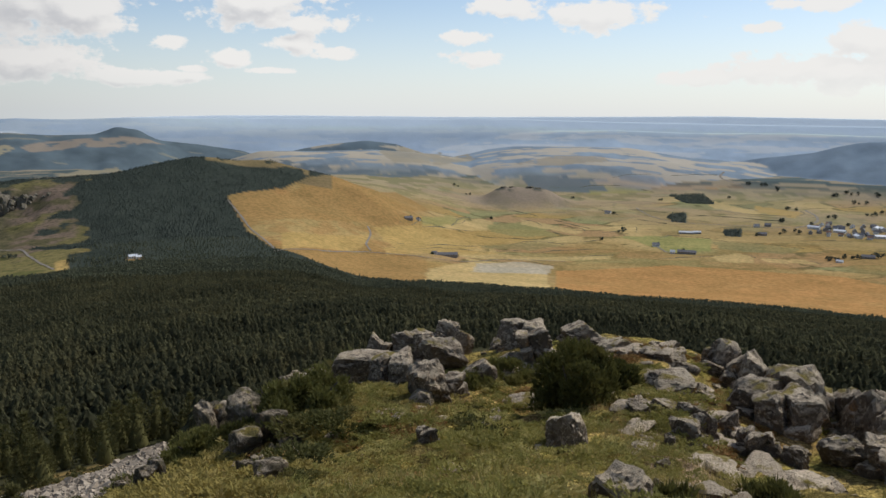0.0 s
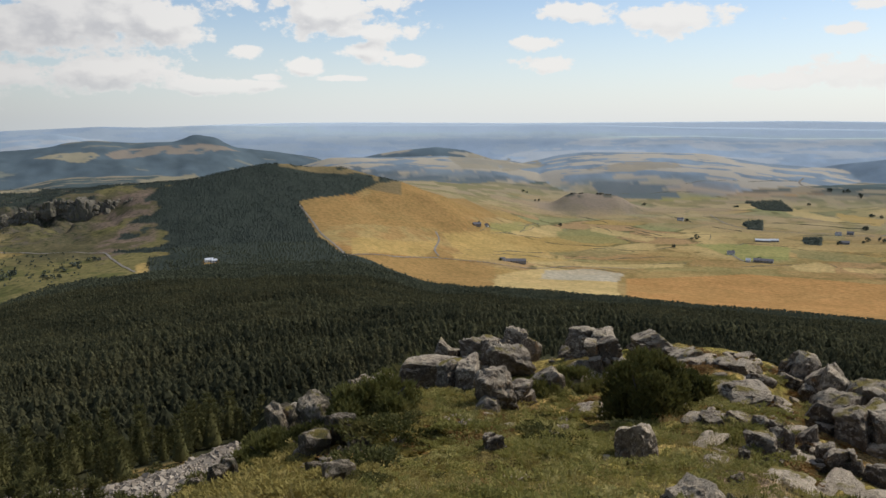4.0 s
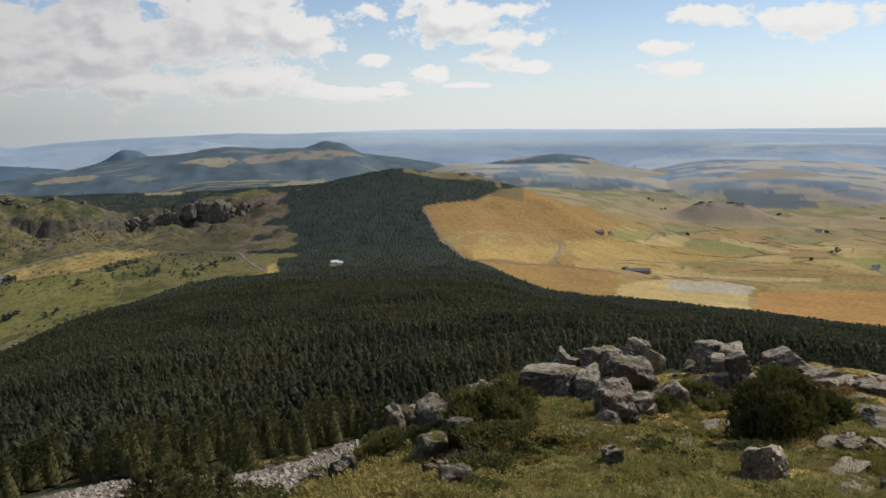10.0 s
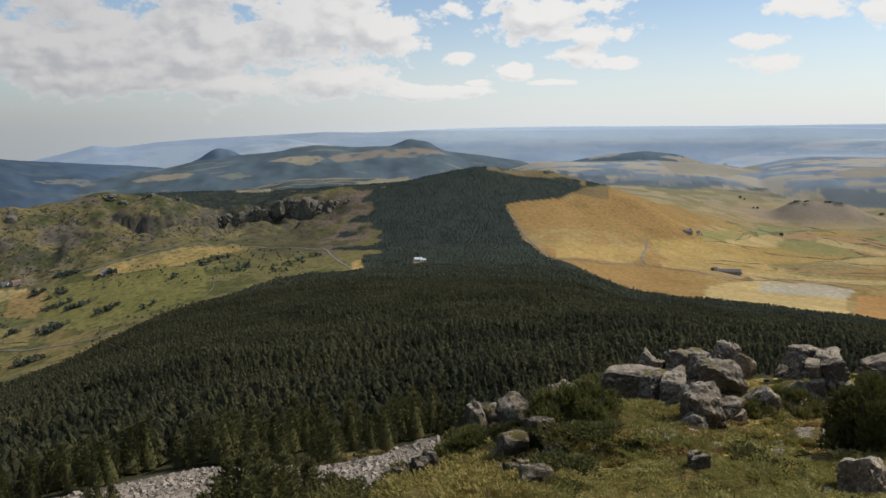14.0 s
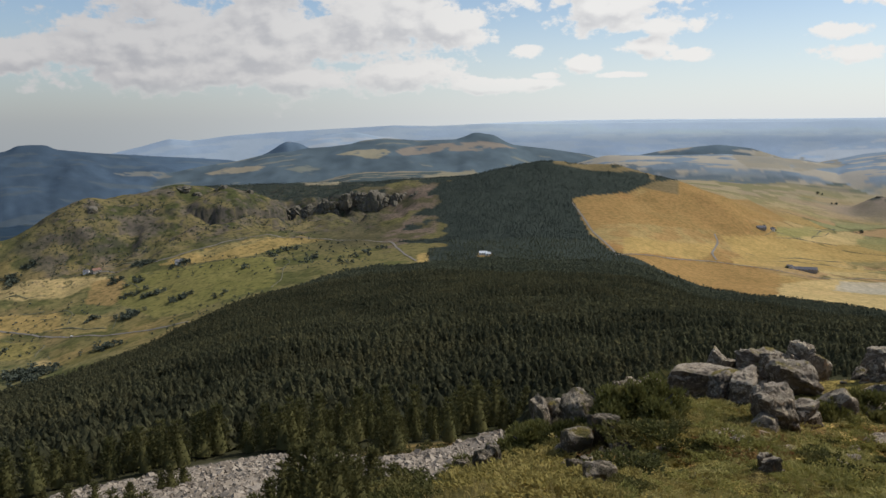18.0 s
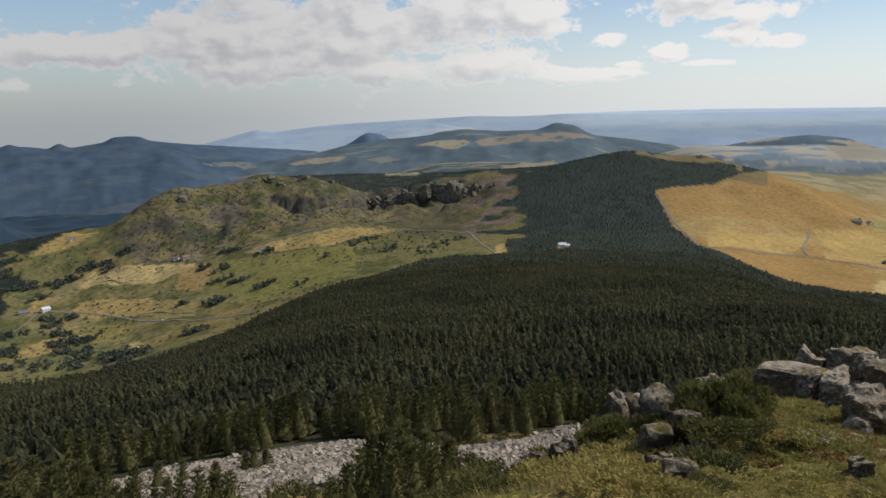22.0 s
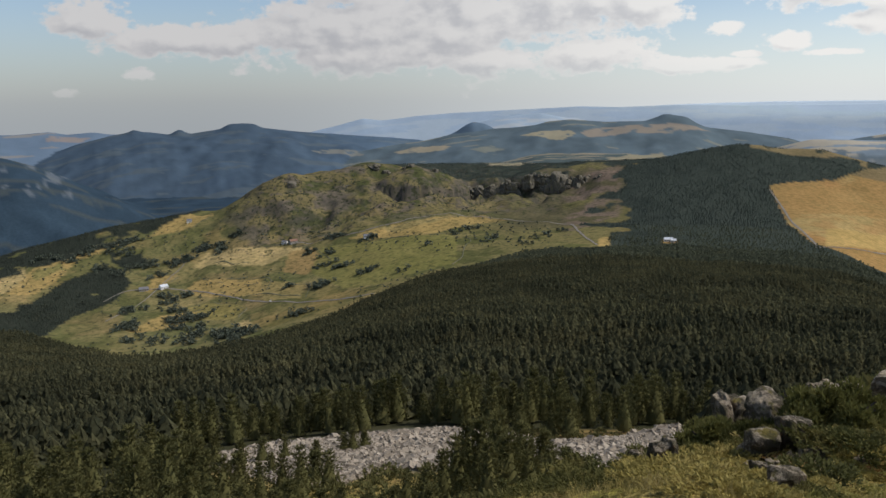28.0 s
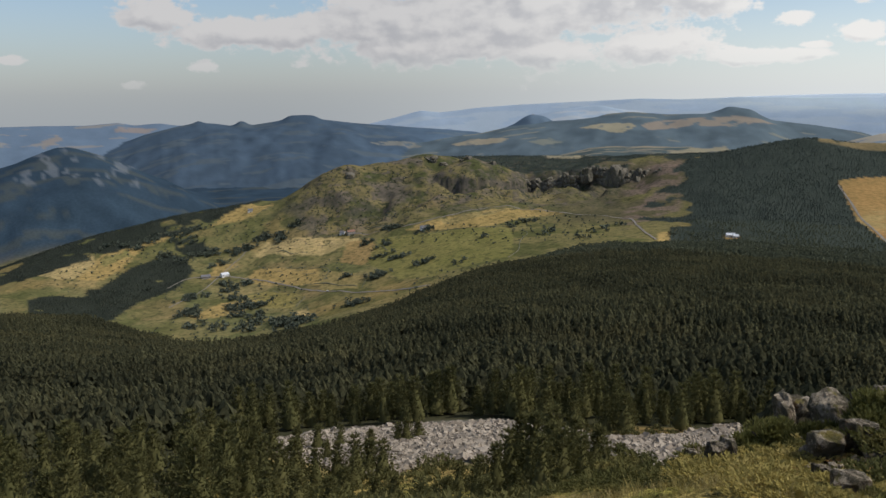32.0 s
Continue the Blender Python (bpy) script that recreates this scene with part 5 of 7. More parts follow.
for az, r, top, wide, tall in ((-4.4, 2990, -5.18, 30, 14), (-5.0, 2985, -5.16, 26, 12), (-6.3, 2980, -5.14, 36, 18), (-6.8, 2975, -5.22, 30, 18), (-7.3, 2965, -5.42, 30, 18), (-7.8, 2955, -5.66, 22, 12)):
    put_crag(az, r, top, wide, tall, "low grey rock outcrop on the plateau's bare knoll", "knoll outcrops")


# ---- heath and shrubs of the summit ----
def sprig_soup(rng, count, place, length, width, blades=2, spread=0.6, single=False):
    """Many small pointed leaves as one list of triangles; place(i) gives a point and the way it grows."""
    v, f = [], []
    for i in range(count):
        p, d = place(i)
        for _ in range(blades):
            w = (d + Vector((rng.gauss(0, spread), rng.gauss(0, spread), rng.gauss(0, spread)))).normalized()
            side = w.cross(Vector((rng.gauss(0, 1), rng.gauss(0, 1), rng.gauss(0, 1)))).normalized()
            ln, wd = length * rng.uniform(0.6, 1.3), width * rng.uniform(0.7, 1.2)
            k = len(v)
            if single:
                v += [p + side * wd, p - side * wd, p + w * ln]
                f.append((k, k + 1, k + 2))
                continue
            mid = p + w * ln * 0.45
            v += [p, mid + side * wd, p + w * ln, mid - side * wd]
            f += [(k, k + 1, k + 2), (k, k + 2, k + 3)]
    return v, f


def soup_mesh(name, v, f, mat):
    me = sheet_mesh(name, np.array([tuple(p) for p in v]), np.array(f))
    me.materials.append(mat)
    return me


JUNIPER = material("juniper_needles", build_needles((0.18, 0.175, 0.046), (0.39, 0.34, 0.098), (0.53, 0.44, 0.17)), 0.85, 0.2, 0.35)
BUSH = material("dwarf_pine_needles", build_needles((0.070, 0.072, 0.020), (0.13, 0.12, 0.034), (0.19, 0.16, 0.05)), 0.85, 0.2, 0.3)
GRASS = material("dry_grass", build_needles((0.24, 0.195, 0.06), (0.42, 0.33, 0.12), (0.56, 0.44, 0.22)), 0.9, 0.2, 0.3)
MOOR_GRASS = material("olive_brown_moor_grass", build_needles((0.22, 0.18, 0.052), (0.40, 0.315, 0.090), (0.50, 0.39, 0.14)), 0.9, 0.2, 0.3)
SPREADING = material("spreading_juniper_needles", build_needles((0.115, 0.115, 0.032), (0.20, 0.185, 0.055), (0.28, 0.245, 0.085)), 0.85, 0.2, 0.3)
RUSTY = material("rusty_bilberry", build_needles((0.24, 0.115, 0.035), (0.42, 0.25, 0.085), (0.36, 0.27, 0.10)), 0.9)


def juniper_mat(seed, mat=JUNIPER, name="juniper_shrub", sprigs=780, high=0.16):
    """A low mat about 1 across: flat sprays of twigs fanning outward in storeys over a domed heart."""
    rng = random.Random(seed)
    boughs = []
    for _ in range(22):
        a, q = rng.uniform(0, 6.283), rng.uniform(0.0, 0.34)
        a2 = a + rng.gauss(0, 0.5)
        boughs.append((Vector((q * math.cos(a), q * math.sin(a), high * (1 - 1.6 * q) * rng.uniform(0.45, 1.0))), Vector((math.cos(a2), math.sin(a2), rng.uniform(-0.15, 0.25))), rng.uniform(0.16, 0.34)))

    def place(_):
        p, d, ln = rng.choice(boughs)
        t = rng.random()
        side = Vector((-d.y, d.x, 0)) * rng.gauss(0, 0.07) * (1.2 - t)
        return p + d * (ln * t) + side + Vector((0, 0, rng.uniform(-0.012, 0.012) - 0.03 * t)), d * 0.7 + Vector((side.x * 6, side.y * 6, 0.55))

    return soup_mesh(name, *sprig_soup(rng, sprigs, place, 0.038, 0.0105, 2, 0.5, True), mat)


MATS = [juniper_mat(300 + k, sprigs=1150, high=0.15) for k in range(6)]
MOOR_MATS = [juniper_mat(360 + k, MOOR_GRASS, "grass_tussock", 1000, 0.11) for k in range(3)]
DARK_MATS = [juniper_mat(340 + k, BUSH, "juniper_shrub", 1300, 0.20) for k in range(3)]
RUST_MATS = [juniper_mat(320 + k, RUSTY, "bilberry_patch", 1000, 0.09) for k in range(3)]
mat_rng = random.Random(9)


def lay_mats(count, az0, az1, r0, r1, meshes, name, label, category, group, lo=0.6, hi=1.5):
    for _ in range(count):
        az, r = mat_rng.uniform(az0, az1), math.sqrt(mat_rng.uniform(r0 * r0, r1 * r1))
        x, y = spot(az, r)
        ob = new(name, mat_rng.choice(meshes))
        s = mat_rng.uniform(lo, hi)
        ob.scale = (s, s * mat_rng.uniform(0.7, 1.2), s * mat_rng.uniform(0.6, 1.0))
        ob.location = (x, y, foot_at(x, y) - 0.01)
        ob.rotation_euler = (0, 0, mat_rng.uniform(0, 6.3))
        tagged(ob, label, category, group)


lay_mats(105, -19, 6, 3.6, 13, MATS, "juniper_shrub", "low olive green creeping juniper mat on the heath", "juniper", "juniper mats", 0.5, 1.15)
lay_mats(44, 5, 20, 3.6, 12, MATS, "juniper_shrub", "low olive green creeping juniper mat on the heath", "juniper", "juniper mats", 0.4, 0.8)
lay_mats(80, 3, 22, 4.0, 13, MOOR_MATS, "grass_tussock", "low olive-brown moor grass tussock on the heath", "grass", "moor grass tussocks", 0.6, 1.3)
lay_mats(46, 0, 10, 8.5, 14, MOOR_MATS, "grass_tussock", "low olive-brown moor grass tussock on the heath", "grass", "moor grass tussocks", 0.6, 1.2)
lay_mats(22, -12, 12, 8, 14, DARK_MATS, "juniper_shrub", "dark green juniper clump darkening the heath", "juniper", "juniper mats", 0.4, 0.9)
lay_mats(30, -34, -12, 5, 16, MATS, "juniper_shrub", "low olive green creeping juniper between the rocks", "juniper", "juniper mats", 0.4, 0.8)
# juniper whose dark needles also stand in for shade on this slope
lay_mats(46, 7, 34, 7, 17, DARK_MATS, "juniper_shrub", "low dark juniper on the slope above the scree", "juniper", "juniper mats", 0.7, 1.6)
lay_mats(80, -24, -11, 8.8, 16, RUST_MATS, "bilberry_patch", "rusty orange bilberry patch between stones", "bilberry", "rusty patches", 0.35, 0.8)
lay_mats(16, -8, 18, 7, 14, RUST_MATS, "bilberry_patch", "brown bilberry patch in the heath", "bilberry", "rusty patches", 0.4, 0.9)
# extra dark clumps added in place of the shade over this heath
lay_mats(24, 2, 20, 5.5, 12.5, DARK_MATS, "juniper_shrub", "dark green juniper clump darkening the heath", "juniper", "juniper mats", 0.35, 0.8)
lay_mats(26, 0, 20, 6, 13, RUST_MATS, "bilberry_patch", "brown bilberry patch in the heath", "bilberry", "rusty patches", 0.35, 0.8)


def make_grass():
    rng = np.random.default_rng(21)
    n = 17000
    az = rng.uniform(-34, 34, n)
    r = np.sqrt(rng.uniform(3.2**2, 17.0**2, n))
    x, y = spot(az, r)
    keep = fbm(x, y, 1.6, 3, 141) > 0.30
    x, y, r = x[keep], y[keep], r[keep]
    z = height(x, y)
    vs, fs = [], []
    for b in range(6):
        a = rng.uniform(0, 6.283, len(x))
        h = rng.uniform(0.02, 0.07, len(x)) * (0.5 + 2.6 * step(0.45, 0.75, fbm(x, y, 2.2, 3, 143)))
        lean = rng.uniform(0.2, 0.9, len(x)) * h
        dx, dy = np.cos(a), np.sin(a)
        ox, oy = x + rng.normal(0, 0.035, len(x)), y + rng.normal(0, 0.035, len(x))
        w = 0.0035
        p0 = np.stack([ox - dy * w, oy + dx * w, z - 0.01], 1)
        p1 = np.stack([ox + dy * w, oy - dx * w, z - 0.01], 1)
        p2 = np.stack([ox + dx * lean, oy + dy * lean, z + h], 1)
        k = np.arange(len(x)) * 3 + sum(len(q) for q in vs)
        vs.append(np.stack([p0, p1, p2], 1).reshape(-1, 3))
        fs.append(np.stack([k, k + 1, k + 2], 1))
    me = sheet_mesh("grass", np.concatenate(vs), np.concatenate(fs))
    me.materials.append(GRASS)
    tagged(new("grass", me), "short dry yellow-green grass on the summit heath", "grass", kind="stuff")


make_grass()


def dwarf_pine(seed, wide, tall, shoots, label, az, r, mat=BUSH):
    """A dense rounded bush: woody stems and a crown of upright needle shoots."""
    rng = random.Random(seed)
    x, y = spot(az, r)
    base = new("dwarf_pine")
    base.location = (x, y, foot_at(x, y) - 0.03)
    tagged(base, label, "bush")
    bm = bmesh.new()
    for k in range(7):
        a = rng.uniform(0, 6.283)
        tip = Vector((math.cos(a) * wide * 0.32, math.sin(a) * wide * 0.32, tall * rng.uniform(0.4, 0.7)))
        m = Vector((0, 0, 1)).rotation_difference(tip.normalized()).to_matrix().to_4x4()
        bmesh.ops.create_cone(bm, segments=6, radius1=0.035, radius2=0.012, depth=tip.length, matrix=Matrix.Translation(tip / 2) @ m)
    part("stem", bm, BARK, base)
    lobes = []
    for _ in range(30):
        a, q = rng.uniform(0, 6.283), math.sqrt(rng.random()) * 0.78
        lobes.append(Vector((math.cos(a) * wide * 0.5 * q, math.sin(a) * wide * 0.5 * q, tall * rng.uniform(0.15, 0.80) * (1.1 - q * 0.75))))

    def place(_):
        c = rng.choice(lobes)
        d = Vector((rng.gauss(0, 1), rng.gauss(0, 1), rng.gauss(0.35, 1))).normalized()
        q = rng.random() ** 0.4
        p = c + Vector((d.x * wide * 0.13, d.y * wide * 0.13, d.z * tall * 0.22)) * q
        p.z = max(p.z, 0.02)
        return p, (d * 0.5 + Vector((0, 0, 0.9))).normalized()

    part("crown", soup_mesh("crown", *sprig_soup(rng, shoots, place, 0.085, 0.011, 4, 0.35), mat), mat, base)
    return base


dwarf_pine(1, 1.35, 1.2, 4600, "rounded dark green dwarf pine bush among the crest rocks", -10.0, 11.0)
dwarf_pine(2, 0.75, 0.5, 1200, "small olive dwarf pine bush beside the larger one", -13.2, 11.6)
dwarf_pine(3, 1.5, 0.85, 3600, "spreading olive juniper bush against the mossy rocks", 10.2, 11.2, SPREADING)
dwarf_pine(4, 1.2, 0.65, 2300, "spreading low juniper bush on the edge above the scree", 17.9, 11.9, SPREADING)
dwarf_pine(5, 0.7, 0.35, 900, "dark low pine bush on the slope edge", 15.6, 10.9)
dwarf_pine(6, 0.8, 0.35, 900, "dark low pine bush on the slope edge", 23.5, 12.6)

dwarf_pine(20, 1.3, 0.5, 1430, "spreading juniper bush between the mossy rocks", 10.1, 12.4)
dwarf_pine(21, 0.9, 0.4, 990, "spreading juniper bush between the mossy rocks", 8.4, 12.8)
dwarf_pine(22, 1.3, 0.55, 2000, "low olive juniper bush hanging over the slope edge", 17.2, 11.2, SPREADING)
dwarf_pine(23, 1, 0.42, 1100, "low dark juniper bush hanging over the slope edge", 14.6, 10.8)
dwarf_pine(24, 1, 0.35, 1100, "low dark juniper bush hanging over the slope edge", 19.4, 11.6)
dwarf_pine(25, 0.42, 0.22, 462, "small dark juniper bush beside the path slabs", -17.5, 5.6)
dwarf_pine(26, 0.5, 0.22, 550, "small dark juniper bush beside the path slabs", -23.8, 6.6)
dwarf_pine(27, 0.9, 0.35, 990, "low olive juniper cushion on the crest", -2.5, 13.2, SPREADING)
dwarf_pine(28, 1.2, 0.5, 1500, "mossy olive juniper mound between the crest rocks", -4.6, 13.9, SPREADING)
dwarf_pine(29, 0.8, 0.4, 900, "olive juniper tuft between the crest rocks", -1.9, 13.6, SPREADING)

# rubble at the foot of the mossy rocks and along the crest
rubble_rng = random.Random(37)
for az, r, spread, count in ((11.4, 9.2, 0.45, 14), (12.6, 9.0, 0.3, 6), (14.6, 8.3, 0.25, 5), (2.6, 10.2, 0.4, 9), (1.2, 11.0, 0.35, 7), (22.0, 9.0, 0.6, 8), (-15.5, 12.2, 1.0, 12), (-17.5, 9.2, 0.8, 12), (-12.5, 14.8, 0.8, 8)):
    for _ in range(count):
        x, y = spot(az, r)
        x, y = x + rubble_rng.gauss(0, spread * 0.6), y + rubble_rng.gauss(0, spread * 0.6)
        w = rubble_rng.uniform(0.07, 0.2)
        ob = rock_thing("stone", rubble_rng.choice(STONES))
        ob.scale = (w * rubble_rng.uniform(0.9, 1.5), w, w * rubble_rng.uniform(0.4, 0.8))
        ob.location = (x, y, foot_at(x, y) + w * 0.12)
        ob.rotation_euler = (rubble_rng.uniform(-0.3, 0.3), rubble_rng.uniform(-0.3, 0.3), rubble_rng.uniform(0, 6.3))
        tagged(ob, "broken pale grey stone in the rubble between rocks", "stone", "rubble stones")

# loose stones on the heath
stone_rng = random.Random(31)
for _ in range(150):
    az, r = stone_rng.uniform(-33, 24), math.sqrt(stone_rng.uniform(4.0**2, 16.5**2))
    if az > -12 and stone_rng.random() < 0.45:
        az = stone_rng.uniform(-31, -12)
    x, y = spot(az, r)
    if _ > 115:
        az, r = stone_rng.uniform(-24, 9), stone_rng.uniform(11.5, 16)
        x, y = spot(az, r)
    s = stone_rng.uniform(0.07, 0.30) * (1.25 if az < -12 else 0.8) * (1.3 if _ > 115 else 1.0)
    ob = rock_thing("stone", stone_rng.choice(STONES))
    ob.scale = (s * stone_rng.uniform(0.9, 1.5), s, s * stone_rng.uniform(0.5, 0.85))
    ob.location = (x, y, foot_at(x, y) + s * 0.08)
    ob.rotation_euler = (stone_rng.uniform(-0.3, 0.3), stone_rng.uniform(-0.3, 0.3), stone_rng.uniform(0, 6.3))
    tagged(ob, "small grey lichen-spotted stone on the heath", "stone", "loose stones")


# ---- pines beside the scree ----
def pine_meshes(seed, levels, boughs, thin):
    rng = random.Random(seed)
    bm = bmesh.new()
    bmesh.ops.create_cone(bm, segments=7, radius1=0.030, radius2=0.006, depth=0.92, matrix=Matrix.Translation((0, 0, 0.44)))
    trunk = bpy.data.meshes.new("trunk")
    bm.to_mesh(trunk)
    bm.free()
    trunk.materials.append(BARK)
    tufts = []
    for k in range(levels):
        t = 0.10 + 0.88 * (k + 0.5) / levels
        reach = (0.40 * (1 - t) ** 0.8 + 0.035) * rng.uniform(0.8, 1.12)
        for b in range(boughs):
            a = 6.283 * (b + rng.uniform(-0.35, 0.35)) / boughs + k * 2.4
            long = reach * rng.uniform(0.65, 1.2)
            for j in range(3):
                q = (j + 0.9) / 3
                p = Vector((math.cos(a) * long * q, math.sin(a) * long * q, t + 0.05 * q * q * 1.2 - 0.03 * q + rng.uniform(-0.012, 0.012)))
                tufts.append((p, Vector((math.cos(a), math.sin(a), 0.75)).normalized()))
    v, f = sprig_soup(rng, len(tufts), lambda i: tufts[i], 0.085, 0.013 * thin, 6, 0.5, True)
    k = len(v)
    v.append(Vector((0, 0, 0.9)))
    for s in range(6):
        v.append(Vector((0.22 * math.cos(s * 1.047), 0.22 * math.sin(s * 1.047), 0.10)))
        f.append((k, k + 1 + s, k + 1 + (s + 1) % 6))
    return trunk, soup_mesh("crown", v, f, NEEDLES)


PINES = [pine_meshes(400 + k, 9 + k % 3, 7, 1.0 + 0.12 * (k % 3)) for k in range(5)]
pine_rng = random.Random(41)


def plant_pine(az, r, tall, label, group):
    x, y = spot(az, r)
    trunk, crown = pine_rng.choice(PINES)
    base = new("pine_tree")
    base.location = (x, y, foot_at(x, y) - 0.08)
    w = (0.55 * tall + 1.25) * pine_rng.uniform(0.75, 1.05)
    base.scale = (w, w, tall)
    base.rotation_euler = (pine_rng.gauss(0, 0.03), pine_rng.gauss(0, 0.03), pine_rng.uniform(0, 6.3))
    tagged(base, label, "pine tree", group)
    part("trunk", trunk, BARK, base)
    part("crown", crown, NEEDLES, base)


def grow_pines():
    rng = np.random.default_rng(43)
    # dense edge of the wood behind the scree
    x, y = scatter(57, 72, 18, 57, lambda r: 2.4, rng)
    for a, r in zip(*polar(x, y)):
        if r < np.interp(a, (18, 20.5, 22.6, 24.7, 29.5, 33, 38, 57), (66, 69, 64, 60, 58, 63, 66, 65)):
            continue
        plant_pine(float(a), float(r), pine_rng.uniform(2.2, 5.0), "dark green mountain pine at the edge of the scree", "pines behind the scree")
    # downhill side, below the summit
    x, y = scatter(33, 62, 57, 75, lambda r: 2.6 + (r - 30) * 0.012, rng)
    for a, r in zip(*polar(x, y)):
        plant_pine(float(a), float(r), pine_rng.uniform(1.8, 4.0), "dark green mountain pine on the steep slope", "pines on the slope")
    # single pines in front of and inside the stone field
    for a, r, h in ((28.4, 36, 2.0), (30.2, 38, 2.8), (31.8, 36, 3.3), (33.2, 39, 4.1), (34.6, 37, 3.9), (35.8, 40, 3.6), (36.6, 38, 3.0), (29.4, 33, 2.3), (32.5, 33, 3.1), (34.2, 32, 2.9), (31.0, 34, 2.6),
                    (33.6, 35, 3.4), (37.5, 36, 2.5), (39.0, 34, 2.0), (40.6, 35, 1.7), (27.4, 33, 1.7), (26.4, 31, 1.2), (46.4, 41, 2.3), (47.4, 43, 2.2), (48.4, 40, 2.8)):
        plant_pine(a, r, h, "bushy green mountain pine in front of the stone field", "pines by the stone field")
    for a, r, h in ((50.0, 40, 2.4), (51.5, 39, 2.2), (53.0, 41, 2.6), (54.2, 38, 2.8), (55.4, 42, 3.0), (56.5, 37, 2.4), (44.5, 56, 1.9), (43.6, 57, 1.5), (45.2, 56, 1.6), (49.6, 55, 1.8),
                    (51.3, 54, 2.0), (52.8, 53, 2.2), (54.6, 55, 2.6), (55.8, 52, 2.6), (50.6, 49, 1.5), (47.3, 53, 1.6), (56.8, 47, 2.8), (56.0, 46, 2.6), (48.6, 37, 1.8), (49.5, 35, 1.6)):
        plant_pine(a, r, h, "low bushy mountain pine growing in the stone field", "pines by the stone field")
    for a, r, h in ((41.5, 31, 1.2), (43.5, 30, 1.1), (45.5, 31, 1.2), (47.0, 30, 1.3), (50.5, 30, 1.5), (53.0, 31, 1.7), (55.5, 30, 1.6), (58.0, 30, 1.8), (60.5, 31, 1.8), (63.0, 29, 1.6), (66.0, 30, 1.8),
                    (69.0, 29, 1.6), (72.0, 30, 1.6), (38.5, 30, 1.3), (36.0, 29, 1.6)):
        plant_pine(a, r, h, "young bushy mountain pine below the summit", "pines by the stone field")


grow_pines()


# low scrub on the slope between the summit and the stone field
def make_scrub():
    rng = np.random.default_rng(47)
    pr = random.Random(47)
    kinds = []
    for k in range(5):
        def place(_):
            a, q = pr.uniform(0, 6.283), math.sqrt(pr.random())
            return Vector((0.5 * q * math.cos(a), 0.5 * q * math.sin(a), 0.5 * (1 - q * q) * pr.uniform(0.4, 1.0))), Vector((math.cos(a) * q, math.sin(a) * q, 0.9))
        v, f = sprig_soup(pr, 45, place, 0.22, 0.055, 2, 0.5, True)
        kinds.append((np.array([tuple(p) for p in v]), np.array(f)))
    x, y = scatter(15.5, 62, 8, 77, lambda r: 0.8 + r * 0.012, rng)
    keep = (scree_mask(x, y) < 0.5) & (fbm(x, y, 5, 3, 151) > 0.36)
    x, y = x[keep], y[keep]
    h = rng.uniform(0.5, 1.5, len(x))
    ob = plant_stuff("scrub", "low dark juniper and bilberry scrub on the steep slope", np.stack([x, y, height(x, y) - 0.05], 1), h, kinds, NEEDLES, rng)
    tagged(ob, category="scrub")


make_scrub()


# ---- stone field ----
def pebble(rng, size):
    """An angular six-sided block with skewed corners."""
    v = np.array([(x * rng.uniform(0.6, 1.05), y * rng.uniform(0.6, 1.05), z * rng.uniform(0.7, 1.05)) for x in (-0.5, 0.5) for y in (-0.5, 0.5) for z in (-0.5, 0.5)])
    f = np.array([(0, 1, 3, 2), (4, 6, 7, 5), (0, 4, 5, 1), (2, 3, 7, 6), (0, 2, 6, 4), (1, 5, 7, 3)])
    return v * np.array(size), f


def make_scree():
    pr, rng = random.Random(51), np.random.default_rng(51)
    kinds = [pebble(pr, (pr.uniform(0.9, 1.4), pr.uniform(0.7, 1.0), pr.uniform(0.45, 0.7))) for _ in range(8)]
    x, y = scatter(36, 70, 19, 57, lambda r: 0.25, rng)
    keep = scree_mask(x, y) > 0.5
    x, y = x[keep], y[keep]
    z = height(x, y)
    scree = tagged(new("scree"), "field of pale grey angular stones on the slope", "scree", kind="structure")
    az, r = polar(x, y)
    pick = set(np.where((az > 21) & (az < 27) & (r < 60))[0][::3][:280].tolist())
    meshes = []
    for v, f in kinds:
        me = sheet_mesh("stone", v, f, True)
        me.materials.append(SCREE_STONE)
        meshes.append(me)
    vs, fs, base = [], [], 0
    for i in range(len(x)):
        s = pr.uniform(0.22, 0.46) * (1.7 if pr.random() < 0.06 else 1.0)
        k = pr.randrange(8)
        turn = Euler((pr.uniform(-0.7, 0.7), pr.uniform(-0.7, 0.7), pr.uniform(0, 6.3)))
        at = (x[i], y[i], z[i] + 0.05 + pr.uniform(-0.08, 0.16))
        if i in pick:
            ob = new("stone", meshes[k])
            ob.parent = scree
            ob.location, ob.rotation_euler, ob.scale = at, turn, (s, s, s)
        else:
            v, f = kinds[k]
            vs.append(v @ (np.array(turn.to_matrix()).T * s) + np.array(at))
            fs.append(f + base)
            base += len(v)
    me = sheet_mesh("stones", np.concatenate(vs), np.concatenate(fs), True)
    me.materials.append(SCREE)
    rest = tagged(new("stones", me), kind="stuff")
    rest.parent = scree


def build_scree_stone(n):
    v = chance(n)
    c = n.mix(v, (0.22, 0.178, 0.130, 1), (0.45, 0.372, 0.280, 1))
    g = n.noise(where(n), 6.0, 4.0)
    return n.mix(1.0, c, n.mix(g, (0.75, 0.75, 0.75, 1), (1.25, 1.25, 1.25, 1)), "MULTIPLY"), g, 0.03


SCREE_STONE = material("pale_scree_stone", build_scree_stone, 0.92)
make_scree()


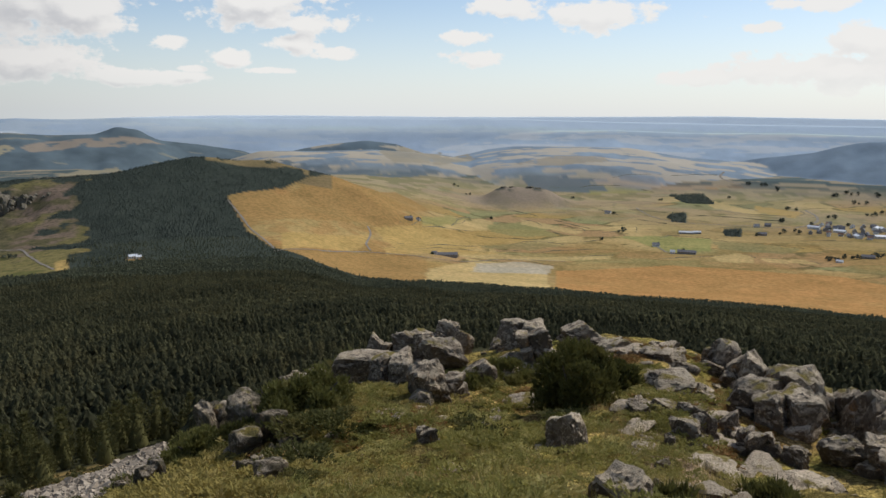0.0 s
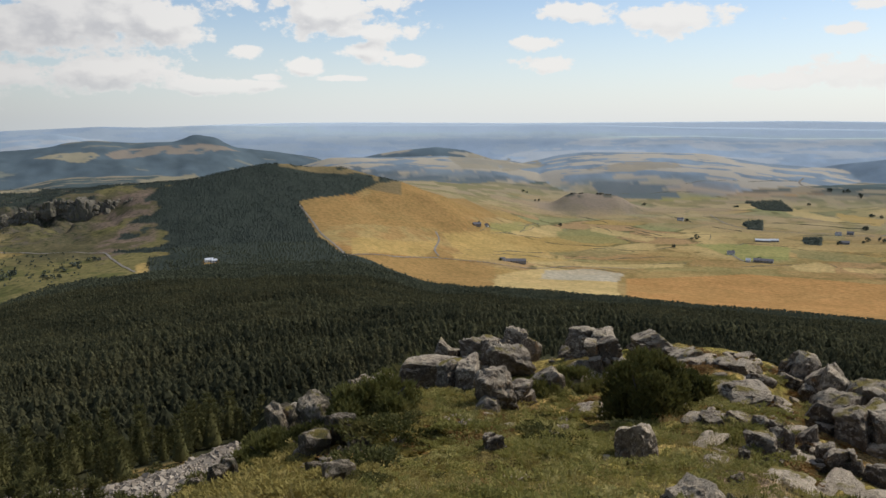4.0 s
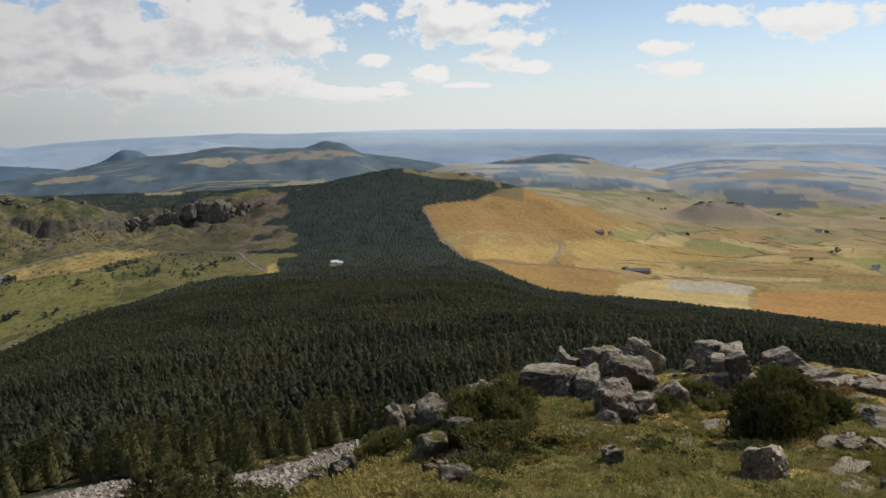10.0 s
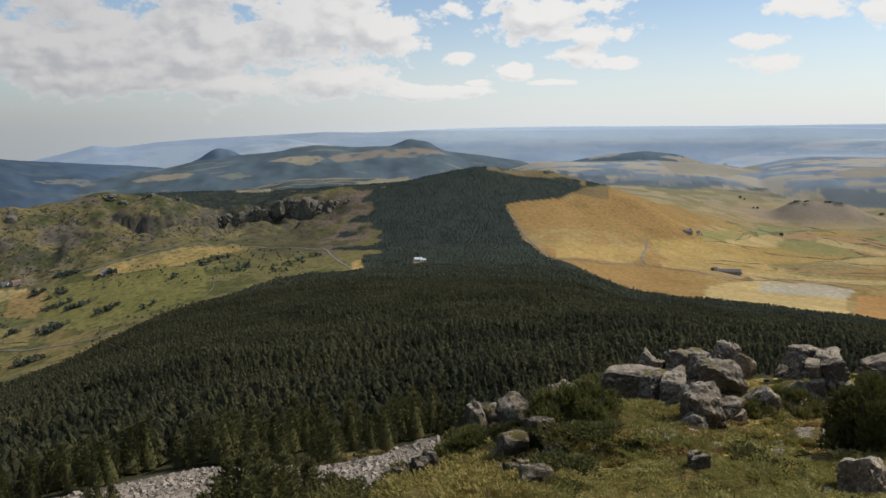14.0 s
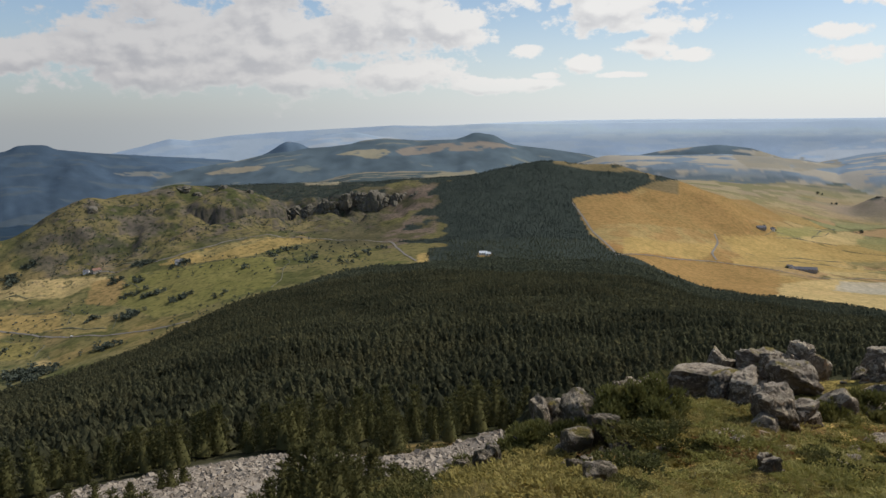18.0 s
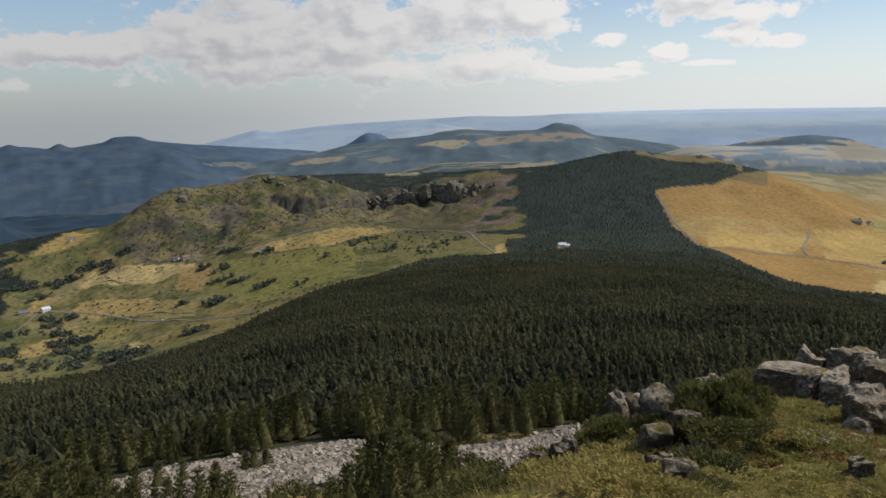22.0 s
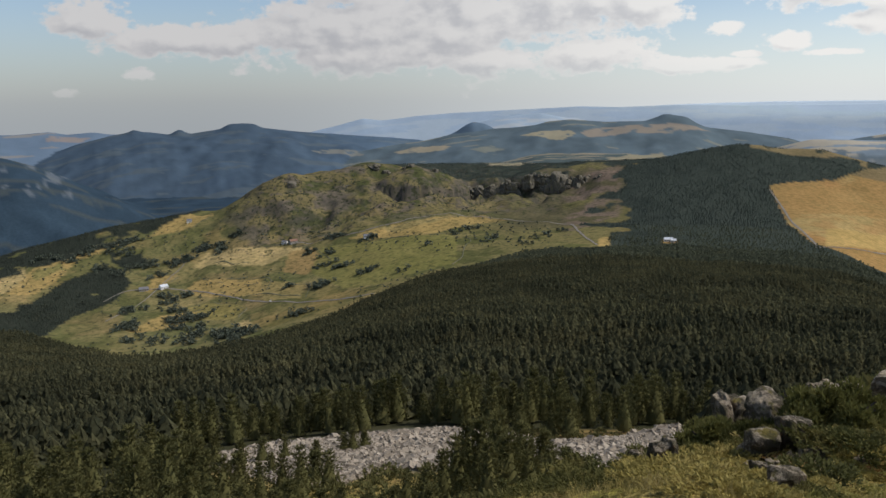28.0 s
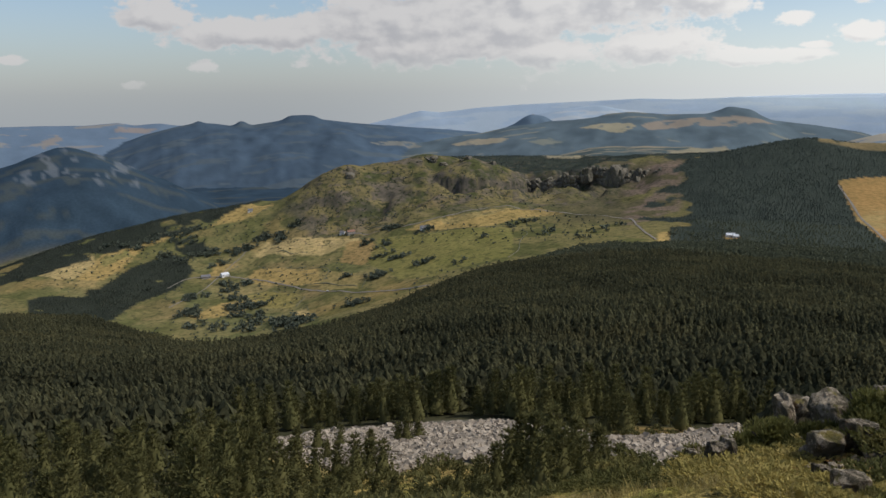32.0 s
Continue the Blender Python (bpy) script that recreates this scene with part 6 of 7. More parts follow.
# ---- farms, village, roads and trees of the plateau and the valley ----
ROAD = material("pale_road", two_tone((0.20, 0.175, 0.135), (0.26, 0.225, 0.175), 0.05), 0.95)
WALL_WHITE = material("white_plaster", two_tone((0.70, 0.68, 0.63), (0.80, 0.78, 0.74), 0.4), 0.9)
WALL_STONE = material("grey_stone_wall", two_tone((0.25, 0.23, 0.20), (0.36, 0.33, 0.29), 0.8), 0.95)
SLATE = material("grey_stone_slate", two_tone((0.15, 0.145, 0.15), (0.23, 0.22, 0.22), 0.6), 0.8)
TIN = material("pale_metal_roofing", two_tone((0.62, 0.63, 0.64), (0.75, 0.76, 0.77), 0.3), 0.5)
TILE = material("brown_roof_tile", two_tone((0.22, 0.12, 0.08), (0.30, 0.17, 0.12), 0.7), 0.85)
WOOD = material("dark_wood", two_tone((0.06, 0.045, 0.035), (0.10, 0.075, 0.055), 2.0), 0.7)
PANE = material("dark_window_glass", two_tone((0.02, 0.025, 0.03), (0.04, 0.045, 0.05), 1.0), 0.15)
# leaves of far trees, lightened and greyed to carry haze in the colour
HAZED_LEAVES = material("hazed_hedge_leaves", build_needles((0.070, 0.084, 0.060), (0.110, 0.124, 0.085), (0.125, 0.138, 0.095)), 0.85)
HEDGE = material("hedge", two_tone((0.085, 0.09, 0.05), (0.17, 0.15, 0.085), 0.06), 0.95)


def ribbon(name, label, way, wide, mat, lift=0.7, tall=0.0, category="road", kind="structure"):
    """A strip laid over the land along bearings and distances; with a height it becomes a bank or hedge."""
    pts = np.array([spot(a, d) for a, d in way])
    along = np.concatenate([[0], np.cumsum(np.hypot(*np.diff(pts, axis=0).T))])
    q = np.linspace(0, along[-1], max(8, int(along[-1] / 9)))
    x, y = glide(along, pts[:, 0], q), glide(along, pts[:, 1], q)
    if tall:
        x = x + (value_noise(q / 60.0, q * 0, 13) - 0.5) * 22
        y = y + (value_noise(q / 60.0, q * 0 + 5, 13) - 0.5) * 22
    dx, dy = np.gradient(x), np.gradient(y)
    ln = np.hypot(dx, dy)
    nx, ny = -dy / ln, dx / ln
    w = wide * 0.5 * (0.85 + 0.3 * value_noise(q / 25.0, q * 0, 7))
    sides = [(x + nx * w, y + ny * w), (x - nx * w, y - ny * w)]
    if tall:
        rise = tall * (2.2 * value_noise(q / 30.0, q * 0 + 3, 9) - 0.75)
        top = [(x + nx * w * 0.6, y + ny * w * 0.6), (x - nx * w * 0.6, y - ny * w * 0.6)]
        rows = [np.stack([*sides[0], height(*sides[0]) - 0.5], 1), np.stack([*top[0], height(*top[0]) + lift + rise], 1),
                np.stack([*top[1], height(*top[1]) + lift + rise], 1), np.stack([*sides[1], height(*sides[1]) - 0.5], 1)]
    else:
        rows = [np.stack([*sides[0], height(*sides[0]) + lift], 1), np.stack([x, y, height(x, y) + lift], 1), np.stack([*sides[1], height(*sides[1]) + lift], 1)]
    n, k = len(q), len(rows)
    i = np.arange(n * k).reshape(k, n)
    faces = np.stack([i[:-1, :-1], i[1:, :-1], i[1:, 1:], i[:-1, 1:]], -1).reshape(-1, 4)
    me = sheet_mesh(name, np.concatenate(rows), faces)
    me.materials.append(mat)
    me.shade_smooth()
    return tagged(new(name, me), label, category, kind=kind)


ribbon("road", "pale country road along the edge of the hay fields", ((12.1, 1471), (9.1, 1560), (5.4, 1740), (2.6, 1769), (-0.7, 1784), (-4.8, 1908), (-8.9, 1918)), 4.5, ROAD)
ribbon("road", "pale gravel road bending down the plateau", ((-13.7, 2895), (-14.5, 2754), (-15.5, 2660), (-17.0, 2610), (-18.8, 2601), (-21.4, 2615), (-23.8, 2618)), 4.5, ROAD)
ribbon("road", "winding pale road above the village", ((-24.1, 2623), (-24.8, 2681), (-25.4, 2806), (-25.1, 2916), (-24.6, 2994)), 8, ROAD)
ribbon("road", "short pale bend of a far road", ((-19.4, 3627), (-19.2, 3546), (-19.8, 3466), (-20.5, 3419)), 9, ROAD)
ribbon("road", "pale track between forest and pasture", ((15.15, 1975), (14.2, 1822), (13.65, 1715), (12.8, 1600), (12.0, 1490)), 4.5, ROAD)
ribbon("road", "grey road across the valley pastures", ((61.2, 1800), (59.9, 1848), (57.2, 1831), (54.1, 1724), (50.9, 1561), (47.6, 1450), (42.6, 1331)), 4.5, ROAD)
ribbon("road", "grey road along the foot of the cirque", ((49.1, 1944), (45.9, 1892), (43.4, 1858), (38.9, 1883), (36.8, 1898), (32.8, 1822), (28.8, 1736), (27.7, 1600), (26.4, 1430)), 4.5, ROAD)
ribbon("road", "narrow lane down to the valley house", ((61.2, 1659), (59.2, 1732), (57.2, 1877), (55.6, 1986)), 3.5, ROAD)
ribbon("road", "narrow farm lane between hay fields", ((5.4, 1985), (5.2, 1905), (5.5, 1818), (5.2, 1760)), 4.5, ROAD)
ribbon("road", "pale farm track to the white house", ((-15.25, 2190), (-15.5, 2160), (-15.9, 2120), (-16.9, 2105)), 6, ROAD)

PLATEAU_HEDGES = (
    ((3.8, 2096), (0.5, 2213), (-2.8, 2287)), ((3.8, 1879), (0.1, 2000), (-3.2, 2085)), ((-3.1, 2855), (-4.8, 2759), (-7.2, 2610), (-10.4, 2435)),
    ((-8.8, 2911), (-11.2, 2819), (-13.1, 2666), (-15.9, 2573)), ((-8.8, 2409), (-11.2, 2376), (-13.2, 2428)), ((-16.6, 2528), (-20.3, 2568), (-23.8, 2596)),
    ((-6.9, 2174), (-9.3, 2205), (-11.3, 2239)), ((-21.8, 2412), (-24.2, 2422), (-26.6, 2438)), ((-10.8, 2925), (-13.9, 2837), (-17.3, 2779), (-20.3, 2758), (-23.8, 2751)),
    ((-18.6, 2905), (-21.3, 2847), (-23.8, 2842)), ((-3.2, 2020), (-7.3, 2047), (-11.3, 2109)), ((-12.8, 2289), (-15.1, 2330), (-15.9, 2371)),
)
VALLEY_HEDGES = (
    ((-12.1, 2014), (-16.0, 2037), (-19.0, 2086)), ((-25.6, 2303), (-27.6, 2324), (-29.5, 2326)),
    ((54.1, 1736), (51.7, 1648), (49.3, 1542), (47.2, 1463)), ((51.5, 2024), (49.1, 1989), (45.0, 1887)), ((54.5, 1796), (52.5, 1759), (50.9, 1704)),
    ((49.1, 1947), (50.8, 1884), (54.0, 1909)), ((56.0, 1907), (57.2, 1868), (58.4, 1852)), ((55.6, 1867), (53.2, 1809), (51.7, 1769)),
)
for way in PLATEAU_HEDGES + VALLEY_HEDGES:
    ribbon("hedge", "dark scrubby hedge along a field boundary", way, 4, HEDGE, 0.0, 1.3, "hedge", "")


for table in (STRIP_FIELDS, UPPER_FIELDS, VALLEY_FIELDS, VALLEY_MEADOWS):
    for _, corners in table:
        ribbon("hedge", "low scrubby wall and hedge along a field's edge", corners[:3], 2.6, HEDGE, 0.0, 0.9, "hedge", "")


def box_mesh(bm, x0, x1, y0, y1, z0, z1):
    v = [bm.verts.new((x, y, z)) for x in (x0, x1) for y in (y0, y1) for z in (z0, z1)]
    for f in ((0, 1, 3, 2), (4, 6, 7, 5), (0, 4, 5, 1), (2, 3, 7, 6), (0, 2, 6, 4), (1, 5, 7, 3)):
        bm.faces.new([v[k] for k in f])


def building(name, label, category, long, wide, eaves, rise, wall_mat, roof_mat, windows=4, chimney=True, group=""):
    """A gabled building: walls with gable ends, two roof slopes with overhang, door, windows, chimney."""
    base = tagged(new(name), label, category, group)
    a, b = long / 2, wide / 2
    bm = bmesh.new()
    low = [bm.verts.new(p) for p in ((-a, -b, -3), (a, -b, -3), (a, b, -3), (-a, b, -3))]
    up = [bm.verts.new(p) for p in ((-a, -b, eaves), (a, -b, eaves), (a, b, eaves), (-a, b, eaves))]
    g0, g1 = bm.verts.new((-a, 0, eaves + rise)), bm.verts.new((a, 0, eaves + rise))
    bm.faces.new((low[0], low[1], up[1], up[0])), bm.faces.new((low[2], low[3], up[3], up[2]))
    bm.faces.new((low[1], low[2], up[2], g1, up[1])), bm.faces.new((low[3], low[0], up[0], g0, up[3]))
    part("wall", bm, wall_mat, base)
    for s in (-1, 1):
        bm = bmesh.new()
        over, t = 0.5, 0.3
        slope = rise / b
        ring = []
        for x in (-a - over, a + over):
            for y, z in ((0, eaves + rise + 0.05), (s * (b + over), eaves - slope * over + 0.05), (s * (b + over), eaves - slope * over + 0.05 + t), (0, eaves + rise + 0.05 + t)):
                ring.append(bm.verts.new((x, y, z)))
        bm.faces.new(ring[:4]), bm.faces.new(ring[4:][::-1])
        for k in range(4):
            bm.faces.new((ring[k], ring[4 + k], ring[4 + (k + 1) % 4], ring[(k + 1) % 4]))
        bmesh.ops.recalc_face_normals(bm, faces=bm.faces)
        part("roof", bm, roof_mat, base)
    for s in (-1, 1):
        for k in range(windows):
            x = -a + long * (k + 0.5) / windows
            if s < 0 and k == windows // 2:
                bm = bmesh.new()
                box_mesh(bm, x - 0.7, x + 0.7, s * b - 0.06, s * b + 0.06, 0, 2.2)
                part("door", bm, WOOD, base)
                continue
            bm = bmesh.new()
            low_z = eaves * 0.42
            for x0, x1, z0, z1 in ((-0.80, -0.68, 0, 1.5), (0.68, 0.80, 0, 1.5), (-0.68, 0.68, 0, 0.12), (-0.68, 0.68, 1.38, 1.5)):
                box_mesh(bm, x + x0, x + x1, s * b - 0.08, s * b + 0.08, low_z + z0, low_z + z1)
            window = part("window", bm, WOOD, base)
            bm = bmesh.new()
            box_mesh(bm, x - 0.68, x + 0.68, s * b - 0.03, s * b + 0.03, low_z + 0.12, low_z + 1.38)
            part("pane", bm, PANE, window)
    if chimney:
        bm = bmesh.new()
        box_mesh(bm, a * 0.55, a * 0.55 + 0.9, -0.5, 0.5, eaves + rise * 0.6, eaves + rise + 1.3)
        part("chimney", bm, WALL_STONE, base)
    return base


def set_down(ob, az, r, turn):
    """Stand a building on the land, turned by degrees from facing the summit."""
    x, y = spot(az, r)
    ob.location, ob.rotation_euler = (x, y, foot_at(x, y) + 0.3), (0, 0, radians(az + turn))
    return ob


set_down(building("farmhouse", "long low stone farm with a grey roof among hay fields", "farmhouse", 50, 12, 4.2, 4.6, WALL_STONE, SLATE, 8), -0.35, 1850, 4)
set_down(building("barn", "small white gabled barn at the end of the farm", "barn", 12, 9, 4.0, 3.2, WALL_WHITE, SLATE, 2, False), 0.55, 1842, 4)
set_down(building("house", "white house beside a dark tree on the plateau", "house", 18, 11, 5.2, 4.2, WALL_WHITE, SLATE, 3), -15.2, 2195, 10)
set_down(building("barn", "long grey barn with a pale metal roof", "barn", 46, 14, 4.5, 4.5, WALL_STONE, SLATE, 6, False), -17.3, 2110, -6)
set_down(building("barn", "small white gable building beside the long barn", "barn", 11, 10, 5.0, 4.0, WALL_WHITE, TIN, 2, False), -16.35, 2106, -6)
set_down(building("barn", "long white-roofed cattle shed on green pasture", "barn", 42, 13, 4.2, 3.6, WALL_STONE, TIN, 6, False), -17.2, 2415, 5)
set_down(building("barn", "white-roofed shed behind the cattle shed", "barn", 22, 11, 4.2, 3.6, WALL_STONE, TIN, 3, False), -17.9, 2425, 8)
set_down(building("farmhouse", "grey stone farm on the upper pasture", "farmhouse", 22, 11, 4.6, 4.2, WALL_STONE, SLATE, 4), 2.45, 2177, 15)
set_down(building("barn", "small pale barn beside the upper farm", "barn", 10, 8, 3.6, 3.2, WALL_WHITE, SLATE, 2, False), 1.75, 2213, -10)
set_down(building("farmhouse", "grey farm with a pale gable amid trees", "farmhouse", 20, 12, 4.8, 4.4, WALL_WHITE, SLATE, 4), -11.8, 2746, -15)
set_down(building("house", "pale house on the road to the village", "house", 16, 11, 5.0, 4.2, WALL_WHITE, SLATE, 3), -21.7, 2600, 20)
set_down(building("house", "grey stone house on the road to the village", "house", 18, 11, 5.0, 4.2, WALL_STONE, SLATE, 3), -22.4, 2628, -10)
set_down(building("farmhouse", "low stone farm in the green fields", "farmhouse", 24, 12, 4.4, 4.2, WALL_STONE, SLATE, 4), -22.1, 2456, 5)
set_down(building("farmhouse", "stone farm behind a row of dark trees", "farmhouse", 30, 12, 4.6, 4.4, WALL_STONE, SLATE, 5), -28.5, 2208, 6)
set_down(building("barn", "white shed beside the tree-shaded farm", "barn", 15, 9, 3.6, 3.0, WALL_WHITE, TIN, 2, False), -26.9, 2125, -12)
set_down(building("house", "white-walled mountain lodge on the forested pass", "house", 14, 9, 3.8, 3.0, WALL_WHITE, TIN, 4), 21.5, 1436, 12)
set_down(building("house", "low white annexe beside the mountain lodge", "house", 9, 7, 3.2, 2.4, WALL_WHITE, TIN, 2, False), 21.15, 1426, 12)
set_down(building("farmhouse", "pale stone farm below the craggy hill", "farmhouse", 20, 11, 4.6, 4.0, WALL_STONE, TILE, 4), 48.3, 1930, 30)
set_down(building("barn", "small stone barn beside the valley farm", "barn", 12, 9, 3.8, 3.4, WALL_WHITE, SLATE, 2, False), 48.9, 1938, -20)
set_down(building("house", "white-roofed house on the valley road", "house", 17, 11, 4.8, 4.0, WALL_WHITE, TIN, 3), 57.3, 1834, 25)
set_down(building("house", "stone house on the valley road", "house", 20, 10, 4.4, 3.8, WALL_STONE, SLATE, 4), 58.6, 1846, 10)
set_down(building("farmhouse", "stone farm hidden among pasture trees", "farmhouse", 16, 10, 4.4, 3.8, WALL_WHITE, SLATE, 3), 43.0, 1808, 15)
set_down(building("house", "white house at the wood's edge on the ridge", "house", 13, 9, 4.6, 3.8, WALL_WHITE, SLATE, 3), 55.3, 2225, 0)


def make_village():
    rng = random.Random(61)
    kinds = [building("village_house", "pale village house with a grey slate roof", "house", 14, 10, 5.6, 4.4, WALL_WHITE, SLATE, 3, True, "village houses"),
             building("village_house", "grey stone village house with a slate roof", "house", 16, 10, 5.4, 4.4, WALL_STONE, SLATE, 3, True, "village houses"),
             building("village_house", "village house with a brown tiled roof", "house", 13, 10, 5.2, 4.4, WALL_WHITE, TILE, 3, True, "village houses"),
             building("village_hall", "large village shed with a pale metal roof", "shed", 34, 16, 5.5, 3.6, WALL_WHITE, TIN, 5, False, "village sheds")]
    spots = []
    while len(spots) < 58:
        az, r = rng.uniform(-31.2, -24.9), rng.uniform(2500, 2730)
        x, y = spot(az, r)
        if all(math.hypot(x - u, y - v) > 17 for u, v in spots):
            spots.append((x, y))
            k = 3 if len(spots) in (3, 9, 16, 24, 33, 41, 50) else rng.choice((0, 0, 1, 1, 2))
            m = pose(x, y, foot_at(x, y) + 0.3, 0, 0, az + rng.choice((0, 90)) + rng.uniform(-18, 18))
            if kinds[k].get("set"):
                copy_thing(kinds[k], m)
            else:
                kinds[k].matrix_basis = m
                kinds[k]["set"] = 1
    for b in kinds:
        for o in bpy.data.objects:
            if o.get("set"):
                del o["set"]


make_village()


def tree_meshes(seed, round_crown=True):
    rng = random.Random(seed)
    bm = bmesh.new()
    bmesh.ops.create_cone(bm, segments=6, radius1=0.045, radius2=0.02, depth=0.5, matrix=Matrix.Translation((0, 0, 0.22)))
    for _ in range(4):
        a = rng.uniform(0, 6.283)
        tip = Vector((math.cos(a) * 0.22, math.sin(a) * 0.22, 0.3))
        m = Vector((0, 0, 1)).rotation_difference(tip.normalized()).to_matrix().to_4x4()
        bmesh.ops.create_cone(bm, segments=5, radius1=0.02, radius2=0.008, depth=tip.length, matrix=Matrix.Translation(Vector((0, 0, 0.35)) + tip / 2) @ m)
    trunk = bpy.data.meshes.new("trunk")
    bm.to_mesh(trunk)
    bm.free()
    trunk.materials.append(BARK)
    lobes = [(Vector((rng.uniform(-0.28, 0.28), rng.uniform(-0.28, 0.28), rng.uniform(0.35, 0.78))), rng.uniform(0.14, 0.26)) for _ in range(8)]

    def place(_):
        c, s = rng.choice(lobes)
        d = Vector((rng.gauss(0, 1), rng.gauss(0, 1), rng.gauss(0.1, 1))).normalized()
        return c + d * s * rng.uniform(0.6, 1.0), d

    return trunk, soup_mesh("crown", *sprig_soup(rng, 120, place, 0.17, 0.07, 2, 0.6), HAZED_LEAVES)


TREES = [tree_meshes(500 + k) for k in range(5)]
tree_rng = random.Random(71)


def plant_tree(az, r, tall, label, group):
    x, y = spot(az, r)
    trunk, crown = tree_rng.choice(TREES)
    base = new("tree")
    base.location = (x, y, foot_at(x, y) - 0.2)
    w = tall * tree_rng.uniform(0.95, 1.35)
    base.scale, base.rotation_euler = (w, w, tall), (0, 0, tree_rng.uniform(0, 6.3))
    tagged(base, label, "tree", group)
    part("trunk", trunk, BARK, base)
    part("crown", crown, HAZED_LEAVES, base)


def copse(az, r, count, spread, label, group, lo=6.0, hi=11.0):
    for k in range(count):
        d = math.degrees(spread / r)
        plant_tree(az + tree_rng.uniform(-d, d), r + tree_rng.uniform(-spread, spread) * 0.8, tree_rng.uniform(lo, hi), label, group)


for a, d in ((0.8, 1835), (-0.95, 1872), (-15.2, 2210), (-17.0, 2125), (2.2, 2190), (1.7, 2225), (-12.2, 2735), (-26.6, 2150)):
    copse(a, d, 2, 8, "dark leafy tree standing beside a farm", "farmyard trees")
for a, d in ((-11.3, 2248), (-12.8, 2385), (-13.1, 2427), (-3.6, 2557), (-0.9, 3173), (-1.9, 3022), (-9.4, 3056), (-19.8, 3171), (-15.4, 3068), (-21.8, 2440), (-23.0, 2487), (-25.2, 2706)):
    copse(a, d, 2, 12, "dark hedgerow tree between the fields", "plateau trees", 6, 11)
for a, d in ((-21.2, 3426), (-21.9, 3410), (-22.6, 3333), (-23.7, 2989), (-23.5, 2711), (-26.4, 3282), (-27.3, 3316), (-28.6, 3316), (-27.8, 3182), (-26.1, 2841), (-28.4, 2961), (-29.0, 2995), (-23.9, 2532)):
    copse(a, d, 3, 22, "dark tree of a small copse on the plateau", "plateau trees", 8, 14)
for a, d in ((-26.5, 2147), (-27.4, 2185), (-27.9, 2195), (-28.8, 2225), (-29.2, 2247), (-26.0, 2600), (-28.0, 2560), (-29.5, 2640), (-27.0, 2720)):
    copse(a, d, 3, 12, "broad dark tree in the village", "village trees", 7, 13)
THICKETS = (
    (54.5, 2030), (53.2, 1998), (55.7, 1996), (56.4, 2001), (45.4, 1886), (42.8, 1798), (45.9, 1772), (44.9, 1629), (45.9, 1680), (38.9, 1639),
    (52.1, 2062), (46.6, 1529), (48.1, 1370), (57.3, 1773), (55.8, 1749), (59.8, 1591), (59.5, 1597), (56.7, 1584), (55.6, 1574), (56.4, 1537),
    (55.2, 1475), (53.5, 1416), (52.5, 1384), (51.7, 1376), (52.9, 1381), (57.9, 1466), (59.6, 1501), (54.8, 1575), (57, 1668), (60.1, 1694),
    (62.8, 2124), (64.8, 2191), (63.6, 2175), (61.4, 2179), (58.1, 2016), (59.4, 2178), (58.9, 2185), (60.3, 2156), (62.1, 2155), (40.4, 1462),
    (43.1, 1539), (34.4, 1591), (33.6, 1615), (30.8, 1579), (30, 1604), (29.2, 1630), (31.6, 1527), (36.8, 1697), (36.2, 1712), (35.2, 1736),
)


CLUMPS = (
    (54.4, 2039), (53.2, 2023), (55.4, 1994), (56.4, 1980), (58.1, 2018), (59.2, 2010), (59.5, 2113), (60.3, 2157), (57.4, 1924), (56.9, 1730),
    (56.2, 1650), (55.6, 1575), (56.8, 1602), (55.3, 1507), (55.9, 1435), (53.7, 1421), (52.5, 1344), (59.8, 1704), (58.7, 1714), (59.9, 1579),
    (48.7, 1602), (46.4, 1530), (45.3, 1906), (47, 1824), (60, 1988), (61.1, 2051),
)


def make_thickets():
    """Clumps of broadleaf trees and bushes on the valley floor, as one mass of foliage."""
    rng = np.random.default_rng(73)
    kinds = []
    for _, crown in TREES:
        v = np.zeros(len(crown.vertices) * 3, np.float32)
        crown.vertices.foreach_get("co", v)
        v = v.reshape(-1, 4, 3)[::3].copy()
        v = v.mean(1, keepdims=True) + (v - v.mean(1, keepdims=True)) * 1.5
        f = np.arange(len(v))[:, None, None] * 4 + np.array(((0, 1, 2), (0, 2, 3)))[None]
        kinds.append((v.reshape(-1, 3), f.reshape(-1, 3)))
    pts, sizes = [], []
    for az, r in THICKETS + CLUMPS:
        for _ in range(rng.integers(8, 15) if az > 41 else rng.integers(3, 6)):
            x, y = spot(az + rng.normal(0, 11) / r * 57.3, r + rng.normal(0, 10))
            pts.append((x, y, foot_at(x, y) - 1.5)), sizes.append(rng.uniform(6, 12))
    # dark scrub on the craggy hill
    x, y = scatter(1960, 2270, 37, 51, lambda r: 13.0, rng)
    keep = fbm(x, y, 70, 4, 157) > 0.55
    for u, v in zip(x[keep], y[keep]):
        pts.append((u, v, foot_at(u, v) - 0.6)), sizes.append(rng.uniform(2.0, 4.2))
    # scattered bushes on the slopes
    x, y = scatter(1350, 2250, 30, 68, lambda r: 24.0, rng)
    keep = (fbm(x, y, 130, 3, 153) > np.where(polar(x, y)[0] > 52, 0.47, 0.56)) & (wooded(x, y) < 0.5)
    for u, v in zip(x[keep], y[keep]):
        pts.append((u, v, foot_at(u, v) - 0.8)), sizes.append(rng.uniform(2.5, 5))
    plant_stuff("thicket", "dark leafy thickets and bushes on the valley pastures", np.array(pts), np.array(sizes), kinds, HAZED_LEAVES, rng, 1.2)


make_thickets()


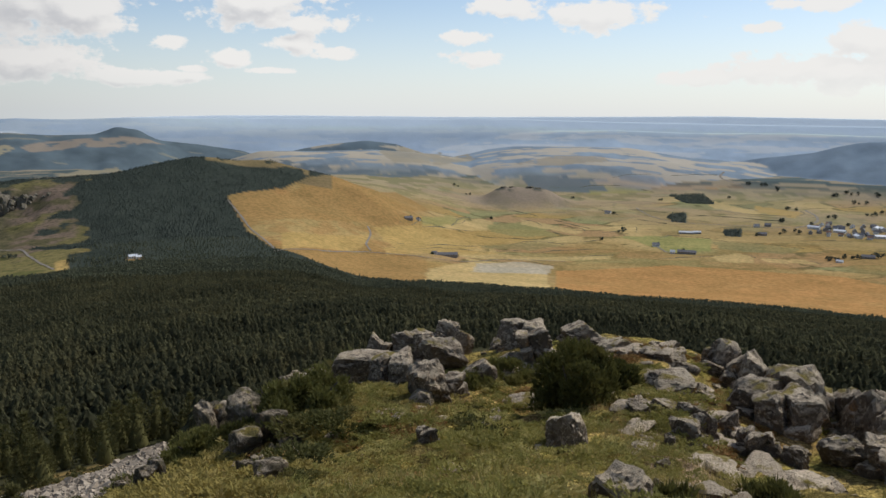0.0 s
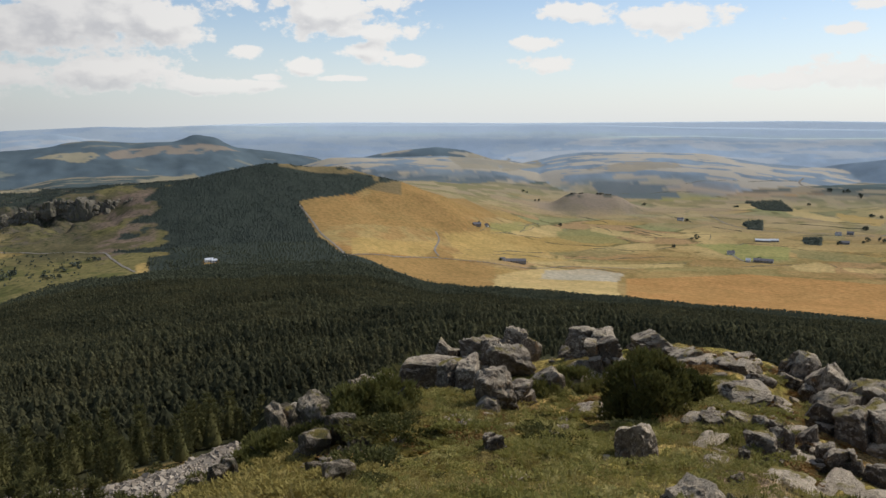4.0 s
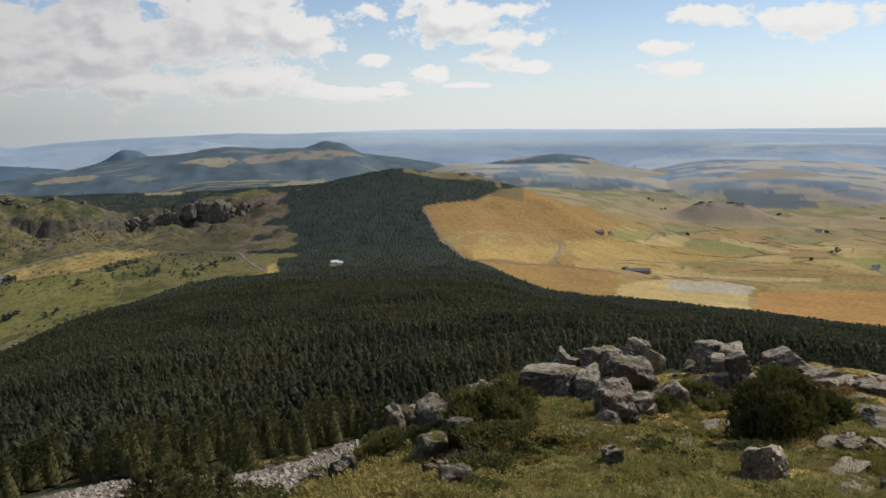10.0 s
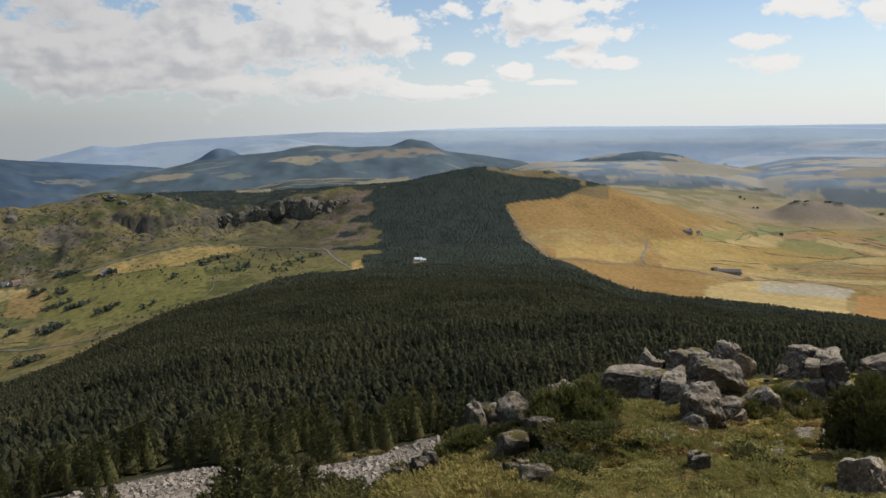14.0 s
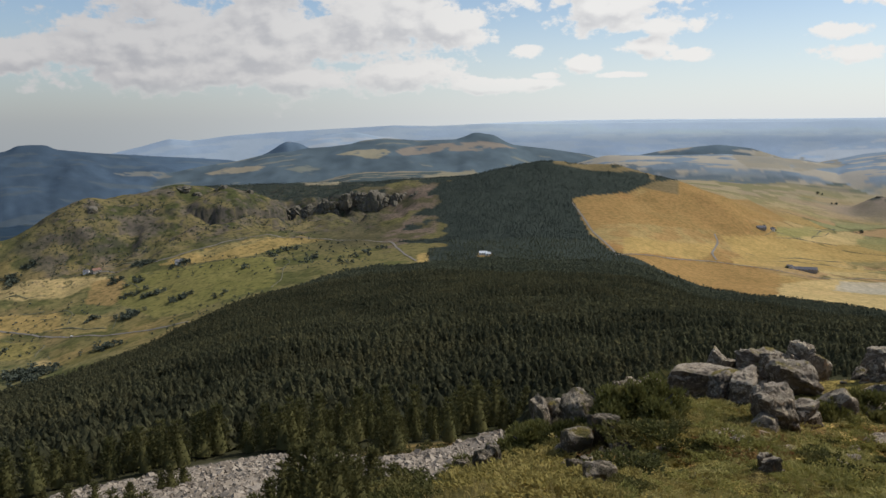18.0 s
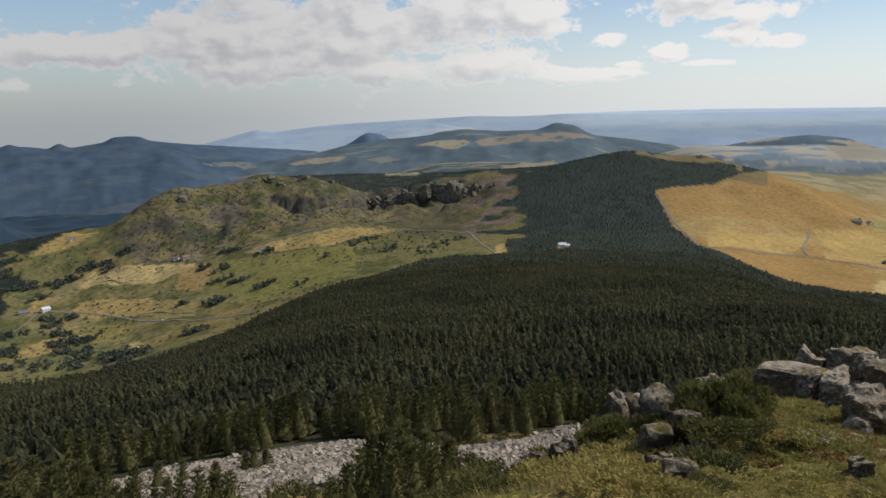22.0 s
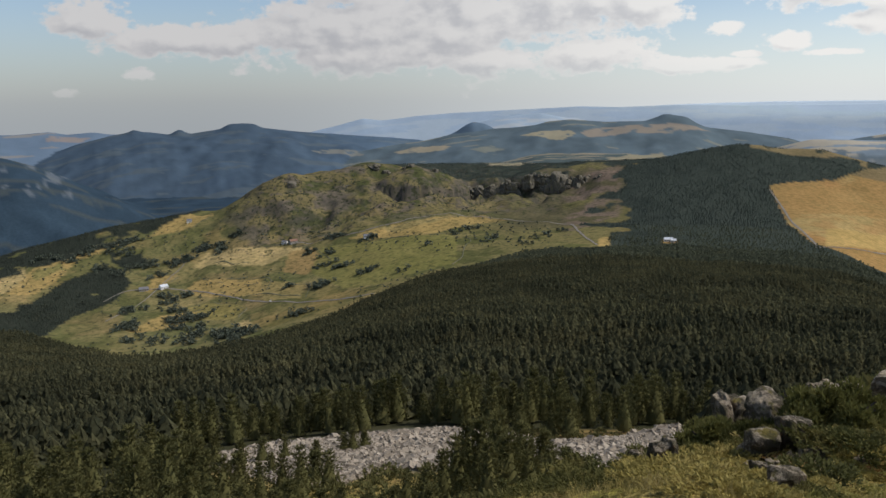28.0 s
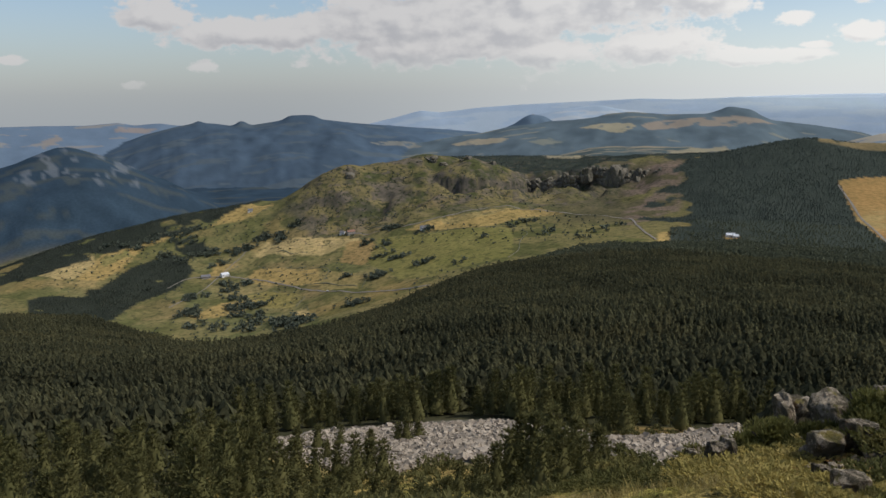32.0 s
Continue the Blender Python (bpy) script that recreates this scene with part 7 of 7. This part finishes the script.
def plantation(name, label, corners, spacing, lo, hi):
    """A block of planted spruce on the plateau."""
    rng = np.random.default_rng(81)
    az0, az1 = min(c[0] for c in corners) - 0.05, max(c[0] for c in corners) + 0.05
    x, y = scatter(min(c[1] for c in corners), max(c[1] for c in corners), az0, az1, lambda r: spacing, rng)
    keep = (parcel(*polar(x, y), corners) > 0.5) & (fbm(x, y, 30, 3, 155) > 0.36)
    x, y = x[keep], y[keep]
    h = rng.uniform(lo, hi, len(x))
    pr = random.Random(83)
    plant_stuff(name, label, np.stack([x, y, height(x, y) - 1.0], 1), h, [conifer_template(pr, 2, 4, 0.3) for _ in range(4)], HAZED_LEAVES, rng, 1.5)


plantation("spruce_wood", "dark block of planted spruce among the fields", ((-15.9, 3188), (-18.2, 3211), (-18.9, 3035), (-17.1, 3036)), 5, 8, 13)
plantation("spruce_wood", "dark spruce clump beside the gravel road", ((-15.8, 2744), (-17.1, 2787), (-17.1, 2620), (-16.2, 2630)), 5, 8, 13)
plantation("spruce_wood", "square dark spruce clump in green pasture", ((-19.6, 2489), (-20.8, 2524), (-20.7, 2400), (-19.8, 2410)), 5, 8, 13)


def wheel_mesh(bm, x, y):
    bmesh.ops.create_cone(bm, segments=14, radius1=0.33, radius2=0.33, depth=0.22, cap_ends=True, matrix=pose(x, y, 0.33, 90, 0, 0))


def parked_van(az, r, turn):
    """A small white van standing on the valley road."""
    base = tagged(new("van"), "small white van standing on the valley road", "van")
    bm = bmesh.new()
    side = ((-2.3, 0.35), (2.3, 0.35), (2.35, 0.95), (1.5, 1.15), (0.8, 1.85), (-2.2, 1.9), (-2.35, 1.0))
    ends = [[bm.verts.new((x, y, z)) for x, z in side] for y in (-0.9, 0.9)]
    bm.faces.new(ends[0]), bm.faces.new(ends[1][::-1])
    for k in range(len(side)):
        j = (k + 1) % len(side)
        bm.faces.new((ends[0][k], ends[1][k], ends[1][j], ends[0][j]))
    bmesh.ops.recalc_face_normals(bm, faces=bm.faces)
    part("body", bm, WALL_WHITE, base)
    for s in (-1, 1):
        bm = bmesh.new()
        box_mesh(bm, -0.2, 0.9, s * 0.9 - 0.02, s * 0.9 + 0.02, 1.15, 1.65)
        part("window", bm, PANE, base)
    for x in (-1.45, 1.45):
        for y in (-0.85, 0.85):
            bm = bmesh.new()
            wheel_mesh(bm, x, y)
            part("wheel", bm, WOOD, base)
    x, y = spot(az, r)
    base.location, base.rotation_euler = (x, y, foot_at(x, y) + 0.75), (0, 0, radians(az + turn))


parked_van(50.1, 1534, 25)
